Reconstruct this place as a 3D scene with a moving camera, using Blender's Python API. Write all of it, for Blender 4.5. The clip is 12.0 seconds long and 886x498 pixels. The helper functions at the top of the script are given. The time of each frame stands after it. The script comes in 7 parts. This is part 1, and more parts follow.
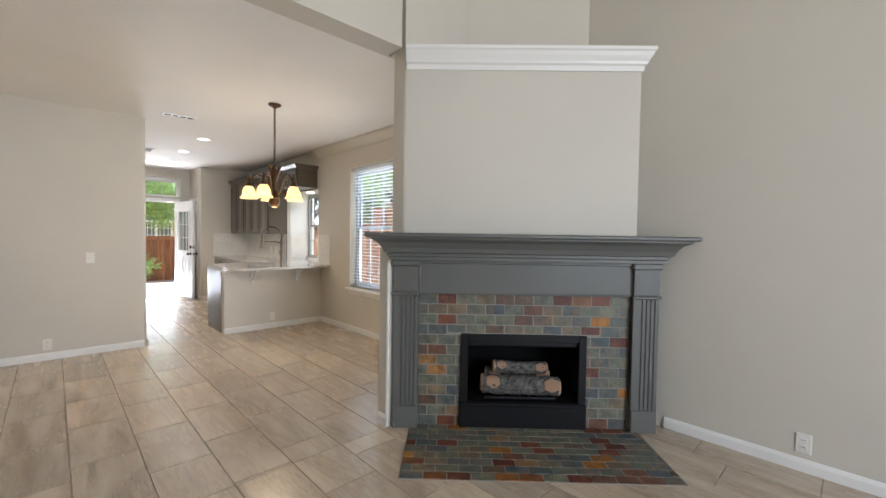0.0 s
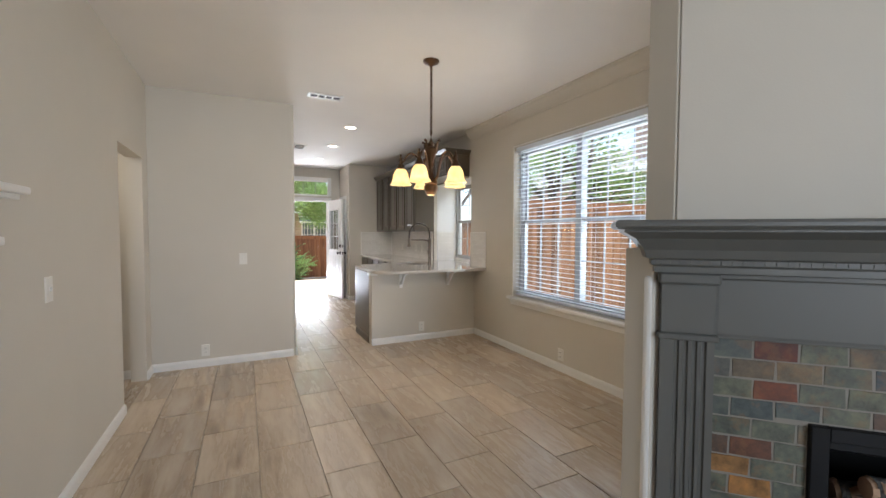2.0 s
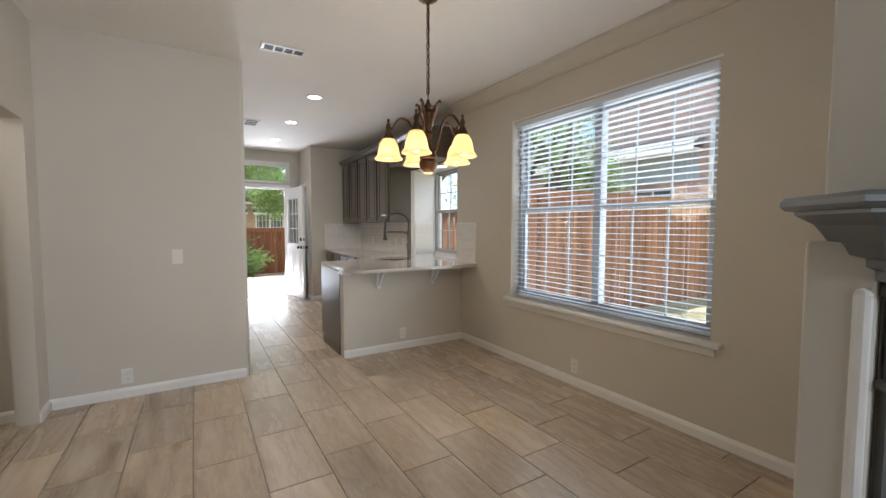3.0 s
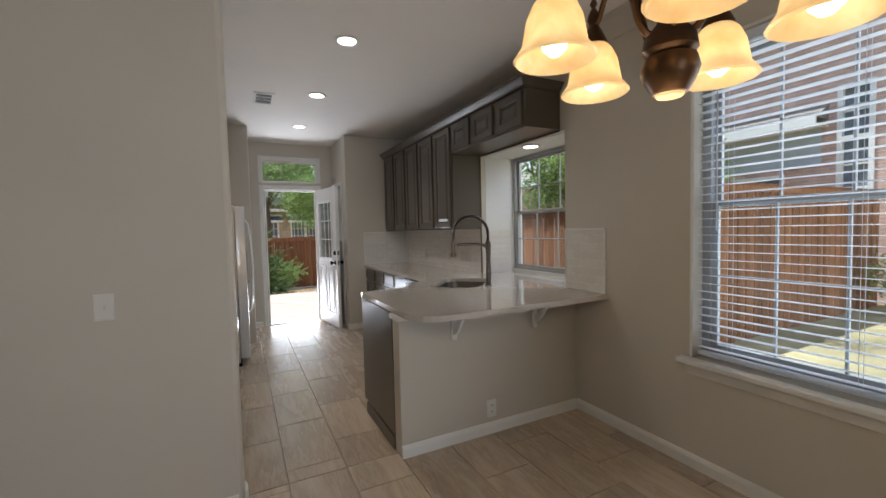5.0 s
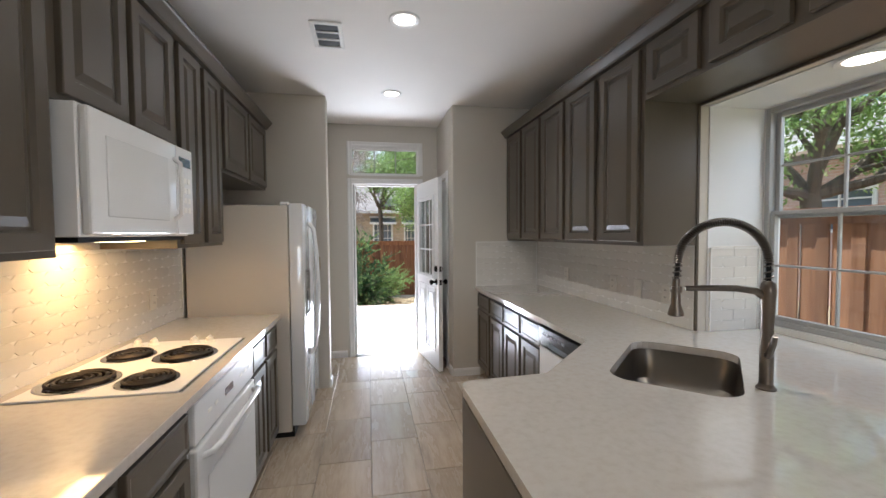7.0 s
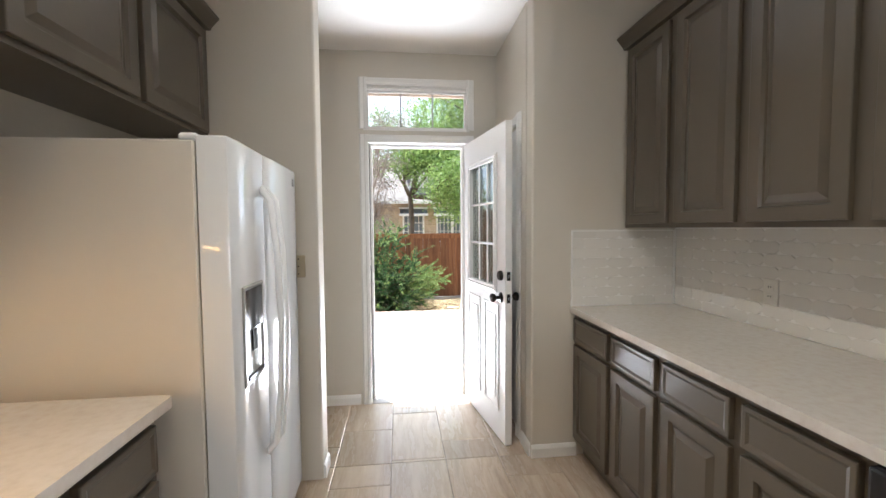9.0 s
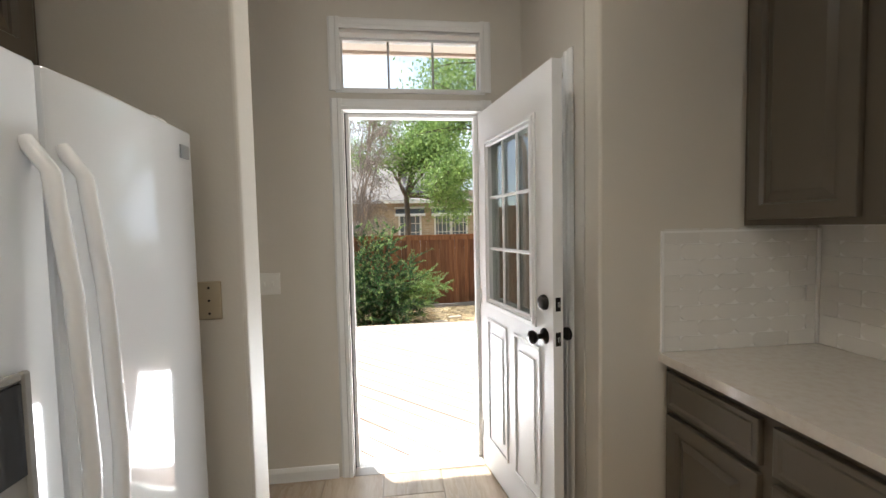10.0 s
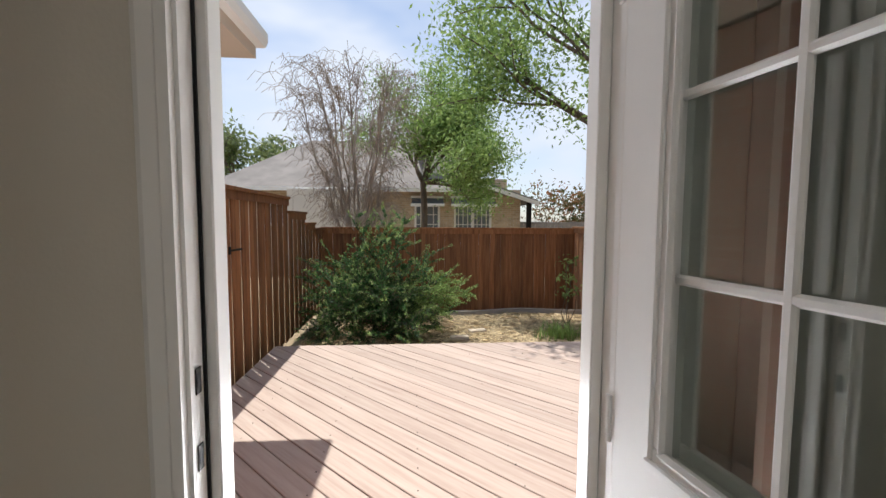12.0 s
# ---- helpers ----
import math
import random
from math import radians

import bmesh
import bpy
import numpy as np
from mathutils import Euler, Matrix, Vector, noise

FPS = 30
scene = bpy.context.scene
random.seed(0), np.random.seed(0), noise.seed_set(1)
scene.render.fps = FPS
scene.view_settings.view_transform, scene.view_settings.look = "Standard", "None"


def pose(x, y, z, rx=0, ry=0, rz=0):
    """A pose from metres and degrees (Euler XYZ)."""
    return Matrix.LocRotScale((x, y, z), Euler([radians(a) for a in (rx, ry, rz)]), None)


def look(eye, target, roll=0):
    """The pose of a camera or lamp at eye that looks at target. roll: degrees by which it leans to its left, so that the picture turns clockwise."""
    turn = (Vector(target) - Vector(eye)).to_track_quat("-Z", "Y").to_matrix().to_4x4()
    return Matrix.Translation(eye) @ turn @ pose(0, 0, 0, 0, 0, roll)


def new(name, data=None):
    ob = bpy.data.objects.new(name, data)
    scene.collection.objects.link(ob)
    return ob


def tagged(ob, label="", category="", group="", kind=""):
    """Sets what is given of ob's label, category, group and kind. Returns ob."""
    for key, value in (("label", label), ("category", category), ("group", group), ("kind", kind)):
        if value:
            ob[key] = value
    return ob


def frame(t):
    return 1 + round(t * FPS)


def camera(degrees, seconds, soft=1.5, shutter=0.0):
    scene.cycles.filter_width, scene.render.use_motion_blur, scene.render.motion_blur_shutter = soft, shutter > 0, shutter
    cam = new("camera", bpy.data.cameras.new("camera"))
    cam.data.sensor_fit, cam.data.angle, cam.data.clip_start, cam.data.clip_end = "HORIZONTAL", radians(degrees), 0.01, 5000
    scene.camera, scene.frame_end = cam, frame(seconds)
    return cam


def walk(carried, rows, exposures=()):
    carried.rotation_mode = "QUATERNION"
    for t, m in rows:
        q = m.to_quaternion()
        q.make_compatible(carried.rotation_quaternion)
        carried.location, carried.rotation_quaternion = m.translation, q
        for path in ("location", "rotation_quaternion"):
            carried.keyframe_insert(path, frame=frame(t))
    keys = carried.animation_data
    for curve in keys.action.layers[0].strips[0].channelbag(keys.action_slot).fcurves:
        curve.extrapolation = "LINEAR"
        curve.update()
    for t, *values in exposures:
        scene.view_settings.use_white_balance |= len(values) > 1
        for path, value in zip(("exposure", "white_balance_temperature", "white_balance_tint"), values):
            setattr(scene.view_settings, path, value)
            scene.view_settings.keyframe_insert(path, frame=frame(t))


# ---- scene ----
cam = camera(95.1, 12.0)
PATH = [
    (0, (0.348, -0.05, 1.382), (1.736, 1.388, 1.322), 0.9),
    (0.5, (0.451, 0.176, 1.391), (1.43, 1.917, 1.297), 1.2),
    (1, (0.531, 0.5, 1.386), (1.346, 2.324, 1.279), 0.6),
    (1.5, (0.651, 0.871, 1.369), (1.404, 2.722, 1.275), 1.2),
    (2, (0.681, 1.256, 1.358), (1.556, 3.053, 1.28), 0.2),
    (2.5, (0.688, 1.618, 1.339), (1.735, 3.32, 1.245), -0.1),
    (2.7, (0.721, 1.786, 1.335), (1.779, 3.48, 1.225), -0.0),
    (4.5, (1.05, 3.262, 1.38), (1.91, 5.065, 1.292), 0.1),
    (5, (1.203, 3.705, 1.393), (2.096, 5.492, 1.295), -1.4),
    (5.5, (1.369, 4.136, 1.414), (2.173, 5.966, 1.337), -0.4),
    (6, (1.534, 4.559, 1.445), (2.272, 6.415, 1.338), 0.1),
    (6.5, (1.676, 4.982, 1.471), (2.26, 6.893, 1.401), -0.3),
    (7, (1.704, 5.407, 1.459), (2.07, 7.371, 1.382), -0.4),
    (9, (1.769, 7.097, 1.392), (1.987, 9.083, 1.287), -0.4),
    (9.5, (1.809, 7.555, 1.391), (1.985, 9.546, 1.305), -0.0),
    (10, (1.812, 8.01, 1.4), (2.044, 9.993, 1.296), -1.2),
    (10.5, (1.864, 8.416, 1.394), (1.952, 10.412, 1.297), -0.5),
    (11, (1.869, 8.808, 1.381), (1.923, 10.805, 1.279), -0.3),
    (11.5, (1.919, 9.196, 1.37), (2.031, 11.189, 1.246), -0.6),
    (12, (1.931, 9.591, 1.369), (2.074, 11.581, 1.232), 0.3),
]
EXPOSURES = [(0.0, 1.70, 5950, 10), (1.0, 1.68, 5950, 10), (2.0, 1.42, 5900, 10), (2.7, 1.36, 5850, 10), (4.5, 0.50, 5900, 10), (5.5, 0.84, 5900, 10), (6.2, 0.98, 5800, 10), (7.0, 1.08, 5750, 10), (9.0, 1.58, 5950, 9), (9.5, 1.28, 6150, 9), (10.0, 1.02, 6300, 8), (10.5, 0.92, 6400, 7), (11.0, 1.02, 6300, 6), (11.5, 0.75, 6150, 5), (12.0, 0.12, 6350, 10)]
walk(cam, [(t, look(eye, target, roll)) for t, eye, target, roll in PATH], EXPOSURES)

# ---- world, sun, large lights ----
SUN_TO = Vector((-0.21, 0.26, 1.0)).normalized()
world = bpy.data.worlds.new("sky")
scene.world = world
world.use_nodes = True
wn = world.node_tree.nodes
wl = world.node_tree.links
sky = wn.new("ShaderNodeTexSky")
sky.sky_type = "NISHITA"
sky.sun_disc = False
sky.sun_elevation = math.asin(SUN_TO.z)
sky.sun_rotation = math.atan2(SUN_TO.x, SUN_TO.y)
sky.air_density, sky.dust_density, sky.ozone_density = 1.0, 0.7, 1.5
wcoord = wn.new("ShaderNodeTexCoord")
wcloud = wn.new("ShaderNodeTexNoise")
wcloud.inputs["Scale"].default_value = 1.6
wcloud.inputs["Detail"].default_value = 4.0
wmap = wn.new("ShaderNodeMapping")
wmap.inputs["Scale"].default_value = (1.0, 1.0, 2.6)
wramp = wn.new("ShaderNodeValToRGB")
wramp.color_ramp.elements[0].position, wramp.color_ramp.elements[1].position = 0.40, 0.63
wmix = wn.new("ShaderNodeMixRGB")
wmix.inputs[2].default_value = (5.0, 5.4, 6.1, 1)
wl.new(wcoord.outputs["Generated"], wmap.inputs["Vector"])
wl.new(wmap.outputs["Vector"], wcloud.inputs["Vector"])
wl.new(wcloud.outputs["Fac"], wramp.inputs["Fac"])
wl.new(wramp.outputs["Color"], wmix.inputs["Fac"])
wl.new(sky.outputs["Color"], wmix.inputs[1])
wl.new(wmix.outputs["Color"], wn["Background"].inputs["Color"])
wn["Background"].inputs["Strength"].default_value = 0.15

sun = new("sun", bpy.data.lights.new("sun", "SUN"))
sun.data.energy, sun.data.angle, sun.data.color = 5.0, radians(0.6), (1.0, 0.95, 0.87)
sun.matrix_world = look(SUN_TO * 30, (0, 0, 0))


def area_lamp(name, at, to, w, h, power, color):
    lamp = new(name, bpy.data.lights.new(name, "AREA"))
    lamp.data.shape, lamp.data.size, lamp.data.size_y = "RECTANGLE", w, h
    lamp.data.energy, lamp.data.color = power, color
    lamp.matrix_world = look(at, to)
    return lamp


# daylight through the living room's windows, behind the walk's start
area_lamp("living_window_light", (0.9, -4.45, 1.9), (0.9, 0.0, 1.5), 2.3, 2.2, 60, (0.93, 0.965, 1.0))
# daylight in the opening of the dining window
RX_GLASS = 3.66
area_lamp("dining_window_light", (RX_GLASS, 4.19, 1.5), (0.0, 4.19, 1.5), 1.7, 1.6, 13, (0.92, 0.96, 1.0))

# sky light over the sink window, and the sunlit deck's glow at the back doorway; hall fill
area_lamp("nook_window_light", (4.55, 6.65, 2.45), (2.6, 6.65, 1.0), 1.5, 0.9, 9, (0.90, 0.95, 1.0))
# added lamp low over the deck stands in for its sunlit bounce indoors
area_lamp("deck_glow_fill", (1.98, 11.20, 0.05), (1.75, 9.75, 2.1), 1.2, 1.2, 64, (0.95, 0.975, 1.0))
# added fill lamp out of view; what really lights the hall is unknown
area_lamp("hall_fill", (-0.9, 5.38, 2.40), (-0.9, 5.381, 0.0), 0.3, 0.3, 3.0, (1.0, 0.88, 0.72))

# ---- materials ----


def material(name, color, rough=0.5, metal=0.0, spec=0.5):
    m = bpy.data.materials.new(name)
    m.use_nodes = True
    b = m.node_tree.nodes["Principled BSDF"]
    b.inputs["Base Color"].default_value = (*color, 1)
    b.inputs["Roughness"].default_value = rough
    b.inputs["Metallic"].default_value = metal
    b.inputs["Specular IOR Level"].default_value = spec
    return m


def node(m, kind, **values):
    n = m.node_tree.nodes.new(kind)
    for key, v in values.items():
        n.inputs[key.replace("_", " ")].default_value = v
    return n


def link(m, a, b):
    m.node_tree.links.new(a, b)


def coords(m, scale=(1, 1, 1), space="Object"):
    c = m.node_tree.nodes.new("ShaderNodeTexCoord")
    p = node(m, "ShaderNodeMapping", Scale=scale)
    link(m, c.outputs[space], p.inputs["Vector"])
    return p.outputs["Vector"]


def ramp(m, fac, stops, constant=False):
    r = m.node_tree.nodes.new("ShaderNodeValToRGB")
    if constant:
        r.color_ramp.interpolation = "CONSTANT"
    while len(r.color_ramp.elements) < len(stops):
        r.color_ramp.elements.new(0.5)
    for e, (at, c) in zip(r.color_ramp.elements, stops):
        e.position = at
        e.color = (*c, 1) if len(c) == 3 else c
    link(m, fac, r.inputs["Fac"])
    return r.outputs["Color"]


def bsdf(m):
    return m.node_tree.nodes["Principled BSDF"]


def bump(m, height, strength=0.2, distance=0.002):
    n = node(m, "ShaderNodeBump", Strength=strength, Distance=distance)
    link(m, height, n.inputs["Height"])
    link(m, n.outputs["Normal"], bsdf(m).inputs["Normal"])


def mixed(m, fac, a, b, mode="MIX"):
    n = m.node_tree.nodes.new("ShaderNodeMixRGB")
    n.blend_type = mode
    for v, slot in ((fac, 0), (a, 1), (b, 2)):
        if isinstance(v, (int, float)):
            n.inputs[slot].default_value = v
        elif isinstance(v, tuple):
            n.inputs[slot].default_value = (*v, 1)
        else:
            link(m, v, n.inputs[slot])
    return n.outputs["Color"]


def world_pos(m, scale=(1, 1, 1)):
    g = m.node_tree.nodes.new("ShaderNodeNewGeometry")
    p = node(m, "ShaderNodeMapping", Scale=scale)
    link(m, g.outputs["Position"], p.inputs["Vector"])
    return p.outputs["Vector"]


def noise_tex(m, vec, scale, detail=4.0, rough=0.55):
    n = node(m, "ShaderNodeTexNoise", Scale=scale, Detail=detail, Roughness=rough)
    link(m, vec, n.inputs["Vector"])
    return n.outputs["Fac"]


def painted(name, color, rough=0.55, texture=90.0, depth=0.15, vary=0.05, spec=0.4):
    """Paint with a fine relief and slow, faint changes of tone."""
    m = material(name, color, rough, 0, spec)
    v = world_pos(m)
    slow = noise_tex(m, v, 1.3, 3)
    lo, hi = tuple(c * (1 - vary) for c in color), tuple(min(1, c * (1 + vary)) for c in color)
    link(m, ramp(m, slow, [(0.3, lo), (0.7, hi)]), bsdf(m).inputs["Base Color"])
    bump(m, noise_tex(m, v, texture, 3), depth, 0.002)
    return m


def random_of(m):
    return m.node_tree.nodes.new("ShaderNodeObjectInfo").outputs["Random"]


WALL = painted("wall_paint", (0.605, 0.565, 0.495), 0.6, 110, 0.22, 0.025)
CEIL = painted("ceiling_paint", (0.86, 0.83, 0.795), 0.75, 60, 0.3, 0.02)
TRIM = painted("trim_paint", (0.80, 0.79, 0.765), 0.35, 40, 0.05, 0.02)
DOORP = painted("door_paint", (0.80, 0.80, 0.79), 0.4, 40, 0.06, 0.02)
CAB = painted("cabinet_paint", (0.106, 0.089, 0.067), 0.30, 70, 0.10, 0.08)
MANTEL = painted("mantel_paint", (0.122, 0.122, 0.113), 0.42, 60, 0.12, 0.05)
WHITE = painted("appliance_white", (0.80, 0.80, 0.80), 0.22, 300, 0.03, 0.01, 0.5)
OFFWHITE = painted("plastic_white", (0.76, 0.74, 0.69), 0.4, 60, 0.02, 0.01)
GLOSSWHITE = painted("glossy_appliance_white", (0.78, 0.78, 0.77), 0.06, 300, 0.01, 0.01, 0.6)
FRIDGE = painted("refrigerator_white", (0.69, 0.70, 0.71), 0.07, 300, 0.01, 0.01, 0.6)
# off-white body, darkened and warmed: shade and hood glow are in the colour
FRIDGESHADE = painted("refrigerator_shaded_side", (0.62, 0.58, 0.52), 0.35, 200, 0.05, 0.01)
BLACK = material("black_metal", (0.006, 0.006, 0.007), 0.5, 0.0, 0.25)
DARKBOX = material("firebox_black", (0.008, 0.008, 0.008), 0.9, 0.0, 0.1)
KNOBBLACK = material("dark_bronze_knob", (0.02, 0.017, 0.015), 0.3, 0.8)
NICKEL = material("brushed_nickel", (0.19, 0.165, 0.14), 0.28, 1.0)
SINKM = material("sink_steel", (0.20, 0.182, 0.158), 0.32, 1.0)
BRONZE = material("dark_bronze", (0.085, 0.045, 0.022), 0.35, 0.85)
BLACKGLASS = material("black_plastic_panel", (0.015, 0.015, 0.017), 0.15)
COIL = material("burner_coil", (0.03, 0.025, 0.023), 0.5, 0.6)
CHROME = material("chrome_pan", (0.55, 0.55, 0.55), 0.15, 1.0)
STEELGREY = material("satin_grey_plastic", (0.30, 0.29, 0.27), 0.25)
MARK = material("grey_mark", (0.25, 0.25, 0.25), 0.5)
REDLED = material("dark_red_display", (0.07, 0.008, 0.008), 0.2)
SLATM = material("blind_slat_white", (0.82, 0.83, 0.84), 0.45)
slat_thin = node(SLATM, "ShaderNodeBsdfTranslucent", Color=(0.80, 0.84, 0.90, 1))
slat_mix = node(SLATM, "ShaderNodeMixShader", Fac=0.38)
link(SLATM, bsdf(SLATM).outputs["BSDF"], slat_mix.inputs[1])
link(SLATM, slat_thin.outputs["BSDF"], slat_mix.inputs[2])
link(SLATM, slat_mix.outputs["Shader"], SLATM.node_tree.nodes["Material Output"].inputs["Surface"])
VINYL = painted("window_vinyl", (0.78, 0.79, 0.80), 0.35, 30, 0.03, 0.01)
FRAMEGREY = painted("window_frame_grey", (0.40, 0.42, 0.44), 0.4, 30, 0.03, 0.02)
GREYVINYL = painted("grey_window_metal", (0.42, 0.42, 0.41), 0.45, 30, 0.03, 0.02)
AGED = painted("aged_ivory", (0.42, 0.35, 0.24), 0.5, 60, 0.02, 0.05)


def glass_material(name, tint, rough=0.0, least=0.035):
    m = bpy.data.materials.new(name)
    m.use_nodes = True
    t = m.node_tree
    out = t.nodes["Material Output"]
    clear = t.nodes.new("ShaderNodeBsdfTransparent")
    clear.inputs["Color"].default_value = (*tint, 1)
    gloss = t.nodes.new("ShaderNodeBsdfGlossy")
    gloss.inputs["Roughness"].default_value = rough
    face = t.nodes.new("ShaderNodeLayerWeight")
    face.inputs["Blend"].default_value = 0.5
    power = t.nodes.new("ShaderNodeMath")
    power.operation = "POWER"
    power.inputs[1].default_value = 4.0
    scale = t.nodes.new("ShaderNodeMath")
    scale.operation = "MULTIPLY_ADD"
    scale.inputs[1].default_value, scale.inputs[2].default_value = 0.75, least
    t.links.new(face.outputs["Facing"], power.inputs[0])
    t.links.new(power.outputs[0], scale.inputs[0])
    mix = t.nodes.new("ShaderNodeMixShader")
    t.links.new(scale.outputs[0], mix.inputs["Fac"])
    t.links.new(clear.outputs["BSDF"], mix.inputs[1])
    t.links.new(gloss.outputs["BSDF"], mix.inputs[2])
    t.links.new(mix.outputs["Shader"], out.inputs["Surface"])
    return m


GLASS = glass_material("window_glass", (0.96, 0.975, 0.97))
DOORGLASS = glass_material("double_door_glass", (0.80, 0.83, 0.80), 0.0, 0.11)

# floor tile: wood-look porcelain, streaks along its length
TILE = material("plank_tile", (0.42, 0.36, 0.30), 0.24, 0, 0.5)
tv = world_pos(TILE, (9.0, 1.3, 1.0))
rnd = random_of(TILE)
shift = TILE.node_tree.nodes.new("ShaderNodeVectorMath")
shift.operation = "ADD"
comb = TILE.node_tree.nodes.new("ShaderNodeCombineXYZ")
mul = TILE.node_tree.nodes.new("ShaderNodeMath")
mul.operation = "MULTIPLY"
mul.inputs[1].default_value = 60.0
link(TILE, rnd, mul.inputs[0])
link(TILE, mul.outputs[0], comb.inputs["X"])
link(TILE, mul.outputs[0], comb.inputs["Y"])
link(TILE, tv, shift.inputs[0])
link(TILE, comb.outputs[0], shift.inputs[1])
streak = noise_tex(TILE, shift.outputs[0], 1.0, 8, 0.66)
base = ramp(TILE, streak, [(0.28, (0.28, 0.215, 0.15)), (0.42, (0.43, 0.345, 0.255)), (0.55, (0.54, 0.45, 0.35)), (0.72, (0.63, 0.55, 0.45))])
tone = ramp(TILE, rnd, [(0.0, (0.84, 0.84, 0.85)), (1.0, (1.08, 1.06, 1.03))])
link(TILE, mixed(TILE, 1.0, base, tone, "MULTIPLY"), bsdf(TILE).inputs["Base Color"])
link(TILE, ramp(TILE, streak, [(0.2, (0.33,) * 3), (0.8, (0.20,) * 3)]), bsdf(TILE).inputs["Roughness"])
bump(TILE, streak, 0.06, 0.002)
GROUT = painted("grout", (0.36, 0.31, 0.25), 0.9, 120, 0.3, 0.1)
PALEGROUT = painted("pale_grout", (0.27, 0.25, 0.22), 0.9, 120, 0.3, 0.1)

# slate, each piece of its own colour
SLATE = material("slate", (0.2, 0.2, 0.18), 0.55)
sr = random_of(SLATE)
scol = ramp(SLATE, sr, [(0.0, (0.105, 0.118, 0.095)), (0.20, (0.15, 0.155, 0.11)), (0.36, (0.060, 0.082, 0.095)), (0.50, (0.16, 0.14, 0.095)),
                        (0.62, (0.10, 0.06, 0.042)), (0.70, (0.15, 0.045, 0.022)), (0.77, (0.075, 0.016, 0.012)), (0.85, (0.34, 0.145, 0.022)),
                        (0.90, (0.13, 0.14, 0.11)), (1.0, (0.062, 0.078, 0.078))])
sv = world_pos(SLATE)
sn = noise_tex(SLATE, sv, 15, 8, 0.72)
spots = ramp(SLATE, noise_tex(SLATE, sv, 11, 5, 0.65), [(0.52, (0, 0, 0)), (0.60, (1, 1, 1))])
scol2 = mixed(SLATE, 1.0, scol, ramp(SLATE, sn, [(0.3, (0.38, 0.4, 0.42)), (0.5, (0.95, 0.95, 0.95)), (0.68, (1.55, 1.45, 1.3))]), "MULTIPLY")
sfac = mixed(SLATE, 1.0, spots, (0.30, 0.30, 0.30), "MULTIPLY")
link(SLATE, mixed(SLATE, sfac, scol2, (0.25, 0.125, 0.05)), bsdf(SLATE).inputs["Base Color"])
link(SLATE, ramp(SLATE, sn, [(0.3, (0.35,) * 3), (0.7, (0.65,) * 3)]), bsdf(SLATE).inputs["Roughness"])
bump(SLATE, sn, 0.6, 0.006)

# quartz counter, polished, faint mottle
QUARTZ = material("quartz", (0.68, 0.63, 0.56), 0.07, 0, 0.5)
qv = world_pos(QUARTZ)
link(QUARTZ, ramp(QUARTZ, noise_tex(QUARTZ, qv, 38, 5, 0.6), [(0.3, (0.56, 0.515, 0.455)), (0.5, (0.60, 0.56, 0.505)), (0.75, (0.63, 0.595, 0.545))]), bsdf(QUARTZ).inputs["Base Color"])
bsdf(QUARTZ).inputs["Coat Weight"].default_value, bsdf(QUARTZ).inputs["Coat Roughness"].default_value = 0.7, 0.03
# glazed splash tile
GLAZE = material("glazed_tile", (0.74, 0.72, 0.68), 0.12)
link(GLAZE, ramp(GLAZE, random_of(GLAZE), [(0, (0.71, 0.69, 0.65)), (1, (0.77, 0.75, 0.71))]), bsdf(GLAZE).inputs["Base Color"])
bump(GLAZE, noise_tex(GLAZE, world_pos(GLAZE), 22, 2), 0.12, 0.003)


def wood(name, stops, along, rough=0.75, depth=0.3, spread=(0.82, 1.15)):
    """Outdoor boards: grain along one axis, knots, a tone for each board."""
    m = material(name, stops[1][1], rough)
    sc = [26.0, 26.0, 26.0]
    sc[along] = 1.6
    r = random_of(m)
    v = coords(m, tuple(sc))
    add = m.node_tree.nodes.new("ShaderNodeVectorMath")
    add.operation = "ADD"
    k = m.node_tree.nodes.new("ShaderNodeMath")
    k.operation = "MULTIPLY"
    k.inputs[1].default_value = 40.0
    link(m, r, k.inputs[0])
    link(m, v, add.inputs[0])
    link(m, k.outputs[0], add.inputs[1])
    grain = noise_tex(m, add.outputs[0], 1.0, 7, 0.65)
    col = ramp(m, grain, stops)
    t = ramp(m, r, [(0, (spread[0],) * 3), (1, (spread[1],) * 3)])
    link(m, mixed(m, 1.0, col, t, "MULTIPLY"), bsdf(m).inputs["Base Color"])
    bump(m, grain, depth, 0.004)
    return m


FENCE = wood("stained_cedar", [(0.25, (0.115, 0.043, 0.015)), (0.5, (0.245, 0.099, 0.036)), (0.75, (0.37, 0.175, 0.072))], 2, 0.75, 0.4, (0.65, 1.25))
# lighter copy for the side fences; their sunlit look is in the colour
LITFENCE = wood("sunlit_cedar", [(0.25, (0.22, 0.095, 0.045)), (0.5, (0.38, 0.185, 0.092)), (0.75, (0.52, 0.285, 0.155))], 2, 0.75, 0.3, (0.62, 1.25))
DECKW = wood("faded_deck_boards", [(0.25, (0.37, 0.27, 0.225)), (0.5, (0.47, 0.37, 0.315)), (0.75, (0.54, 0.45, 0.39))], 0, 0.7, 0.25, (0.88, 1.1))
DARKWOOD = wood("dark_stained_wood", [(0.25, (0.02, 0.016, 0.013)), (0.5, (0.035, 0.028, 0.022)), (0.75, (0.05, 0.04, 0.032))], 0, 0.4)

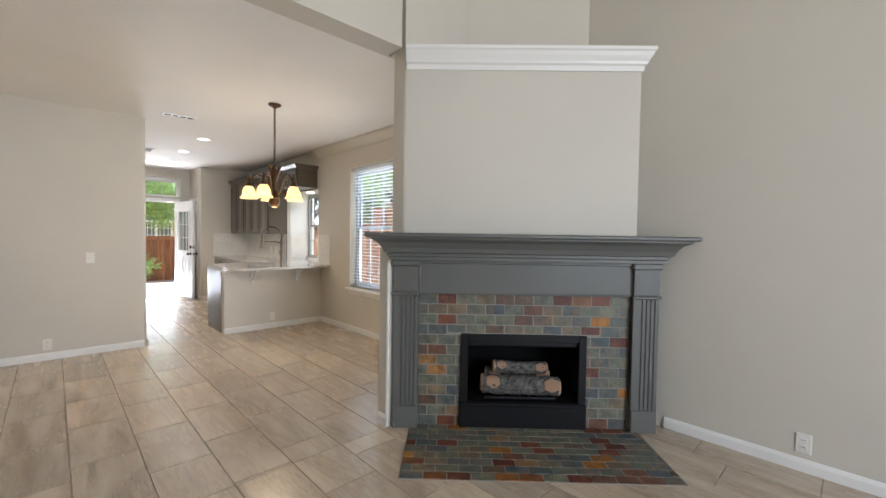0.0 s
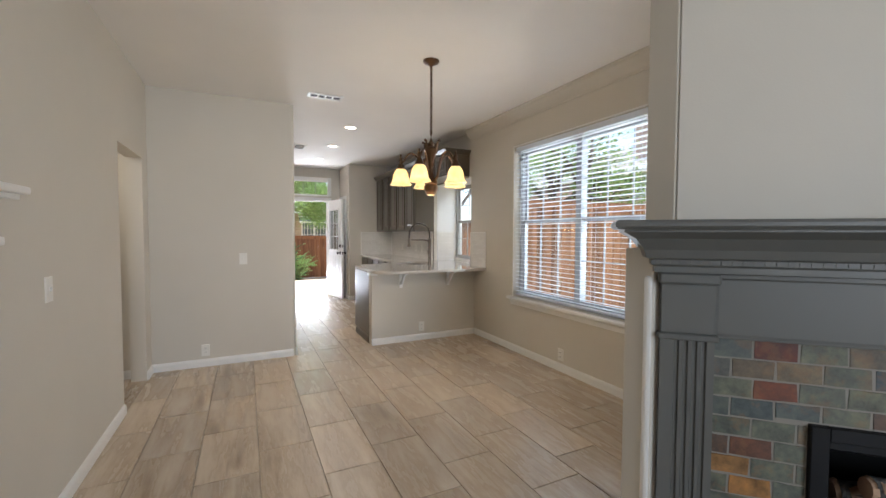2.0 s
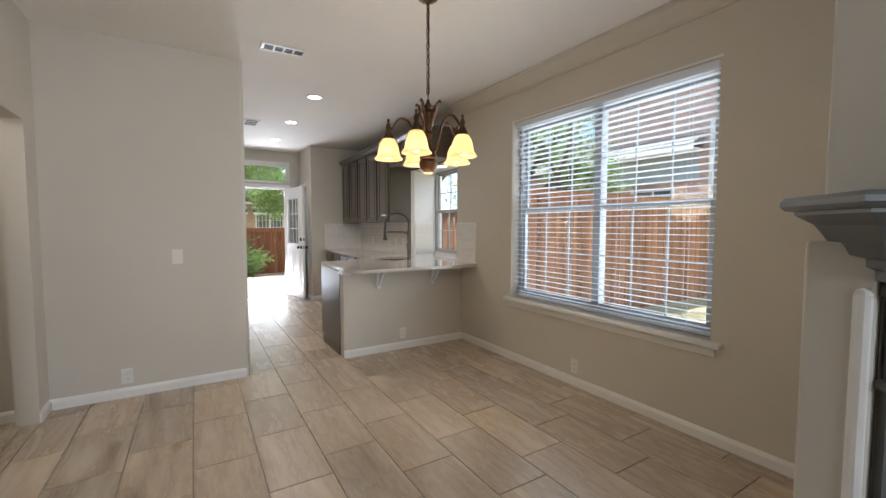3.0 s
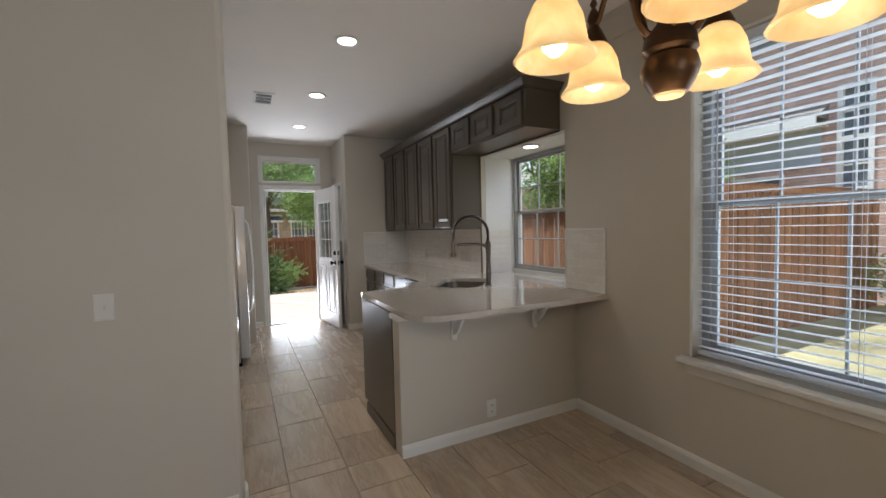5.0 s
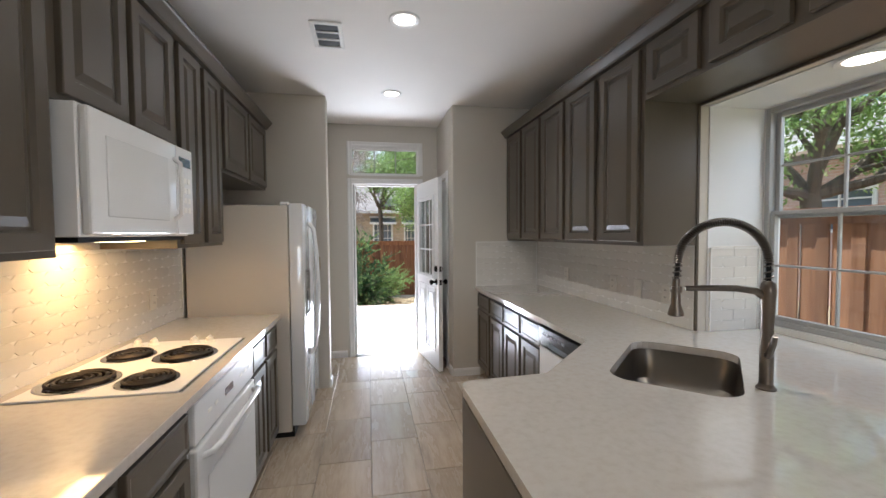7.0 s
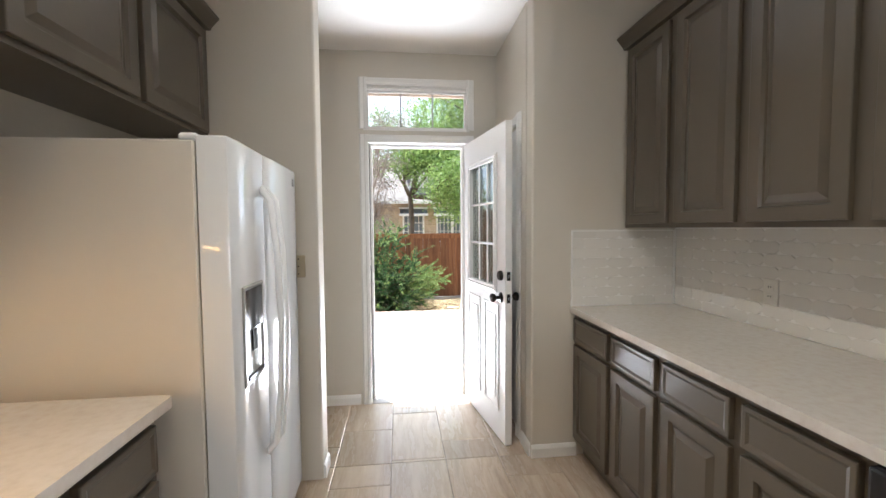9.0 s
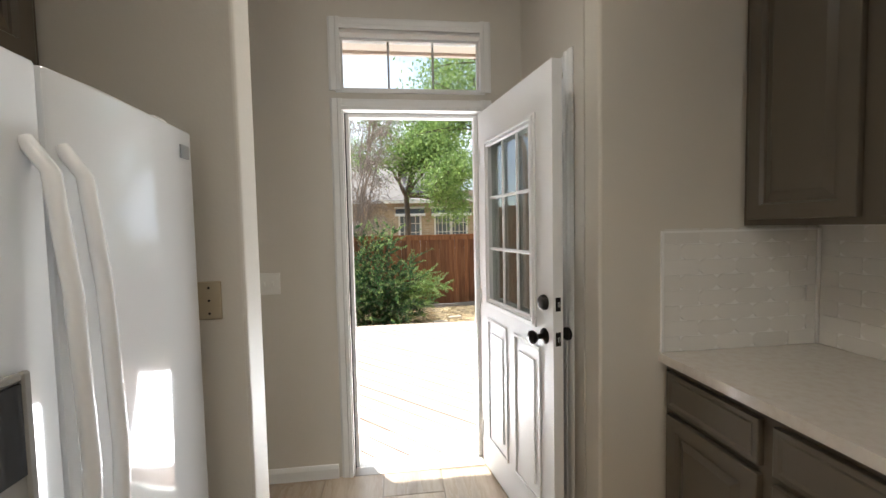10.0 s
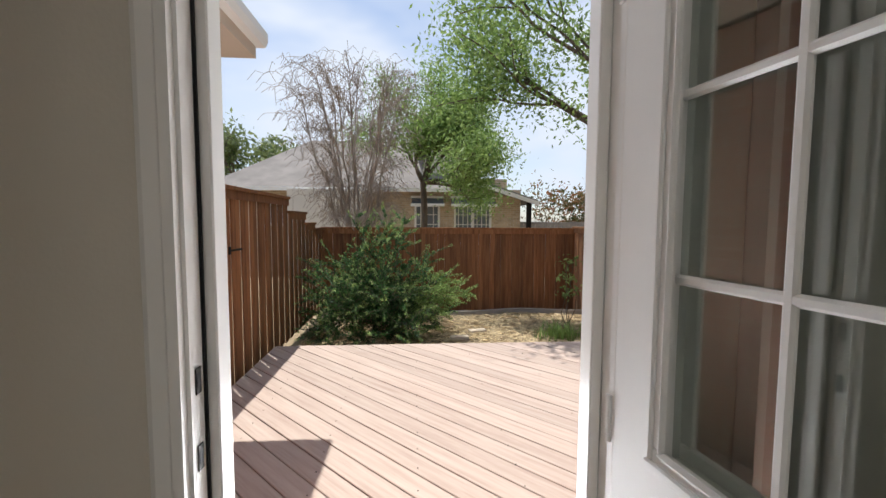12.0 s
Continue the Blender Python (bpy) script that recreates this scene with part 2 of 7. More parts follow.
LOGBARK = material("fibre_log", (0.09, 0.08, 0.07), 0.9)
lv = coords(LOGBARK, (6, 40, 40))
ln = noise_tex(LOGBARK, lv, 1.0, 6, 0.7)
link(LOGBARK, ramp(LOGBARK, ln, [(0.36, (0.015, 0.014, 0.013)), (0.47, (0.10, 0.095, 0.088)), (0.62, (0.20, 0.18, 0.16)), (0.78, (0.38, 0.27, 0.18))]), bsdf(LOGBARK).inputs["Base Color"])
bump(LOGBARK, ln, 0.9, 0.02)
LOGCUT = painted("cut_log_wood", (0.58, 0.38, 0.25), 0.9, 50, 0.5, 0.3)

SOIL = material("dry_ground", (0.26, 0.2, 0.14), 0.95)
gv = world_pos(SOIL)
g1 = noise_tex(SOIL, gv, 1.1, 5, 0.6)
g2 = noise_tex(SOIL, gv, 34, 5, 0.7)
gcol = ramp(SOIL, g2, [(0.3, (0.12, 0.085, 0.05)), (0.5, (0.33, 0.26, 0.17)), (0.7, (0.50, 0.42, 0.29))])
gtint = ramp(SOIL, g1, [(0.35, (0.75, 0.72, 0.66)), (0.65, (1.1, 1.06, 0.96))])
link(SOIL, mixed(SOIL, 1.0, gcol, gtint, "MULTIPLY"), bsdf(SOIL).inputs["Base Color"])
bump(SOIL, g2, 0.8, 0.03)
BARK = material("bark", (0.15, 0.11, 0.08), 0.9)
bn = noise_tex(BARK, coords(BARK, (14, 14, 3)), 1.0, 6, 0.7)
link(BARK, ramp(BARK, bn, [(0.3, (0.05, 0.038, 0.028)), (0.6, (0.17, 0.135, 0.10)), (0.8, (0.26, 0.215, 0.17))]), bsdf(BARK).inputs["Base Color"])
bump(BARK, bn, 0.7, 0.02)
TWIG = painted("dry_twigs", (0.32, 0.265, 0.22), 0.9, 50, 0.3, 0.15)


def leafy(name, dark, mid, light):
    m = material(name, mid, 0.55, 0, 0.35)
    r = m.node_tree.nodes.new("ShaderNodeNewGeometry").outputs["Random Per Island"]
    link(m, ramp(m, r, [(0.0, dark), (0.55, mid), (1.0, light)]), bsdf(m).inputs["Base Color"])
    t = m.node_tree
    trans = t.nodes.new("ShaderNodeBsdfTranslucent")
    link(m, ramp(m, r, [(0.0, mid), (1.0, tuple(min(1, 1.5 * c) for c in light))]), trans.inputs["Color"])
    mix = t.nodes.new("ShaderNodeMixShader")
    mix.inputs["Fac"].default_value = 0.35
    link(m, bsdf(m).outputs["BSDF"], mix.inputs[1])
    link(m, trans.outputs["BSDF"], mix.inputs[2])
    link(m, mix.outputs["Shader"], t.nodes["Material Output"].inputs["Surface"])
    return m


LEAF = leafy("tree_leaves", (0.10, 0.18, 0.05), (0.20, 0.31, 0.085), (0.33, 0.45, 0.15))
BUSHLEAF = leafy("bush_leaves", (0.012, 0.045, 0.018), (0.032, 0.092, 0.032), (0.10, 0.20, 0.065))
# lighter green for the leaves towards the ends of the bush's sprays
TIPLEAF = leafy("light_bush_leaves", (0.10, 0.19, 0.05), (0.20, 0.32, 0.09), (0.34, 0.45, 0.17))
FARLEAF = leafy("far_leaves", (0.075, 0.12, 0.045), (0.14, 0.19, 0.07), (0.22, 0.26, 0.10))
REDLEAF = leafy("myrtle_leaves", (0.05, 0.075, 0.03), (0.12, 0.15, 0.05), (0.30, 0.13, 0.07))



def brickwork(name, one, two, mortar):
    """Running-bond brick by world metres, on any upright wall."""
    m = material(name, one, 0.85)
    hb = node(m, "ShaderNodeTexBrick", Scale=1.0, Mortar_Size=0.006)
    hb.inputs["Brick Width"].default_value, hb.inputs["Row Height"].default_value = 0.21, 0.075
    hb.inputs["Color1"].default_value, hb.inputs["Color2"].default_value, hb.inputs["Mortar"].default_value = (*one, 1), (*two, 1), (*mortar, 1)
    hg = m.node_tree.nodes.new("ShaderNodeNewGeometry")
    hs = m.node_tree.nodes.new("ShaderNodeSeparateXYZ")
    hc = m.node_tree.nodes.new("ShaderNodeCombineXYZ")
    ha = m.node_tree.nodes.new("ShaderNodeMath")
    link(m, hg.outputs["Position"], hs.inputs[0])
    link(m, hs.outputs["X"], ha.inputs[0])
    link(m, hs.outputs["Y"], ha.inputs[1])
    link(m, ha.outputs[0], hc.inputs["X"])
    link(m, hs.outputs["Z"], hc.inputs["Y"])
    link(m, hc.outputs[0], hb.inputs["Vector"])
    stain = ramp(m, noise_tex(m, hg.outputs["Position"], 3.0, 5), [(0.3, (0.8, 0.78, 0.76)), (0.7, (1.15, 1.13, 1.1))])
    link(m, mixed(m, 1.0, hb.outputs["Color"], stain, "MULTIPLY"), bsdf(m).inputs["Base Color"])
    bump(m, hb.outputs["Fac"], -0.4, 0.006)
    return m


HOUSEBRICK = brickwork("tan_brick", (0.56, 0.44, 0.32), (0.43, 0.33, 0.23), (0.55, 0.50, 0.43))
REDBRICK = brickwork("pink_brick", (0.45, 0.25, 0.19), (0.38, 0.19, 0.14), (0.52, 0.46, 0.40))
# pink brick lightened: sunlight that only grazes the wall is put into its colour
LITBRICK = brickwork("sunlit_pink_brick", (0.60, 0.40, 0.34), (0.52, 0.33, 0.27), (0.62, 0.56, 0.50))
BLUESIDING = painted("pale_blue_siding", (0.46, 0.52, 0.56), 0.7, 20, 0.1, 0.05)
NOOKPAINT = painted("nook_white", (0.76, 0.76, 0.755), 0.55, 90, 0.12, 0.02)
ROOF = painted("grey_shingle", (0.22, 0.20, 0.185), 0.9, 24, 0.6, 0.2)
AWNING = painted("slate_awning", (0.13, 0.145, 0.16), 0.8, 30, 0.5, 0.2)
TANTRIM = painted("tan_house_trim", (0.55, 0.47, 0.39), 0.7, 20, 0.1, 0.05)
PALEHOUSE = painted("pale_siding", (0.62, 0.58, 0.52), 0.7, 20, 0.1, 0.05)
DARKPANE = material("dark_window_pane", (0.16, 0.19, 0.22), 0.08)
GREYWOOD = painted("weathered_grey_fence", (0.30, 0.28, 0.26), 0.9, 40, 0.4, 0.2)
REDPAVER = painted("red_paver", (0.30, 0.10, 0.065), 0.85, 40, 0.5, 0.2)
PALESTONE = painted("pale_stepping_stone", (0.55, 0.47, 0.37), 0.9, 40, 0.4, 0.15)


def glowing(name, color, strength):
    m = material(name, color, 0.4)
    b = bsdf(m)
    b.inputs["Emission Color"].default_value = (*color, 1)
    b.inputs["Emission Strength"].default_value = strength
    return m


BULB = glowing("lit_bulb", (1.0, 0.82, 0.56), 4.0)
CANGLOW = glowing("lit_can_lamp", (1.0, 0.86, 0.68), 4.5)
SHADE = material("amber_glass_shade", (0.85, 0.58, 0.26), 0.3)
sb = bsdf(SHADE)
sgl = noise_tex(SHADE, coords(SHADE, (1, 1, 1)), 14, 3)
link(SHADE, ramp(SHADE, sgl, [(0.3, (0.72, 0.50, 0.22)), (0.7, (0.92, 0.80, 0.56))]), sb.inputs["Base Color"])
sb.inputs["Emission Color"].default_value = (1.0, 0.74, 0.36, 1)
sb.inputs["Emission Strength"].default_value = 0.24
thin = SHADE.node_tree.nodes.new("ShaderNodeBsdfTranslucent")
link(SHADE, ramp(SHADE, sgl, [(0.3, (0.86, 0.70, 0.44)), (0.7, (0.97, 0.90, 0.72))]), thin.inputs["Color"])
smix = SHADE.node_tree.nodes.new("ShaderNodeMixShader")
smix.inputs["Fac"].default_value = 0.6
link(SHADE, sb.outputs["BSDF"], smix.inputs[1])
link(SHADE, thin.outputs["BSDF"], smix.inputs[2])
link(SHADE, smix.outputs["Shader"], SHADE.node_tree.nodes["Material Output"].inputs["Surface"])
UNDERLIGHT = glowing("lit_hood_lens", (1.0, 0.72, 0.36), 5.0)

# ---- mesh helpers ----
ORIGIN = {}


def thing(name, base, label, category, group="", kind=""):
    """An Empty at the thing's base; its parts are then written in world metres."""
    e = new(name)
    e.location = base
    e.empty_display_size = 0.1
    ORIGIN[e] = Vector(base)
    return tagged(e, label, category, group, kind)


def finish(bm, mat, name, smooth=False):
    bmesh.ops.recalc_face_normals(bm, faces=bm.faces)
    me = bpy.data.meshes.new(name)
    if smooth:
        for f in bm.faces:
            f.smooth = True
    bm.to_mesh(me)
    bm.free()
    for one in mat if isinstance(mat, (list, tuple)) else [mat]:
        me.materials.append(one)
    if smooth:
        me.set_sharp_from_angle(angle=radians(38))
    return me


def part(name, bm, mat, parent, label="", smooth=False):
    o = ORIGIN.get(parent)
    if o is not None:
        bmesh.ops.translate(bm, verts=bm.verts, vec=-o)
    ob = new(name, finish(bm, mat, name, smooth))
    ob.parent = parent
    if o is not None:
        ORIGIN[ob] = o
    if label:
        tagged(ob, label)
    return ob


def solid(name, bm, mat, label="", category="", kind="structure", smooth=False):
    """A thing that is one mesh, in world metres."""
    ob = new(name, finish(bm, mat, name, smooth))
    ORIGIN[ob] = Vector((0, 0, 0))
    return tagged(ob, label, category, "", kind)


def box(bm, x0, y0, z0, x1, y1, z1, bevel=0.0, seg=1):
    x0, x1, y0, y1, z0, z1 = min(x0, x1), max(x0, x1), min(y0, y1), max(y0, y1), min(z0, z1), max(z0, z1)
    vs = [bm.verts.new(p) for p in ((x0, y0, z0), (x1, y0, z0), (x1, y1, z0), (x0, y1, z0), (x0, y0, z1), (x1, y0, z1), (x1, y1, z1), (x0, y1, z1))]
    fs = [bm.faces.new([vs[i] for i in f]) for f in ((3, 2, 1, 0), (4, 5, 6, 7), (0, 1, 5, 4), (1, 2, 6, 5), (2, 3, 7, 6), (3, 0, 4, 7))]
    if bevel > 0:
        b = min(bevel, 0.49 * min(x1 - x0, y1 - y0, z1 - z0))
        es = list({e for f in fs for e in f.edges})
        bmesh.ops.bevel(bm, geom=es, offset=b, segments=seg, affect="EDGES", profile=0.5)
    return bm


def B(*args, bevel=0.0, seg=1):
    return box(bmesh.new(), *args, bevel=bevel, seg=seg)


def boxes(rows, bevel=0.0):
    bm = bmesh.new()
    for r in rows:
        box(bm, *r, bevel=bevel)
    return bm


def prism(points, z0, z1, bevel=0.0, bm=None, seg=1):
    """An upright prism over a plan outline."""
    bm = bm or bmesh.new()
    lo = [bm.verts.new((x, y, z0)) for x, y in points]
    hi = [bm.verts.new((x, y, z1)) for x, y in points]
    fs = [bm.faces.new(lo[::-1]), bm.faces.new(hi)]
    for i in range(len(points)):
        j = (i + 1) % len(points)
        fs.append(bm.faces.new((lo[i], lo[j], hi[j], hi[i])))
    if bevel > 0:
        bmesh.ops.bevel(bm, geom=list({e for f in fs[:2] for e in f.edges}), offset=bevel, segments=seg, affect="EDGES", profile=0.5)
    return bm


def sweep(profile, a, b, out, bm=None, up=(0, 0, 1)):
    """A moulding: profile points (away from the wall, up) run from a to b; out is the way away from the wall."""
    bm = bm or bmesh.new()
    out, up = Vector(out).normalized(), Vector(up)
    ends = [[bm.verts.new(Vector(p) + out * u + up * v) for u, v in profile] for p in (a, b)]
    n = len(profile)
    bm.faces.new(ends[0])
    bm.faces.new(ends[1][::-1])
    for i in range(n):
        j = (i + 1) % n
        bm.faces.new((ends[0][i], ends[1][i], ends[1][j], ends[0][j]))
    return bm


def lathe(profile, center, steps=24, bm=None, axis="Z"):
    """A turned shape: profile points (radius, height) round an axis through center."""
    bm = bm or bmesh.new()
    rings = []
    c = Vector(center)
    for r, h in profile:
        ring = []
        for i in range(steps):
            a = 2 * math.pi * i / steps
            p = Vector((r * math.cos(a), r * math.sin(a), h))
            if axis == "X":
                p = Vector((p.z, p.x, p.y))
            elif axis == "Y":
                p = Vector((p.x, p.z, p.y))
            ring.append(bm.verts.new(c + p))
        rings.append(ring)
    for a, b in zip(rings, rings[1:]):
        for i in range(steps):
            j = (i + 1) % steps
            bm.faces.new((a[i], a[j], b[j], b[i]))
    for ring in (rings[0], rings[-1]):
        if len(ring) > 2:
            bm.faces.new(ring)
    return bm


def tube(points, radius, steps=8, bm=None, taper=None):
    """A round bar through points."""
    bm = bm or bmesh.new()
    pts = [Vector(p) for p in points]
    rings = []
    side = None
    for i, p in enumerate(pts):
        d = (pts[min(i + 1, len(pts) - 1)] - pts[max(i - 1, 0)]).normalized()
        if side is None:
            side = d.orthogonal().normalized()
        side = (side - d * side.dot(d)).normalized()
        other = d.cross(side)
        r = radius if taper is None else radius + (taper - radius) * i / max(1, len(pts) - 1)
        rings.append([bm.verts.new(p + side * r * math.cos(2 * math.pi * k / steps) + other * r * math.sin(2 * math.pi * k / steps)) for k in range(steps)])
    for a, b in zip(rings, rings[1:]):
        for k in range(steps):
            j = (k + 1) % steps
            bm.faces.new((a[k], a[j], b[j], b[k]))
    bm.faces.new(rings[0][::-1])
    bm.faces.new(rings[-1])
    return bm


def arc(center, radius, a0, a1, n, plane="XZ"):
    out = []
    for i in range(n + 1):
        a = radians(a0 + (a1 - a0) * i / n)
        c, s = radius * math.cos(a), radius * math.sin(a)
        x, y, z = center
        out.append({"XZ": (x + c, y, z + s), "YZ": (x, y + c, z + s), "XY": (x + c, y + s, z)}[plane])
    return out


def turned(bm, at, degrees):
    """Turns what is in bm about an upright axis through at."""
    bmesh.ops.rotate(bm, verts=bm.verts, cent=at, matrix=Matrix.Rotation(radians(degrees), 3, "Z"))
    return bm


def wall_holes(axis, at, thick, a0, a1, z0, z1, holes):
    """A wall of some thickness along an axis, with openings (a0, a1, z0, z1) through it."""
    bm = bmesh.new()
    cuts_a = sorted({a0, a1, *[h[0] for h in holes], *[h[1] for h in holes]})
    cuts_z = sorted({z0, z1, *[h[2] for h in holes], *[h[3] for h in holes]})
    verts = {}

    def v(a, z, d):
        key = (a, z, d)
        if key not in verts:
            verts[key] = bm.verts.new((a, at + d, z) if axis == "x" else (at + d, a, z))
        return verts[key]

    def is_open(i, k):
        if i < 0 or k < 0 or i >= len(cuts_a) - 1 or k >= len(cuts_z) - 1:
            return True
        ca, cz = (cuts_a[i] + cuts_a[i + 1]) / 2, (cuts_z[k] + cuts_z[k + 1]) / 2
        return any(h[0] < ca < h[1] and h[2] < cz < h[3] for h in holes)

    for i in range(len(cuts_a) - 1):
        for k in range(len(cuts_z) - 1):
            if is_open(i, k):
                continue
            p, q, r, s = cuts_a[i], cuts_a[i + 1], cuts_z[k], cuts_z[k + 1]
            for d in (0, thick):
                bm.faces.new((v(p, r, d), v(q, r, d), v(q, s, d), v(p, s, d)))
            for open_, (e, f) in ((is_open(i - 1, k), ((p, r), (p, s))), (is_open(i + 1, k), ((q, r), (q, s))), (is_open(i, k - 1), ((p, r), (q, r))), (is_open(i, k + 1), ((p, s), (q, s)))):
                if open_:
                    bm.faces.new((v(*e, 0), v(*f, 0), v(*f, thick), v(*e, thick)))
    return bm


def frame_at(origin, out):
    """A local frame on a face: x along it, z up, -y towards out."""
    y = -Vector(out).normalized()
    z = Vector((0, 0, 1))
    x = y.cross(z)
    m = Matrix((x, y, z)).transposed().to_4x4()
    m.translation = origin
    return m


def panel(w, h, t, steps, bevel=0.003):
    """A slab w wide, h high and t thick, whose front (-y) is worked by insets: (inset, push out)."""
    bm = bmesh.new()
    box(bm, 0, -t, 0, w, 0, h)
    front = min(bm.faces, key=lambda f: f.calc_center_median().y)
    if bevel:
        bmesh.ops.bevel(bm, geom=list(front.edges), offset=bevel, segments=2, affect="EDGES", profile=0.5)
        bm.faces.ensure_lookup_table()
        front = max((f for f in bm.faces if abs(f.calc_center_median().y + t) < 1e-5), key=lambda f: f.calc_area())
    for inset, push in steps:
        bmesh.ops.inset_region(bm, faces=[front], thickness=inset, use_even_offset=True)
        if push:
            bmesh.ops.translate(bm, verts=front.verts, vec=(0, -push, 0))
    return bm


def placed(bm, m):
    bm.transform(m)
    return bm


# ======== plan ========
LX, RX = -0.15, 3.46      # side walls of the dining room
LIVX = 3.60               # living room, right wall
HY = 2.30                 # line between living and dining room
PY = 5.96                 # pier beside the kitchen
KX = 0.47                 # kitchen, left wall
BY = 10.30                # back wall, inner face
CZ = 2.74                 # ceiling
BACKY = -4.4
HIGH = 5.2

# ---- floor bed, tiles come last ----
solid("floor", B(-3.2, BACKY - 0.1, -0.30, LIVX, BY + 0.14, -0.006), GROUT, "brown grout bed under wood-look plank tiles", "floor")

# ---- ceilings ----
solid("ceiling", boxes([(-1.6, HY + 0.2, CZ, RX + 0.16, BY, CZ + 0.25)]), CEIL, "smooth pale ceiling of dining room and kitchen", "ceiling")
solid("ceiling_living", B(-3.3, BACKY, HIGH, LIVX + 0.2, HY, HIGH + 0.2), CEIL, "high pale living room ceiling", "ceiling")

# ---- right wall with the dining window and the nook opening ----
solid("wall_right", wall_holes("y", RX, 0.17, HY + 0.13, BY + 0.14, -0.2, CZ, [(3.27, 5.10, 0.635, 2.335), (6.09, 7.30, 0.90, 2.13)]), WALL, "greige painted wall with a wide window", "wall")
solid("wall_living_right", B(LIVX, BACKY, -0.2, LIVX + 0.15, HY, HIGH), WALL, "greige painted living room wall", "wall")
solid("wall_living_left", B(-3.3, BACKY, -0.2, -3.2, HY + 3.2, HIGH), WALL, "greige painted wall beyond the stair", "wall")
solid("wall_living_back", wall_holes("x", BACKY, -0.15, -3.3, LIVX + 0.15, -0.2, HIGH, [(-0.3, 2.1, 0.7, 3.1)]), WALL, "greige painted wall with a large window", "wall")
solid("window_living", B(-0.3, BACKY - 0.10, 0.7, 2.1, BACKY - 0.09, 3.1), GLASS, "large clear living room window", "window").visible_shadow = False
# header over the dining room's opening and the wing wall behind the hearth
solid("wall_header", B(LX - 0.12, HY, CZ, 2.175, HY + 0.2, HIGH), WALL, "greige painted header above the dining ceiling", "wall")
solid("wall_wing_low", B(2.09, HY, -0.01, 2.21, HY + 0.13, 1.30, bevel=0.008, seg=3), WALL, "greige painted low wing wall beside the hearth", "wall")
solid("wall_wing", B(2.205, HY, -0.01, RX, HY + 0.13, CZ, bevel=0.006, seg=3), WALL, "greige painted wing wall with rounded corner", "wall")
solid("wall_wing_upper", B(2.207, HY, CZ, LIVX, HY + 0.2, HIGH), WALL, "greige painted upper wall behind the hearth", "wall")
solid("wall_chimney_diagonal", prism([(2.86, HY - 0.001), (LIVX - 0.001, 1.60), (LIVX - 0.001, HY - 0.001)], 2.70, HIGH), WALL, "greige painted diagonal wall above the hearth", "wall")

# ---- left wall with the stair openings and the hall door ----
STAIR_TOP = 3.40
solid("wall_left", wall_holes("y", LX, -0.12, STAIR_TOP, PY + 0.12, -0.2, CZ, [(4.97, 5.74, -0.3, 2.025)]), WALL, "warm greige painted wall with a hall opening", "wall")
solid("wall_pier", wall_holes("x", PY, 0.12, LX - 0.12, 1.14, -0.01, CZ, []), WALL, "greige painted pier wall beside the kitchen", "wall")
solid("wall_pier_nose", prism([(1.14 + 0.03 * math.sin(math.pi * k / 10), PY + 0.06 - 0.06 * math.cos(math.pi * k / 10)) for k in range(11)], -0.01, CZ - 0.001), WALL, "rounded greige end of the pier wall", "wall", smooth=True)
# small hall behind the left wall
solid("wall_hall", boxes([(-1.6, 4.80, -0.2, LX - 0.125, 4.90, 2.5), (-1.6, 5.86, -0.2, LX - 0.125, 5.98, 2.5), (-1.7, 4.80, -0.2, -1.6, 5.98, 2.5)]), WALL, "greige painted hall walls", "wall")
solid("ceiling_hall", B(-1.7, 4.8, 2.42, LX - 0.125, 5.98, 2.52), CEIL, "pale hall ceiling", "ceiling")
# kitchen left, fridge alcove, vestibule
solid("wall_kitchen_left", B(KX - 0.12, PY + 0.12, -0.2, KX, 9.34, CZ), WALL, "greige painted kitchen wall", "wall")
solid("wall_fridge_end", B(KX - 0.12, 9.34, -0.01, 1.34, 9.49, CZ, bevel=0.012, seg=3), WALL, "greige painted wall end beside the refrigerator", "wall")
solid("wall_vestibule_left", B(0.10, 9.49, -0.2, 0.22, BY, CZ), WALL, "greige painted vestibule wall", "wall")
solid("wall_vestibule_near", B(0.10, 9.36, -0.2, KX - 0.12, 9.49, CZ), WALL, "greige painted vestibule wall", "wall")
solid("wall_closet", B(2.55, 9.41, -0.01, RX, 9.53, CZ, bevel=0.012, seg=3), WALL, "greige painted wall at the counter's end", "wall")
solid("wall_closet_side", wall_holes("y", 2.55, 0.12, 9.531, BY, -0.2, CZ, [(9.67, 10.27, -0.3, 2.06)]), WALL, "greige painted closet side wall", "wall")
solid("wall_closet_inside", B(2.95, 9.53, -0.2, 3.05, BY, CZ), WALL, "plain closet wall", "wall")
solid("wall_back", wall_holes("x", BY, 0.14, 0.10, RX + 0.17, -0.2, CZ, [(1.53, 2.32, -0.3, 2.065), (1.51, 2.34, 2.145, 2.49)]), WALL, "greige painted back wall with door and transom", "wall")
# window bay over the sink
NX = 3.86
solid("wall_nook", boxes([(RX + 0.17, 7.30, 0.70, NX + 0.12, 7.42, 2.30), (RX + 0.17, 5.85, 0.70, NX + 0.12, 5.97, 2.30), (RX + 0.17, 5.97, 2.13, NX + 0.12, 7.30, 2.30), (RX + 0.17, 5.97, 0.6, NX + 0.12, 7.30, 0.865)]), NOOKPAINT, "pale painted bay around the sink window", "wall")

# ---- baseboards ----
BASE = [(0, 0), (0.014, 0), (0.014, 0.055), (0.009, 0.068), (0.005, 0.075), (0, 0.078)]


def baseboard(a, b, out):
    solid("baseboard", sweep(BASE, (*a, 0), (*b, 0), (*out, 0)), TRIM, "white painted baseboard", "baseboard")


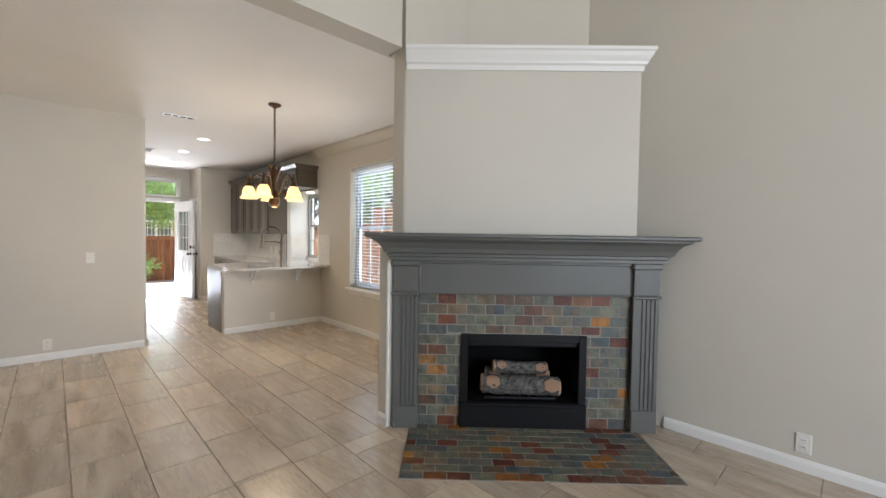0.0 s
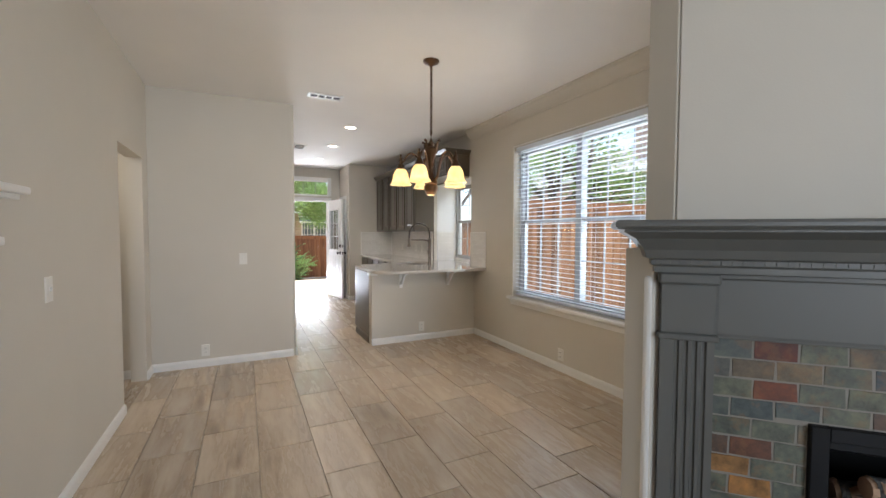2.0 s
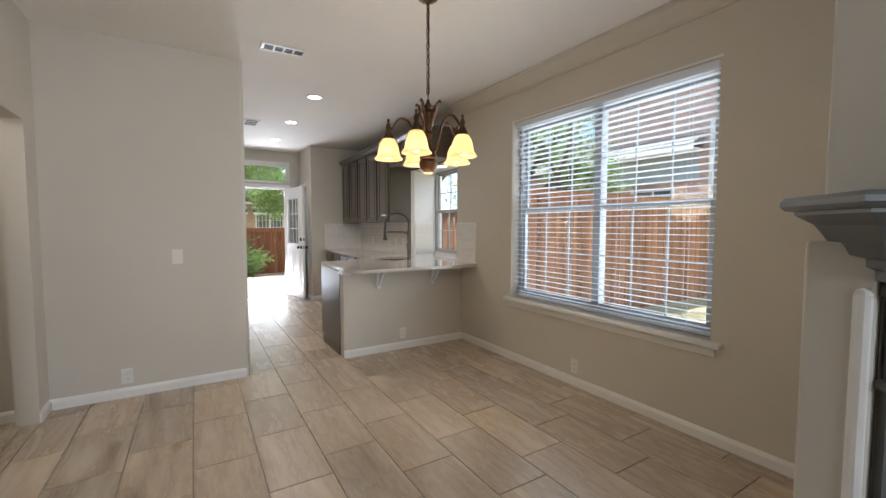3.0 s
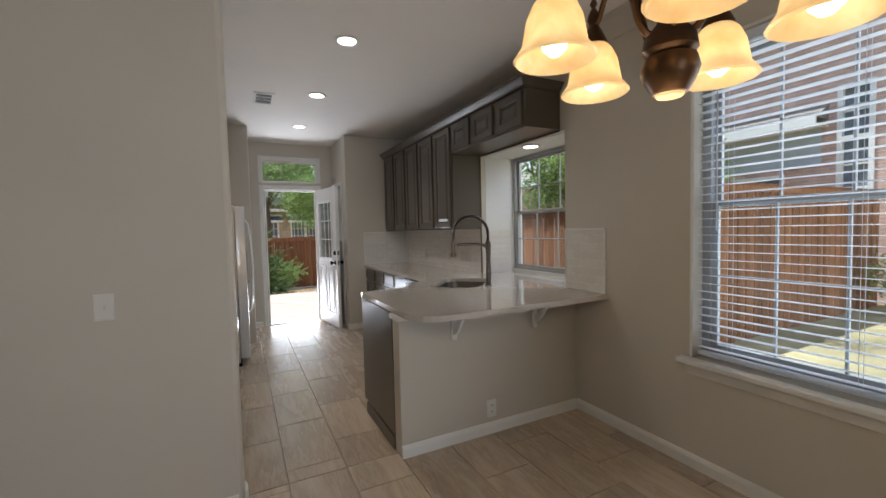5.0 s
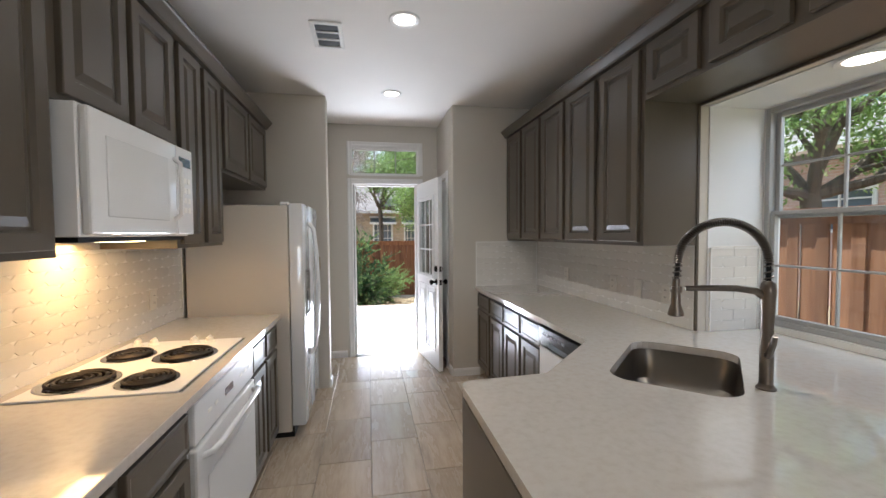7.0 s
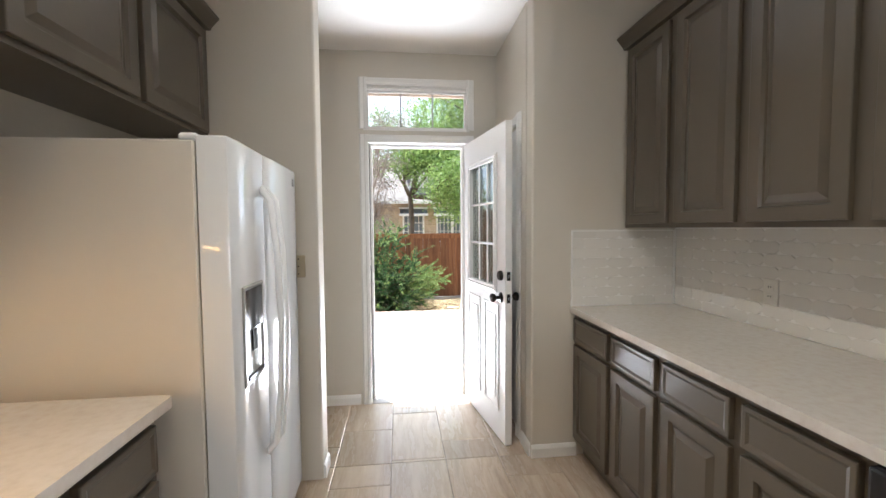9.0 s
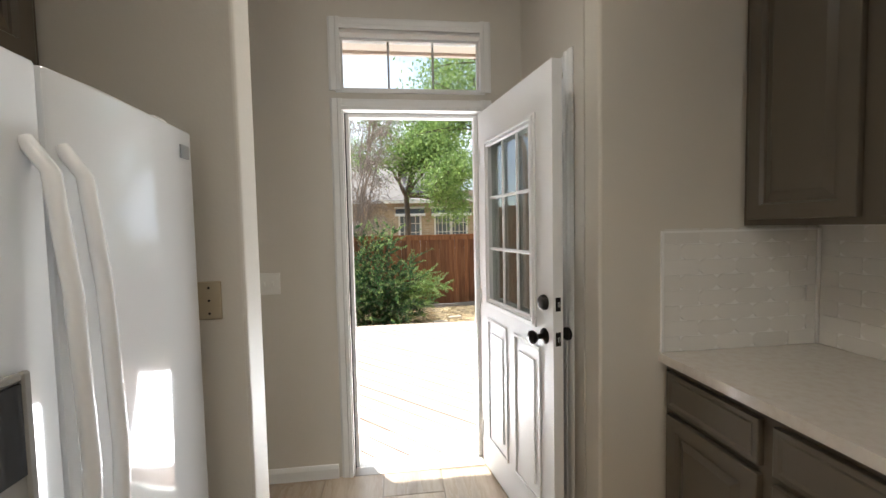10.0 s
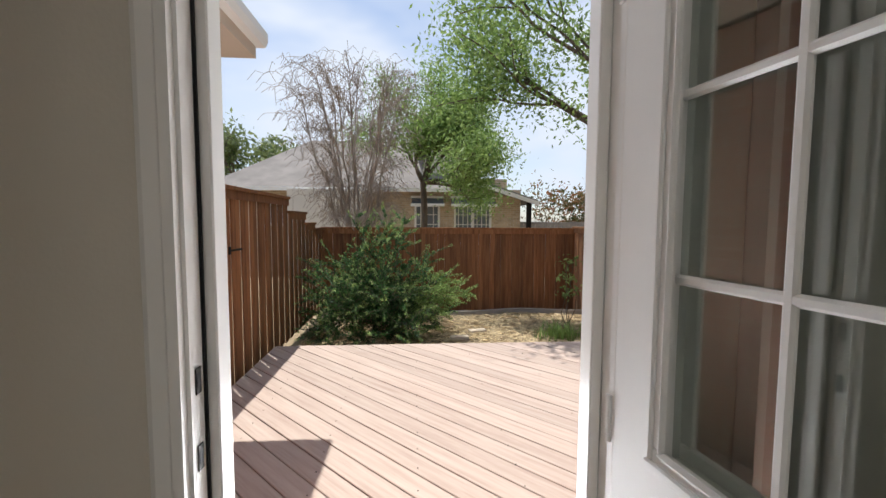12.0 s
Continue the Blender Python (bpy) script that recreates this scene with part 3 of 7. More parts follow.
baseboard((RX, HY + 0.13), (RX, PY + 0.02), (-1, 0))
baseboard((2.03, PY + 0.025), (RX - 0.015, PY + 0.025), (0, -1))
baseboard((LX, PY), (1.14, PY), (0, -1))
baseboard((1.17, PY + 0.01), (1.17, PY + 0.11), (1, 0))
baseboard((LX, 0.8), (LX, 4.97), (1, 0))
baseboard((LX, 5.74), (LX, PY), (1, 0))
baseboard((LX - 0.12, 5.86), (-1.6, 5.86), (0, -1))
baseboard((LIVX, BACKY), (LIVX, 0.93), (-1, 0))
baseboard((2.09, HY + 0.12), (2.09, HY), (-1, 0))
baseboard((RX, HY + 0.13), (2.1, HY + 0.13), (0, 1))
baseboard((1.34, 9.35), (1.34, 9.48), (1, 0))
baseboard((0.22, BY), (1.46, BY), (0, -1))
baseboard((2.55, 9.42), (2.55, 9.59), (-1, 0))
baseboard((2.55, 9.41), (2.83, 9.41), (0, -1))

# ---- crown over the dining window wall ----
CROWN = [(0, 0), (0, -0.125), (0.012, -0.125), (0.018, -0.105), (0.05, -0.075), (0.085, -0.03), (0.105, -0.02), (0.105, 0)]
solid("crown_moulding", sweep(CROWN, (RX, HY + 0.13, CZ), (RX, 6.10, CZ), (-1, 0, 0)), WALL, "greige painted crown moulding", "trim")

# ======== living room: hearth ========
UDIR, VDIR = Vector((1, -1, 0)).normalized(), Vector((-1, -1, 0)).normalized()
HC = Vector((2.773, 1.607, 0))                       # middle of the hearth, on the pilasters' front


def hearth(u, v, z):
    p = HC + UDIR * u + VDIR * v
    return (p.x, p.y, z)


HM = Matrix((UDIR, -VDIR, Vector((0, 0, 1)))).transposed().to_4x4()
HM.translation = HC


def HB(u0, v0, z0, u1, v1, z1, bevel=0.003, seg=1):
    """A box in the hearth's own frame: u along it, v towards the room."""
    return placed(B(u0, -v1, z0, u1, -v0, z1, bevel=bevel, seg=seg), HM)


# chimney breast: flat face, ledge and crown
FU0, FU1 = -0.882, 0.81
breast = thing("chimney_breast", hearth(0, -0.3, 0), "pale painted chimney breast with white crown and ledge", "chimney breast", kind="structure")
pl, pr = Vector(hearth(FU0, -0.085, 0)), Vector(hearth(FU1, -0.085, 0))
part("breast_wall", prism([(pl.x, pl.y), (pr.x, pr.y), (LIVX - 0.002, pr.y + LIVX - pr.x - 0.002), (LIVX - 0.002, HY - 0.002), (pl.x + 0.004, HY - 0.002)], 1.30, 2.735), WALL, breast)
part("side_wall", HB(-0.945, -0.16, 0.0, -0.93, -0.012, 1.30), WALL, breast)
CB = [(0, 0), (0, -0.15), (0.012, -0.15), (0.016, -0.115), (0.03, -0.105), (0.034, -0.09), (0.055, -0.055), (0.066, -0.03), (0.076, -0.022), (0.076, 0)]


def mitred(profile, corners, outs, z, mat, name, parent, label=""):
    """A moulding round open corners; outs are the plan offsets of each corner for one metre of projection."""
    bm = bmesh.new()
    rows = [[bm.verts.new((c[0] + o[0] * u, c[1] + o[1] * u, z + v)) for u, v in profile] for c, o in zip(corners, outs)]
    n = len(profile)
    for a, b in zip(rows, rows[1:]):
        for i in range(n):
            j = (i + 1) % n
            bm.faces.new((a[i], b[i], b[j], a[j]))
    bm.faces.new(rows[0])
    bm.faces.new(rows[-1][::-1])
    return part(name, bm, mat, parent, label)


ol, orr = VDIR - UDIR, VDIR + UDIR
mitred(CB, [pl + UDIR * 0.004, pr, (pr.x + 0.12, pr.y + 0.12)], [VDIR, orr, UDIR], 2.738, TRIM, "crown", breast, "white painted crown moulding")

mantel = thing("fireplace_mantel", hearth(0, 0, 0), "grey painted wooden mantel with fluted pilasters", "mantel")
for side in (-1, 1):
    a, b = (-0.945, -0.765) if side < 0 else (0.765, 0.945)
    w = b - a
    # fluted shaft: five ridges between grooves
    prof = [(0, -0.03), (0, 0), (0.035, 0)]
    for k in range(4):
        x = 0.035 + 0.012 + k * 0.030
        prof += [(x, 0), (x + 0.004, -0.009), (x + 0.014, -0.009), (x + 0.018, 0)]
    prof += [(w, 0), (w, -0.03)]
    bm = bmesh.new()
    lo = [bm.verts.new(hearth(a + u, v, 0.16)) for u, v in prof]
    hi = [bm.verts.new(hearth(a + u, v, 0.96)) for u, v in prof]
    for i in range(len(prof)):
        j = (i + 1) % len(prof)
        bm.faces.new((lo[i], lo[j], hi[j], hi[i]))
    bm.faces.new(lo[::-1])
    bm.faces.new(hi)
    part("pilaster_shaft", bm, MANTEL, mantel, "fluted grey shaft")
    part("pilaster_plinth", HB(a - 0.0, -0.05, 0, b + 0.0, 0.012, 0.16, 0.004), MANTEL, mantel)
    part("pilaster_block", HB(a, -0.03, 0.985, b, 0.004, 1.17, 0.002), MANTEL, mantel)
    part("pilaster_collar", HB(a - 0.012, -0.03, 0.96, b + 0.012, 0.018, 0.985, 0.006), MANTEL, mantel)
    part("pilaster_capital", HB(a - 0.012, -0.03, 1.17, b + 0.012, 0.022, 1.215, 0.008), MANTEL, mantel)
    part("return_side", HB(a if side < 0 else b - 0.02, -0.22, 0, a + 0.02 if side < 0 else b, -0.03, 1.215, 0.001), MANTEL, mantel)
part("frieze_panel", placed(panel(1.53, 0.245, 0.02, [(0.004, 0), (0.010, -0.006)]), HM @ pose(-0.765, 0.04, 0.97)), MANTEL, mantel)
part("frieze_bead", HB(-0.765, -0.03, 1.19, 0.765, -0.008, 1.215, 0.006), MANTEL, mantel)
MC = [(-0.10, 0), (0.03, 0), (0.03, 0.022), (0.042, 0.03), (0.042, 0.048), (0.062, 0.055), (0.072, 0.085), (0.102, 0.125), (0.138, 0.145), (0.146, 0.150), (0.146, 0.158), (0.168, 0.160), (0.178, 0.170), (0.178, 0.182), (0.168, 0.192), (-0.10, 0.192)]
el, er = Vector(hearth(-0.945, 0, 0)), Vector(hearth(0.945, 0, 0))
mitred(MC, [tuple(Vector(hearth(-0.945, -0.10, 0))), el, er, tuple(Vector(hearth(0.945, -0.10, 0)))], [-UDIR, ol, orr, UDIR], 1.215, MANTEL, "cornice", mantel, "grey cornice with shelf")
dent = B(-0.004, -0.0035, -0.006, 0.004, 0.0, 0.006)
dmesh = finish(dent, MANTEL, "dentil")
for k in range(62):
    o = new("dentil", dmesh)
    o.parent = mantel
    u = -0.985 + k * 1.97 / 61
    o.matrix_basis = Matrix.Translation(Vector(hearth(u, 0.042, 1.254)) - Vector(mantel.location)) @ HM.to_3x3().to_4x4()
part("quarter_round", HB(-1.0, -0.10, 0.0, -0.957, -0.01, 1.20, 0.02, 3), TRIM, mantel, "white trim strip")

# slate face: opening in the middle, pieces come last
FO0, FO1, FOZ = -0.455, 0.455, 0.68
slate_face = thing("slate_surround", hearth(0, -0.05, 0), "multicoloured slate brick surround with pale joints", "fireplace surround", kind="structure")
part("mortar_bed", placed(wall_holes("x", 0.055, 0.03, -0.765, 0.765, 0.0, 0.99, [(FO0, FO1, -0.1, FOZ)]), HM), PALEGROUT, slate_face)
slate_hearth = thing("slate_hearth", hearth(0, 0.3, 0), "dark multicoloured slate brick hearth in the floor", "hearth", kind="structure")
part("mortar_bed", HB(-0.82, -0.05, -0.005, 0.82, 0.625, 0.0035, 0.0), PALEGROUT, slate_hearth)

firebox = thing("gas_fireplace", hearth(0, -0.1, 0), "black metal gas fireplace insert with unlit logs", "fireplace")
part("back_panel", HB(-0.44, -0.515, 0.02, 0.44, -0.50, 0.66), DARKBOX, firebox)
for s in (-1, 1):
    part("side_panel", HB(s * 0.44, -0.50, 0.02, s * 0.42, -0.06, 0.66), DARKBOX, firebox)
part("top_panel", HB(-0.44, -0.5, 0.645, 0.44, -0.06, 0.66), DARKBOX, firebox)
part("floor_panel", HB(-0.44, -0.5, 0.15, 0.44, -0.05, 0.17), DARKBOX, firebox)
for s in (-1, 1):
    part("frame_side", HB(s * 0.455, -0.06, 0.0, s * 0.40, -0.030, 0.68, 0.003), BLACK, firebox)
part("frame_top", HB(-0.40, -0.06, 0.63, 0.40, -0.032, 0.68, 0.003), BLACK, firebox)
part("frame_hood", HB(-0.40, -0.09, 0.585, 0.40, -0.062, 0.635, 0.01), BLACK, firebox)
part("lower_panel", HB(-0.455, -0.055, 0.0, 0.455, -0.012, 0.165, 0.004), BLACK, firebox, "black lower access panel")
part("lower_lip", HB(-0.455, -0.06, 0.165, 0.455, -0.008, 0.185, 0.005), BLACK, firebox)
for k in range(9):
    part("grate_bar", placed(tube([(-0.26 + k * 0.065, 0.10, 0.20), (-0.26 + k * 0.065, 0.36, 0.20)], 0.007, 6), HM), BLACK, firebox)
part("burner_tube", placed(tube([(-0.27, 0.10, 0.195), (0.25, 0.10, 0.195)], 0.012, 8), HM), BLACK, firebox)


def log(a, b, r, seed, ends=(1, 1)):
    rng = random.Random(seed)
    a, b = Vector(a), Vector(b)
    t = thing("fireplace_log", a, "grey charred ceramic gas log with pale cut end", "log", "logs in the fireplace")
    bm = bmesh.new()
    n, st = 14, 14
    axis = (b - a).normalized()
    side = axis.orthogonal().normalized()
    oth = axis.cross(side)
    rings = []
    for i in range(n + 1):
        p = a.lerp(b, i / n) + side * 0.012 * math.sin(3.1 * i / n + seed)
        ring = []
        for k in range(st):
            q = r * (1 + 0.13 * noise.noise((i * 0.5 + seed, k * 0.9, 0)) + rng.uniform(-0.06, 0.06))
            c = 2 * math.pi * k / st
            ring.append(bm.verts.new(p + side * q * math.cos(c) + oth * q * math.sin(c)))
        rings.append(ring)
    for p, q in zip(rings, rings[1:]):
        for k in range(st):
            bm.faces.new((p[k], p[(k + 1) % st], q[(k + 1) % st], q[k]))
    part("bark", bm, LOGBARK, t, smooth=True)
    for f0, f1, c0 in ((0.80, 1.0, 0), (0.05, 0.22, 2)):
        bm = bmesh.new()
        grid = []
        for i in range(5):
            p = a.lerp(b, f0 + (f1 - f0) * i / 4) + side * 0.012 * math.sin(3.1 * (f0 + (f1 - f0) * i / 4) + seed)
            w = 0.75 * (1 - 0.5 * abs(i - 2) / 2)
            grid.append([bm.verts.new(p + (VDIR * math.cos(q) + Vector((0, 0, 1)) * math.sin(q)) * r * 1.07) for q in (0.35 + c0 * 0.15 - w, 0.35 + c0 * 0.15 - w / 3, 0.35 + c0 * 0.15 + w / 3, 0.35 + c0 * 0.15 + w)])
        for g, h in zip(grid, grid[1:]):
            for k in range(3):
                bm.faces.new((g[k], g[k + 1], h[k + 1], h[k]))
        bmesh.ops.solidify(bm, geom=list(bm.faces), thickness=0.010)
        part("bare_patch", bm, LOGCUT, t, "pale bare wood patch", smooth=True)
    for ring_at, d in ((a, -axis), (b, axis)):
        bm = bmesh.new()
        c = bmesh.ops.create_cone(bm, cap_ends=True, segments=12, radius1=r * 0.97, radius2=r * 0.8, depth=0.016)
        bm.transform(Matrix.Translation(ring_at + d * 0.004) @ d.to_track_quat("Z", "Y").to_matrix().to_4x4())
        part("cut_end", bm, LOGCUT, t, "pale brown cut end")


log(hearth(-0.285, -0.17, 0.285), hearth(0.285, -0.15, 0.265), 0.070, 1)
log(hearth(-0.24, -0.33, 0.30), hearth(0.24, -0.30, 0.29), 0.062, 2)
log(hearth(-0.19, -0.22, 0.395), hearth(0.21, -0.27, 0.375), 0.048, 3)

# ======== stair ========
RISE, RUN = 0.2, 0.214
FIRST_Y, FIRST_Z = 3.13 - 7 * RUN, 1.54 - 7 * RISE       # the tread whose nosing shows lowest
stair = thing("staircase", (-0.7, 2.0, 0), "white painted stair with open ends and balustrade", "staircase", kind="structure")
treads = [(FIRST_Y + k * RUN, FIRST_Z + k * RISE) for k in range(-0, 13)]
poly_rows = []
for k, (y, z) in enumerate(treads):
    if k < 8:
        part("tread", B(-1.15, y - 0.03, z - 0.032, LX + 0.004, y + RUN + 0.0, z, bevel=0.006, seg=2), TRIM, stair)
        part("return_nosing", B(LX + 0.001, y - 0.03, z - 0.032, LX + 0.045, y + RUN + 0.155, z + 0.0008, bevel=0.010, seg=2), TRIM, stair)
        part("riser", B(-1.15, y - 0.0, z - RISE, LX + 0.004, y + 0.018, z - 0.032), TRIM, stair)
        part("bracket", B(LX, y - 0.0, z - 0.055, LX + 0.022, y + RUN + 0.12, z - 0.032, bevel=0.004), TRIM, stair)
        poly_rows.append((LX - 0.12, y + 0.018, -0.2, LX, y + RUN + 0.018, z - 0.034))
    else:
        part("tread", B(-1.15, y - 0.03, z - 0.032, LX - 0.125, y + RUN, z, bevel=0.006), TRIM, stair)
        part("riser", B(-1.15, y, z - RISE, LX - 0.125, y + 0.018, z - 0.032), TRIM, stair)
for x0, y0, z0, x1, y1, z1 in poly_rows:
    if y0 < STAIR_TOP:
        solid("wall_stair_side", B(x0, y0, z0, x1, min(y1, STAIR_TOP), z1), WALL, "greige painted wall under the open stair", "wall")
if poly_rows[-1][4] < STAIR_TOP:
    solid("wall_stair_side", B(LX - 0.12, poly_rows[-1][4], -0.2, LX, STAIR_TOP, 2.74), WALL, "greige painted wall under the open stair", "wall")
solid("wall_stair_far", B(-1.27, 0.4, -0.2, -1.15, 4.8, HIGH), WALL, "greige painted stairwell wall", "wall")
# pillar between the two open stretches of balustrade
solid("wall_stair_pillar", B(LX - 0.118, 2.30, -0.01, LX - 0.002, 2.47, HIGH), WALL, "greige painted pillar between balustrades", "wall")
solid("wall_stair_upper", B(LX - 0.12, 2.47, 2.735, LX, HY + 1.02, HIGH), WALL, "greige painted wall above the stair", "wall")


def baluster(y, z0, z1, x=LX - 0.06):
    h = z1 - z0
    p = [(0.014, 0.20 * h), (0.010, 0.215 * h), (0.018, 0.23 * h), (0.011, 0.245 * h), (0.013, 0.26 * h), (0.0185, 0.32 * h), (0.0165, 0.38 * h), (0.011, 0.46 * h), (0.016, 0.475 * h), (0.010, 0.49 * h), (0.012, 0.6 * h), (0.009, h)]
    bm = lathe(p, (x, y, z0), 10)
    return box(bm, x - 0.016, y - 0.016, z0, x + 0.016, y + 0.016, z0 + 0.203 * h, bevel=0.003)


rail = thing("stair_railing", (LX - 0.06, 2.9, 0.6), "white painted handrail with turned balusters", "railing")
SL = RISE / RUN


def rail_z(y):
    return 2.54 + (y - 3.26) * SL


RP = [(-0.030, -0.045), (0.030, -0.045), (0.034, -0.02), (0.030, 0.0), (0.036, 0.02), (0.024, 0.045), (-0.024, 0.045), (-0.036, 0.02), (-0.030, 0.0), (-0.034, -0.02)]
for y0, y1 in ((2.47, 3.34), (0.9, 2.30)):
    bm = bmesh.new()
    a = [bm.verts.new((LX - 0.05 + u, y0, rail_z(y0) + v - 0.06)) for u, v in RP]
    b = [bm.verts.new((LX - 0.05 + u, y1 - 0.004, rail_z(y1) + v - 0.06)) for u, v in RP]
    for i in range(len(RP)):
        j = (i + 1) % len(RP)
        bm.faces.new((a[i], a[j], b[j], b[i]))
    bm.faces.new(a)
    bm.faces.new(b[::-1])
    part("handrail", bm, TRIM, rail)
    part("rosette", lathe([(0.0, 0), (0.07, 0.0), (0.075, -0.012), (0.06, -0.024), (0.0, -0.026)], (LX - 0.05, y1 - 0.003, rail_z(y1) - 0.055), 20, axis="Y"), TRIM, rail, smooth=True)
for k in range(0, 8):
    y, z = treads[k]
    for f in (0.15, 0.48, 0.81):
        yy = y + f * RUN
        if 2.30 - 0.02 < yy < 2.50 or yy > 3.33:
            continue
        part("baluster", baluster(yy, z, rail_z(yy) - 0.105), TRIM, rail, smooth=True)
# wall end at the balustrade's head and the landing seen past it
solid("wall_stair_head", B(LX - 0.125, STAIR_TOP - 0.05, 1.50, LX - 0.03, STAIR_TOP + 0.002, CZ), WALL, "grey shaded wall end at the stair", "wall")
landing = thing("stair_landing", (-0.7, 4.6, 2.7), "dark stained landing edge of stacked boards", "landing", kind="structure")
for k in range(4):
    part("landing_board", B(-1.15, 4.52 + 0.012 * k, 2.62 + 0.105 * k, LX - 0.13, 4.72, 2.72 + 0.105 * k, bevel=0.006), DARKWOOD, landing)

# ======== dining room ========


def plate(name, at, out, kind, label):
    """A wall plate: outlet or switch."""
    m = frame_at(at, out)
    wide = 0.165 if kind == "triple" else 0.074
    t = thing(name, at, label, "outlet" if kind == "outlet" else "switch")
    ORIGIN[t] = Vector(at)
    part("cover_plate", placed(placed(panel(wide, 0.118, 0.006, [(0.004, 0.001)], 0.002), Matrix.Translation((-wide / 2, 0, -0.059))), m), OFFWHITE, t)
    if kind == "outlet":
        for z in (-0.021, 0.021):
            part("receptacle", placed(B(-0.017, -0.0095, z - 0.014, 0.017, -0.006, z + 0.014, bevel=0.004, seg=2), m), OFFWHITE, t)
            for x in (-0.006, 0.006):
                part("slot", placed(B(x - 0.0012, -0.0105, z - 0.003, x + 0.0012, -0.009, z + 0.006), m), BLACK, t)
    else:
        for x in ((-0.046, 0, 0.046) if kind == "triple" else (0,)):
            part("toggle", placed(B(x - 0.005, -0.016, -0.011, x + 0.005, -0.005, 0.011, bevel=0.002), m), OFFWHITE, t)
    return t


plate("outlet", (0.30, PY, 0.165), (0, -1, 0), "outlet", "ivory duplex outlet low on the pier wall")
plate("outlet", (2.68, PY + 0.025, 0.17), (0, -1, 0), "outlet", "ivory duplex outlet on the peninsula wall")
plate("outlet", (RX, 4.30, 0.165), (-1, 0, 0), "outlet", "ivory duplex outlet under the window")
plate("outlet", (LIVX, 0.16, 0.17), (-1, 0, 0), "outlet", "white duplex outlet low on the living room wall")
plate("light_switch", (0.655, PY, 1.085), (0, -1, 0), "single", "ivory single light switch on the pier wall")
plate("light_switch", (LX, 3.75, 1.09), (1, 0, 0), "single", "ivory single light switch beside the stair")
plate("light_switch", (1.10, BY, 1.115), (0, -1, 0), "triple", "ivory triple light switch beside the back door")


def sash_window(name, x, y0, y1, z0, z1, depth, units, cols, rows, label, VINYL, f=0.045, s=0.032):
    """Double-hung units side by side in a wall that runs along y; the glass lies near x."""
    w = thing(name, (x, (y0 + y1) / 2, z0), label, "window", kind="structure")
    part("window_frame", boxes([(x, y0, z0, x + depth, y0 + f, z1), (x, y1 - f, z0, x + depth, y1, z1), (x, y0 + f, z0, x + depth, y1 - f, z0 + f), (x, y0 + f, z1 - f, x + depth, y1 - f, z1)], 0.003), VINYL, w)
    span = (y1 - y0 - 2 * f) / units
    zm = (z0 + z1) / 2 + 0.01
    for k in range(units):
        a, b = y0 + f + k * span, y0 + f + (k + 1) * span
        if k:
            part("mullion", B(x - 0.002, a - 0.035, z0 + f, x + depth, a + 0.035, z1 - f, bevel=0.004), VINYL, w)
        for lo, hi, dx in ((z0 + f, zm + 0.02, 0.012), (zm - 0.02, z1 - f, 0.04)):
            sash = part("sash", boxes([(x + dx, a, lo, x + dx + 0.026, a + s, hi), (x + dx, b - s, lo, x + dx + 0.026, b, hi), (x + dx, a + s, lo, x + dx + 0.026, b - s, lo + s), (x + dx, a + s, hi - s, x + dx + 0.026, b - s, hi)], 0.003), VINYL, w)
            pane = part("pane", B(x + dx + 0.011, a + s, lo + s, x + dx + 0.015, b - s, hi - s), GLASS, sash)
            pane.visible_shadow = False
            for i in range(1, cols):
                yy = a + s + (b - a - 2 * s) * i / cols
                part("muntin", B(x + dx + 0.004, yy - 0.006, lo + s, x + dx + 0.022, yy + 0.006, hi - s, bevel=0.003), VINYL, sash)
            for i in range(1, rows):
                zz = lo + s + (hi - lo - 2 * s) * i / rows
                part("muntin", B(x + dx + 0.005, a + s, zz - 0.006, x + dx + 0.021, b - s, zz + 0.006, bevel=0.003), VINYL, sash)
    return w


win = sash_window("window_1", RX + 0.085, 3.27, 5.10, 0.635, 2.335, 0.08, 2, 3, 2, "grey-white twin double-hung window with muntins", FRAMEGREY)
sill = thing("window_stool", (RX, 4.19, 0.55), "white painted window stool with moulded apron", "window sill", kind="structure")
part("stool_board", B(RX - 0.055, 3.20, 0.60, RX + 0.085, 5.17, 0.634, bevel=0.010, seg=3), TRIM, sill)
part("apron", sweep([(0, 0), (0.012, 0), (0.016, 0.02), (0.022, 0.045), (0.034, 0.058), (0, 0.058)], (RX, 3.24, 0.541), (RX, 5.13, 0.541), (-1, 0, 0)), TRIM, sill)
trimhead = thing("window_edge_trim", (RX, 4.19, 2.3), "thin painted bead around the window opening", "trim", kind="structure")
part("bead", B(RX - 0.006, 3.255, 2.337, RX, 5.115, 2.352, bevel=0.002), TRIM, trimhead)
part("bead", B(RX - 0.006, 5.101, 0.636, RX, 5.115, 2.337, bevel=0.002), TRIM, trimhead)

# two-inch blinds, open slats
blind = thing("window_blind", (RX + 0.05, 4.19, 2.33), "white horizontal slat blind, lowered with slats open", "blind")
part("headrail", B(RX + 0.012, 3.285, 2.285, RX + 0.07, 5.088, 2.333, bevel=0.004), SLATM, blind)
part("bottom_rail", B(RX + 0.018, 3.29, 0.655, RX + 0.068, 5.085, 0.675, bevel=0.005), SLATM, blind)
bm = bmesh.new()
st = [(-0.025, -0.0015), (-0.012, 0.0012), (0, 0.002), (0.012, 0.0012), (0.025, -0.0015), (0.0, -0.001)]
e0 = [bm.verts.new((u, -0.897, v)) for u, v in st]
e1 = [bm.verts.new((u, 0.897, v)) for u, v in st]
for i in range(6):
    bm.faces.new((e0[i], e0[(i + 1) % 6], e1[(i + 1) % 6], e1[i]))
bm.faces.new(e0)
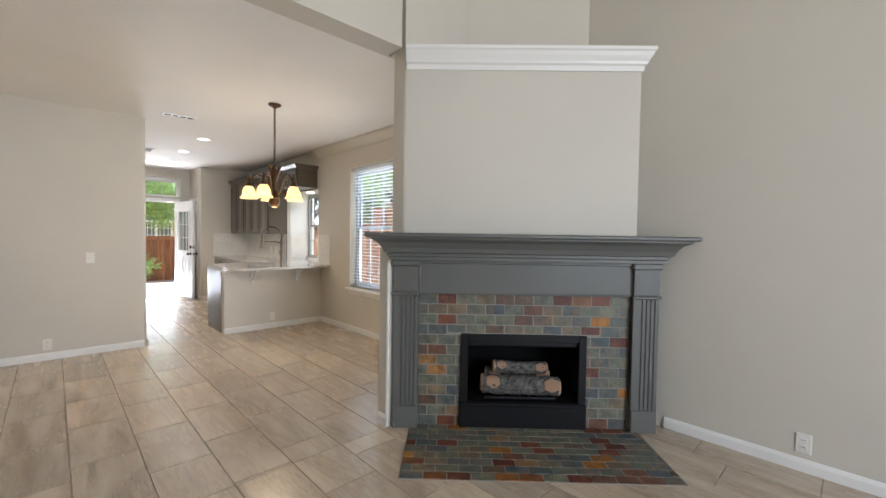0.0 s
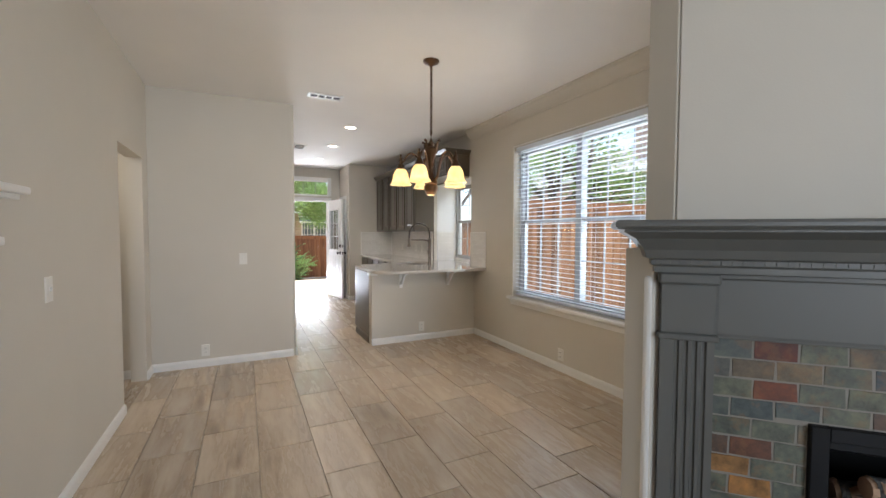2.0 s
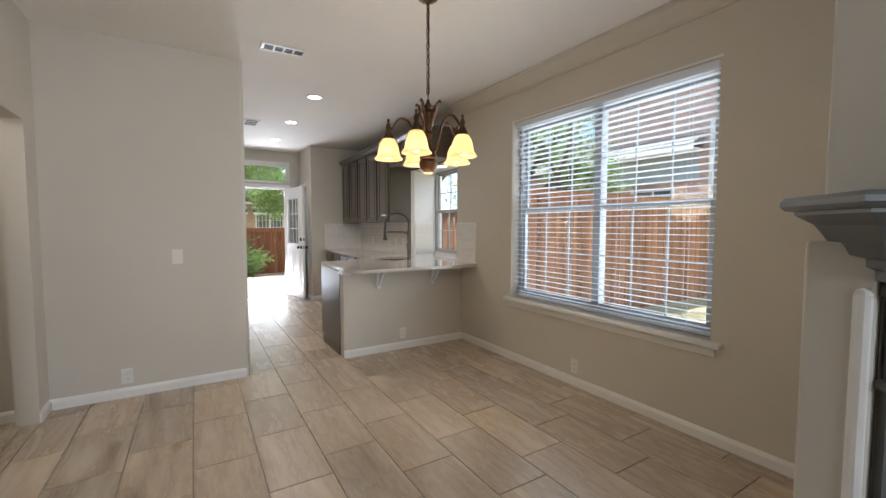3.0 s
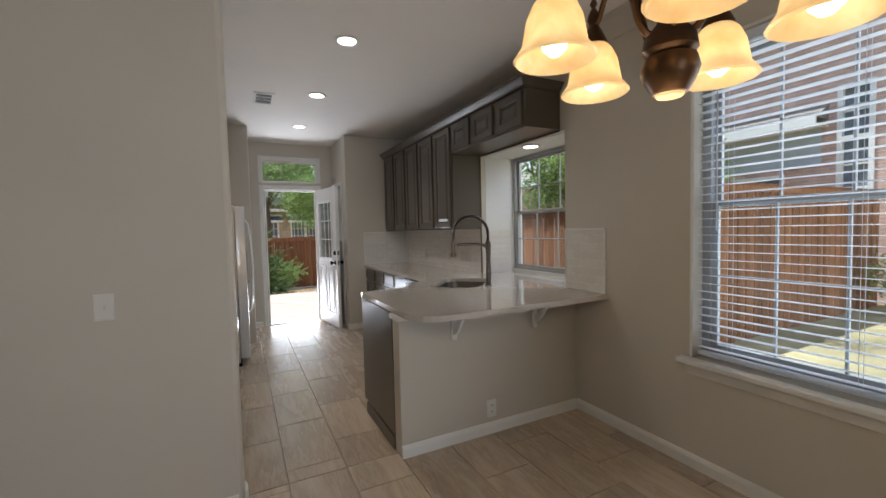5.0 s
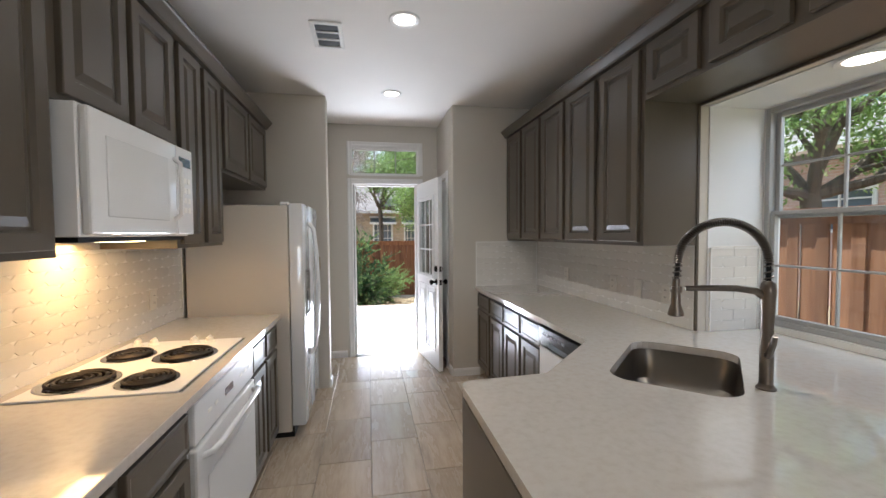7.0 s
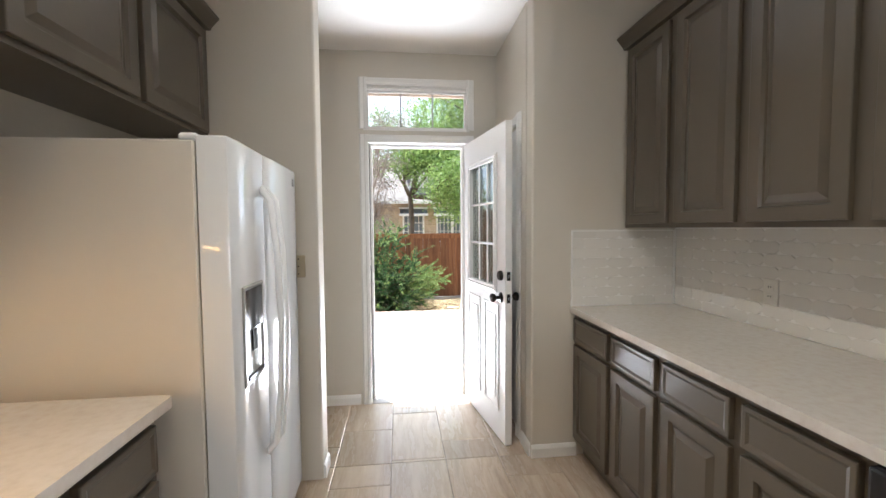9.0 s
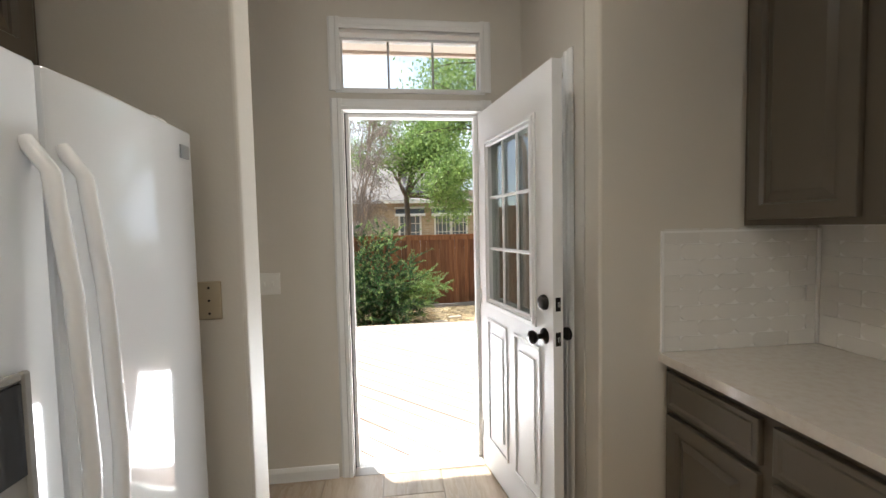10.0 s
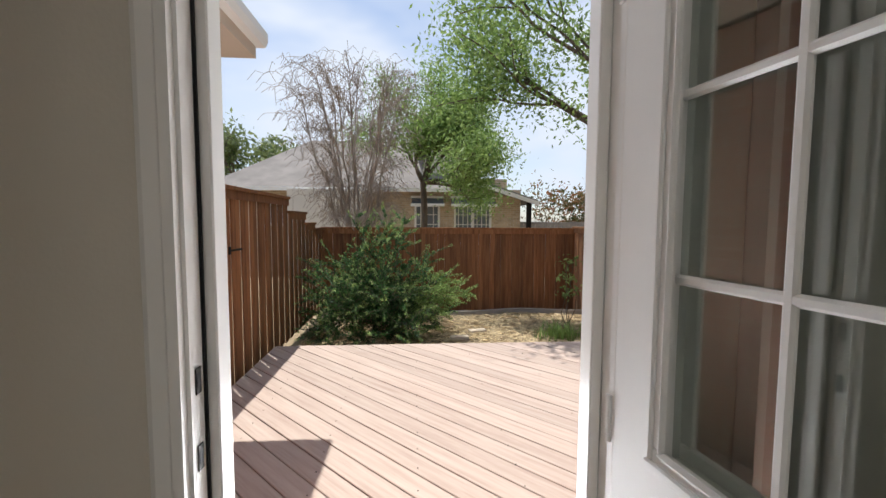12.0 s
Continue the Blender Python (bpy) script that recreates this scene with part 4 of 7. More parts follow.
bm.faces.new(e1[::-1])
slat_mesh = finish(bm, SLATM, "slat")
N_SLAT = 36
for k in range(N_SLAT):
    z = 0.70 + k * (2.262 - 0.70) / (N_SLAT - 1)
    o = new("slat", slat_mesh)
    o.parent = blind
    o.matrix_basis = pose(-0.007, 4.1875 - 4.19, z - 2.33, 0, 3 + random.uniform(-2, 2), 0)
for yy in (3.45, 3.95, 4.42, 4.93):
    for dx in (0.018, 0.068):
        part("ladder_cord", tube([(RX + dx, yy, 0.66), (RX + dx, yy, 2.29)], 0.0011, 5), SLATM, blind)
part("tilt_wand", tube([(RX + 0.006, 4.98, 1.35), (RX + 0.006, 4.98, 2.28)], 0.004, 6), SLATM, blind)

# chandelier
CX, CY = 2.04, 4.275
ch = thing("chandelier", (CX, CY, CZ), "bronze five-arm chandelier with lit amber glass shades", "chandelier")
part("canopy", lathe([(0, 0), (0.065, 0), (0.066, -0.008), (0.055, -0.02), (0.03, -0.03), (0.012, -0.045), (0, -0.047)], (CX, CY, CZ), 24), BRONZE, ch, smooth=True)
links_n = 12
bm0 = bmesh.new()
loop = [(0.0105 * math.cos(2 * math.pi * i / 10), 0, 0.026 * math.sin(2 * math.pi * i / 10)) for i in range(11)]
tube(loop, 0.0034, 6, bm0)
link_mesh = finish(bm0, BRONZE, "chain_link", True)
for k in range(links_n):
    o = new("chain_link", link_mesh)
    o.parent = ch
    o.matrix_basis = pose(0, 0, -0.065 - k * 0.0455, 0, 0, 90 * (k % 2) + 20)
part("cord", tube([(CX, CY, CZ - 0.04), (CX + 0.004, CY, CZ - 0.4), (CX, CY, CZ - 0.63)], 0.0032, 6), BRONZE, ch)
zt = CZ - 0.62
part("stem", lathe([(0, 0), (0.008, 0), (0.012, -0.02), (0.030, -0.04), (0.024, -0.06), (0.048, -0.075), (0.056, -0.085), (0.046, -0.11), (0.034, -0.15), (0.022, -0.19), (0.028, -0.21), (0.018, -0.23), (0.025, -0.30), (0.05, -0.33), (0.055, -0.36), (0.032, -0.39), (0.022, -0.40), (0, -0.40)], (CX, CY, zt), 20), BRONZE, ch, smooth=True)
for k in range(4):
    a = radians(90 * k + 30)
    d = Vector((math.cos(a), math.sin(a), 0))
    o = Vector((CX, CY, zt))
    part("crown_leaf", tube([o + d * q + Vector((0, 0, h)) for q, h in ((0.028, -0.13), (0.05, -0.09), (0.062, -0.055), (0.066, -0.03), (0.082, -0.018), (0.09, -0.03))], 0.014, 8, taper=0.006), BRONZE, ch, "curled bronze leaf", smooth=True)
for k in range(5):
    a = radians(72 * k + 9)
    d = Vector((math.cos(a), math.sin(a), 0))
    o = Vector((CX, CY, zt))
    arm = [o + d * r + Vector((0, 0, h)) for r, h in ((0.03, -0.33), (0.06, -0.31), (0.08, -0.24), (0.10, -0.17), (0.135, -0.125), (0.175, -0.12), (0.205, -0.15), (0.225, -0.185), (0.245, -0.195))]
    smoothpts = []
    for i in range(len(arm) - 1):
        p0, p1, p2, p3 = arm[max(i - 1, 0)], arm[i], arm[i + 1], arm[min(i + 2, len(arm) - 1)]
        for q in range(3):
            t = q / 3
            smoothpts.append(0.5 * ((2 * p1) + (p2 - p0) * t + (2 * p0 - 5 * p1 + 4 * p2 - p3) * t * t + (3 * p1 - p0 - 3 * p2 + p3) * t ** 3))
    smoothpts.append(arm[-1])
    arm_ob = part("arm", tube(smoothpts, 0.0075, 8), BRONZE, ch, smooth=True)
    c = o + d * 0.245 + Vector((0, 0, -0.195))
    part("finial", lathe([(0, 0.075), (0.006, 0.07), (0.010, 0.06), (0.005, 0.05), (0.013, 0.035), (0.017, 0.02), (0.012, 0.005), (0.02, -0.01), (0.036, -0.045), (0.034, -0.055), (0, -0.055)], c, 14), BRONZE, arm_ob, smooth=True)
    cs = c + Vector((0, 0, -0.045))
    outer = [(0.030, 0), (0.046, -0.018), (0.060, -0.05), (0.066, -0.085), (0.070, -0.105), (0.083, -0.122), (0.088, -0.130), (0.083, -0.134), (0.068, -0.115), (0.062, -0.088), (0.056, -0.052), (0.042, -0.022), (0.026, -0.004)]
    part("shade", lathe(outer + [outer[0]], cs, 24), SHADE, ch, "lit amber swirled glass shade", smooth=True).visible_shadow = True
    part("bulb", lathe([(0, -0.03), (0.012, -0.035), (0.016, -0.06), (0.028, -0.088), (0.026, -0.108), (0.012, -0.122), (0, -0.124)], cs, 14), BULB, ch, "glowing bulb", smooth=True)
part("lower_bowl", lathe([(0, -0.39), (0.02, -0.39), (0.052, -0.375), (0.058, -0.40), (0.05, -0.425), (0.034, -0.45), (0.0, -0.452)], (CX, CY, zt), 18), BRONZE, ch, smooth=True)
part("lower_lens", lathe([(0, -0.449), (0.030, -0.449), (0.026, -0.456), (0, -0.458)], (CX, CY, zt), 16), SHADE, ch, "small glowing amber lens", smooth=True)
lamp = new("chandelier_lamp", bpy.data.lights.new("chandelier_lamp", "POINT"))
lamp.data.energy, lamp.data.color, lamp.data.shadow_soft_size = 5.5, (1.0, 0.76, 0.48), 0.2
lamp.location = (CX, CY, zt - 0.52)


def can_light(x, y, z, power):
    t = thing("recessed_light", (x, y, z), "round recessed ceiling light, lit, white trim", "ceiling light", "recessed lights")
    part("trim_ring", lathe([(0.062, -0.001), (0.092, -0.001), (0.094, -0.004), (0.088, -0.009), (0.066, -0.006), (0.062, -0.001)], (x, y, z), 28), TRIM, t, smooth=True)
    part("lens", lathe([(0, -0.003), (0.064, -0.003), (0.064, -0.005), (0, -0.006)], (x, y, z), 24), CANGLOW, t, "warm glowing lens")
    s = new("recessed_lamp", bpy.data.lights.new("recessed_lamp", "SPOT"))
    s.data.energy, s.data.color, s.data.spot_size, s.data.spot_blend, s.data.shadow_soft_size = power, (1.0, 0.90, 0.76), radians(140), 0.8, 0.06
    s.matrix_world = look((x, y, z - 0.03), (x, y + 0.001, z - 1))


for yy, power in ((6.62, 14), (7.88, 14), (9.18, 7)):
    can_light(1.94, yy, CZ, power)
can_light(3.60, 6.67, 2.124, 4)


def vent(x0, y0, x1, y1, bars_along_x, n, label):
    t = thing("ceiling_vent", ((x0 + x1) / 2, (y0 + y1) / 2, CZ), label, "vent")
    z = CZ
    part("backing", B(x0 + 0.02, y0 + 0.02, z - 0.003, x1 - 0.02, y1 - 0.02, z - 0.001), BLACK, t)
    part("frame", boxes([(x0, y0, z - 0.012, x1, y0 + 0.028, z), (x0, y1 - 0.028, z - 0.012, x1, y1, z), (x0, y0 + 0.028, z - 0.012, x0 + 0.028, y1 - 0.028, z), (x1 - 0.028, y0 + 0.028, z - 0.012, x1, y1 - 0.028, z)], 0.003), TRIM, t)
    for k in range(1, n):
        if bars_along_x:
            y = y0 + 0.028 + (y1 - y0 - 0.056) * k / n
            part("bar", B(x0 + 0.028, y - 0.007, z - 0.010, x1 - 0.028, y + 0.007, z - 0.003), TRIM, t)
        else:
            x = x0 + 0.028 + (x1 - x0 - 0.056) * k / n
            part("bar", B(x - 0.007, y0 + 0.028, z - 0.010, x + 0.007, y1 - 0.028, z - 0.003), TRIM, t)


vent(1.255, 5.45, 1.60, 5.60, False, 4, "white ceiling register with dark slots in the dining room")
vent(1.375, 7.98, 1.57, 8.33, True, 3, "white ceiling register with dark slots in the kitchen")

# ======== kitchen ========
RAISED = [(0.046, 0), (0.007, -0.012), (0.010, 0), (0.026, 0.010)]
DRAWER = [(0.012, 0.0), (0.010, -0.004)]


def cab_front(parent, name, x, out, y0, y1, z0, z1, steps):
    """A door or drawer front on a cabinet face at x."""
    w, h = y1 - y0, z1 - z0
    o = (x, y1, z0) if out[0] < 0 else (x, y0, z0)
    return part(name, placed(panel(w, h, 0.02, steps, 0.004), frame_at(o, out)), CAB, parent)


def base_unit(xb, xf, out, y0, y1, label, drawer=True, leaves=1):
    t = thing("base_cabinet", ((xb + xf) / 2, (y0 + y1) / 2, 0), label, "cabinet", "base cabinets")
    k = 0.06 * (1 if out[0] > 0 else -1)
    part("body", B(xb, y0, 0.10, xf, y1, 0.875), CAB, t)
    part("toe_kick", B(xb, y0, 0.0, xf - k, y1, 0.10), CAB, t)
    if drawer:
        cab_front(t, "drawer", xf, out, y0 + 0.022, y1 - 0.022, 0.715, 0.85, DRAWER)
    w = (y1 - y0 - 0.028) / leaves
    for i in range(leaves):
        cab_front(t, "door", xf, out, y0 + 0.022 + i * w + (0.002 if i else 0), y0 + 0.006 + (i + 1) * w, 0.125, 0.69 if drawer else 0.85, RAISED)
    return t


def wall_unit(xb, xf, out, y0, y1, z0, z1, label, leaves=1):
    t = thing("wall_cabinet", ((xb + xf) / 2, (y0 + y1) / 2, z0), label, "cabinet", "wall cabinets")
    part("body", B(xb, y0, z0, xf, y1, z1), CAB, t)
    w = (y1 - y0 - 0.02) / leaves
    for i in range(leaves):
        cab_front(t, "door", xf, out, y0 + 0.010 + i * w + 0.020, y0 + 0.010 + (i + 1) * w - 0.020, z0 + 0.022, z1 - 0.060, RAISED)
    return t


G = "dark taupe painted "
# right run: base
for y0, y1 in ((8.98, 9.41), (8.60, 8.98), (8.22, 8.60), (7.86, 8.22)):
    base_unit(RX, 2.82, (-1, 0, 0), y0, y1, G + "base cabinet with drawer under the quartz counter")
dw = thing("dishwasher", (3.1, 7.55, 0), "white dishwasher with black control strip under counter", "dishwasher")
part("body", B(RX, 7.265, 0.02, 2.83, 7.855, 0.87), WHITE, dw)
part("door", B(2.83, 7.268, 0.11, 2.79, 7.852, 0.735, bevel=0.008, seg=2), WHITE, dw)
part("control_panel", B(2.83, 7.268, 0.74, 2.783, 7.852, 0.868, bevel=0.008, seg=2), BLACKGLASS, dw, "black control strip")
part("handle_recess", B(2.785, 7.42, 0.755, 2.780, 7.70, 0.785, bevel=0.003), BLACK, dw)
for k in range(6):
    part("button", B(2.785, 7.50 + k * 0.05, 0.815, 2.781, 7.53 + k * 0.05, 0.830), MARK, dw)
# corner sink cabinet, its face on the diagonal
sinkcab = thing("sink_cabinet", (2.7, 6.9, 0), G + "corner sink cabinet under the peninsula", "cabinet")
part("body", prism([(RX, 7.26), (2.85, 7.26), (2.42, 6.83), (2.11, 6.83), (2.11, 6.115), (RX, 6.115)], 0.10, 0.66), CAB, sinkcab)
part("toe_kick", prism([(RX, 7.2), (2.9, 7.2), (2.46, 6.76), (2.13, 6.76), (2.13, 6.12), (RX, 6.12)], 0.0, 0.10), CAB, sinkcab)
dm = frame_at((2.85 - 0.02, 7.26 - 0.02, 0.125), (-1, 1, 0))
part("door", placed(placed(panel(0.52, 0.52, 0.02, RAISED, 0.004), Matrix.Translation((0.02, 0, 0))), dm), CAB, sinkcab)
part("end_panel", B(2.03, 6.105, 0.09, 2.11, 6.80, 0.875, bevel=0.002), CAB, sinkcab, "dark end panel facing the aisle")
part("end_toe", B(2.02, 6.10, 0.0, 2.10, 6.72, 0.085, bevel=0.003), CAB, sinkcab)
# peninsula wall
pen = thing("peninsula_wall", (2.74, PY + 0.08, 0), "greige half wall that carries the counter", "half wall", kind="structure")
part("wall_body", B(2.03, PY + 0.025, 0.0, RX, PY + 0.14, 0.862, bevel=0.008, seg=2), WALL, pen)
part("cap_trim", B(2.015, PY + 0.012, 0.845, 2.11, PY + 0.155, 0.878, bevel=0.006), TRIM, pen)


def bracket(x):
    t = thing("counter_bracket", (x, PY - 0.05, 0.86), "white painted corbel bracket under the counter", "bracket", "brackets under the counter")
    y = PY + 0.025
    part("back_leg", B(x - 0.02, y - 0.022, 0.68, x + 0.02, y, 0.878, bevel=0.004), TRIM, t)
    part("top_leg", B(x - 0.02, y - 0.20, 0.856, x + 0.02, y - 0.022, 0.878, bevel=0.004), TRIM, t)
    bm = bmesh.new()
    pts = [(y - 0.022, 0.715), (y - 0.06, 0.735), (y - 0.10, 0.775), (y - 0.13, 0.82), (y - 0.155, 0.856), (y - 0.115, 0.856), (y - 0.09, 0.82), (y - 0.06, 0.785), (y - 0.022, 0.76)]
    a = [bm.verts.new((x - 0.011, p, q)) for p, q in pts]
    b = [bm.verts.new((x + 0.011, p, q)) for p, q in pts]
    for i in range(len(pts)):
        j = (i + 1) % len(pts)
        bm.faces.new((a[i], a[j], b[j], b[i]))
    bm.faces.new(a[::-1])
    bm.faces.new(b)
    part("curved_brace", bm, TRIM, t)


bracket(2.40)
bracket(3.05)

# right counter in one piece, cut for the sink
SC = Vector((2.955, 6.855, 0))


def rounded(points, radii, n=6):
    """A plan outline with its corners rounded."""
    out = []
    m = len(points)
    for i, p in enumerate(points):
        r = radii[i]
        p = Vector((*p, 0))
        if r <= 0:
            out.append((p.x, p.y))
            continue
        a = (Vector((*points[i - 1], 0)) - p).normalized()
        b = (Vector((*points[(i + 1) % m], 0)) - p).normalized()
        half = a.angle(b) / 2
        s = r / math.tan(half)
        c = p + (a + b).normalized() * (r / math.sin(half))
        t0, t1 = p + a * s - c, p + b * s - c
        ang = t0.angle(t1)
        for k in range(n + 1):
            f = k / n
            q = (t0 * math.sin((1 - f) * ang) + t1 * math.sin(f * ang)) / math.sin(ang)
            out.append((c.x + q.x, c.y + q.y))
    return out


outline = rounded([(RX - 0.001, 5.685), (2.03, 5.685), (2.03, 6.84), (2.38, 6.86), (2.785, 7.265), (2.785, 9.409), (RX - 0.001, 9.409), (RX - 0.001, 7.299), (NX - 0.001, 7.299), (NX - 0.001, 6.091), (RX - 0.001, 6.091)], [0.0, 0.19, 0.05, 0.05, 0.04, 0.0, 0, 0, 0, 0, 0])
SL2, SW2 = 0.315, 0.215


def sink_ring(dl, dw, r, n=5):
    cs = rounded([(-SL2 - dl, -SW2 - dw), (SL2 + dl, -SW2 - dw), (SL2 + dl, SW2 + dw), (-SL2 - dl, SW2 + dw)], [r] * 4, n)
    d1, d2 = Vector((1, 1, 0)).normalized() , Vector((-1, 1, 0)).normalized()
    return [tuple((SC + d1 * u + d2 * v)[:2]) for u, v in cs]


bm = bmesh.new()
hole = sink_ring(0, 0, 0.095)
loops = []
for pts in (outline, hole):
    vs = [bm.verts.new((x, y, 0.915)) for x, y in pts]
    loops.append([bm.edges.new((vs[i], vs[(i + 1) % len(vs)])) for i in range(len(vs))])
bmesh.ops.triangle_fill(bm, edges=loops[0] + loops[1], use_beauty=True)
top_faces = list(bm.faces)
ext = bmesh.ops.extrude_face_region(bm, geom=top_faces)
bmesh.ops.translate(bm, verts=[g for g in ext["geom"] if isinstance(g, bmesh.types.BMVert)], vec=(0, 0, -0.034))
counter_r = solid("quartz_counter", bm, QUARTZ, "polished cream quartz counter with rounded peninsula end", "counter", "")

sink = thing("kitchen_sink", (SC.x, SC.y, 0.70), "stainless steel undermount corner sink basin", "sink")
bm = bmesh.new()
rings = [(0.006, 0.006, 0.10, 0.879), (0.006, 0.006, 0.10, 0.874), (-0.004, -0.004, 0.095, 0.84), (-0.015, -0.015, 0.09, 0.74), (-0.05, -0.05, 0.08, 0.700), (-0.20, -0.13, 0.03, 0.692)]
prev = None
for dl, dw_, r, z in rings:
    ring = [bm.verts.new((x, y, z)) for x, y in sink_ring(dl, dw_, r)]
    if prev:
        for i in range(len(ring)):
            j = (i + 1) % len(ring)
            bm.faces.new((prev[i], prev[j], ring[j], ring[i]))
    prev = ring
bm.faces.new(prev)
part("basin", bm, SINKM, sink, smooth=True)
part("drain", lathe([(0, 0.006), (0.03, 0.006), (0.042, 0.003), (0.042, 0), (0, 0)], (SC.x, SC.y, 0.692), 20), CHROME, sink, "chrome drain", smooth=True)

FX, FY = 3.05, 6.56
fa = thing("kitchen_faucet", (FX, FY, 0.915), "brushed nickel spring-neck pull-down kitchen faucet", "faucet")
fd = Vector((-0.95, 0.32, 0)).normalized()


def fp(r, z):
    return (FX + fd.x * r, FY + fd.y * r, z)


part("base_flange", lathe([(0, 0), (0.030, 0), (0.030, 0.006), (0.024, 0.012), (0.021, 0.02), (0, 0.02)], (FX, FY, 0.915), 20), NICKEL, fa, smooth=True)
part("body", lathe([(0.021, 0.02), (0.021, 0.14), (0.019, 0.16), (0.0185, 0.22), (0.022, 0.30), (0.025, 0.335), (0.024, 0.348), (0.021, 0.365), (0.013, 0.375), (0, 0.375)], (FX, FY, 0.915), 18), NICKEL, fa, smooth=True)
part("arm", tube([fp(-0.002, 1.20), fp(0.012, 1.235), fp(0.04, 1.254), fp(0.10, 1.262), fp(0.20, 1.262), fp(0.265, 1.26)], 0.016, 10, taper=0.009), NICKEL, fa, smooth=True)
R = 0.145
neck = [fp(0, 1.28)] + [fp(R - R * math.cos(math.pi * i / 18), 1.35 + R * 0.98 * math.sin(math.pi * i / 18)) for i in range(19)] + [fp(2 * R + 0.004, 1.29)]
part("hose", tube(neck, 0.0085, 8), BLACK, fa, smooth=True)
dense = []
for i in range(len(neck) - 1):
    a, b = Vector(neck[i]), Vector(neck[i + 1])
    dense += [a.lerp(b, q / 30) for q in range(30)]
coil = []
sideways = Vector((-fd.y, fd.x, 0))
total = 0.0
for i, p in enumerate(dense):
    d = (dense[min(i + 1, len(dense) - 1)] - dense[max(i - 1, 0)]).normalized()
    o = d.cross(sideways)
    ph = 2 * math.pi * i / 9
    coil.append(p + (sideways * math.cos(ph) + o * math.sin(ph)) * 0.0135)
part("spring", tube(coil, 0.0026, 4), NICKEL, fa, "coiled spring neck", smooth=True)
part("spray_head", lathe([(0, 0.13), (0.012, 0.13), (0.014, 0.10), (0.016, 0.04), (0.025, 0.012), (0.026, 0.0), (0.02, -0.003), (0, -0.003)], fp(2 * R + 0.005, 1.165), 16), NICKEL, fa, smooth=True)
part("head_ring", lathe([(0.013, 0.0), (0.019, 0.0), (0.019, 0.02), (0.013, 0.02), (0.013, 0)], fp(2 * R + 0.005, 1.247), 16), NICKEL, fa)
part("lever", tube([(FX, FY, 1.03), (FX - 0.03, FY - 0.035, 1.045), (FX - 0.055, FY - 0.07, 1.095), (FX - 0.062, FY - 0.08, 1.12)], 0.013, 8, taper=0.008), NICKEL, fa, "lever handle", smooth=True)

# right wall cabinets
for k in range(5):
    y1 = 9.408 - k * 0.42
    wall_unit(RX, 3.13, (-1, 0, 0), y1 - 0.42, y1, 1.385, 2.47, G + "tall wall cabinet with raised panel door")
for y0, y1 in ((6.92, 7.306), (6.53, 6.92), (6.14, 6.53)):
    wall_unit(RX, 3.13, (-1, 0, 0), y0, y1, 2.14, 2.47, G + "short wall cabinet above the sink window")
CC = [(0, 0), (0.010, 0.0), (0.014, 0.012), (0.03, 0.03), (0.045, 0.048), (0.052, 0.052), (0.052, 0.064), (-0.02, 0.064), (-0.02, 0)]


def cab_crown(points, outs, z, label):
    t = thing("cabinet_crown", (*points[0][:2], z), label, "moulding", kind="structure")
    mitred(CC, points, outs, z, CAB, "crown_strip", t)


cab_crown([(3.11, 9.408), (3.11, 6.14), (RX - 0.002, 6.14)], [(-1, 0), (-1, -1), (0, -1)], 2.425, G + "crown moulding on the wall cabinets")
trim_s = thing("nook_trim", (RX, 6.7, 2.13), G + "strip around the sink window opening", "trim", kind="structure")
part("strip", B(RX - 0.012, 7.302, 0.92, RX - 0.0, 7.315, 2.138), CAB, trim_s)
part("strip", B(RX - 0.012, 6.145, 2.125, RX - 0.0, 7.30, 2.138), CAB, trim_s)

for lining in ((RX + 0.05, 7.295, 0.916, NX - 0.021, 7.299, 2.125), (RX + 0.05, 6.092, 2.125, NX - 0.021, 7.299, 2.129), (RX + 0.05, 6.092, 0.916, NX - 0.021, 6.096, 2.125)):
    solid("wall_nook_lining", B(*lining), NOOKPAINT, "white painted lining of the sink window bay", "wall")
sash_window("window_2", NX, 5.98, 7.29, 0.95, 2.125, 0.07, 1, 4, 2, "grey framed double-hung window above the sink", GREYVINYL, 0.028, 0.024)
solid("wall_nook_sill", B(NX - 0.02, 6.095, 0.916, NX, 7.295, 0.95), TRIM, "white painted sill below the sink window", "trim")
solid("wall_nook_outer", wall_holes("y", NX + 0.001, 0.11, 5.971, 7.299, 0.866, 2.129, [(5.98, 7.29, 0.95, 2.125)]), TRIM, "white painted reveal of the sink window", "wall")

# left run
for y0, y1, dr in ((6.10, 6.52, True), (6.52, 6.93, True), (7.69, 7.98, True), (7.98, 8.30, True)):
    base_unit(KX, 1.075, (1, 0, 0), y0, y1, G + "base cabinet with drawer beside the oven")
oven = thing("built_in_oven", (0.8, 7.31, 0.1), "white built-in oven with towel bar handle below cooktop", "oven")
part("body", B(KX + 0.02, 6.935, 0.10, 1.072, 7.685, 0.872), WHITE, oven)
part("toe_kick", B(KX + 0.02, 6.935, 0.0, 1.01, 7.685, 0.10), CAB, oven)
part("door", B(1.072, 6.94, 0.14, 1.105, 7.68, 0.70, bevel=0.010, seg=2), WHITE, oven)
part("door_glass", B(1.1045, 7.03, 0.24, 1.108, 7.59, 0.56, bevel=0.004), WHITE, oven, "smooth white glass door panel")
part("control_panel", B(1.072, 6.94, 0.71, 1.10, 7.68, 0.868, bevel=0.008, seg=2), WHITE, oven)
part("display", B(1.099, 7.25, 0.775, 1.1015, 7.35, 0.805), REDLED, oven, "dark red clock display")
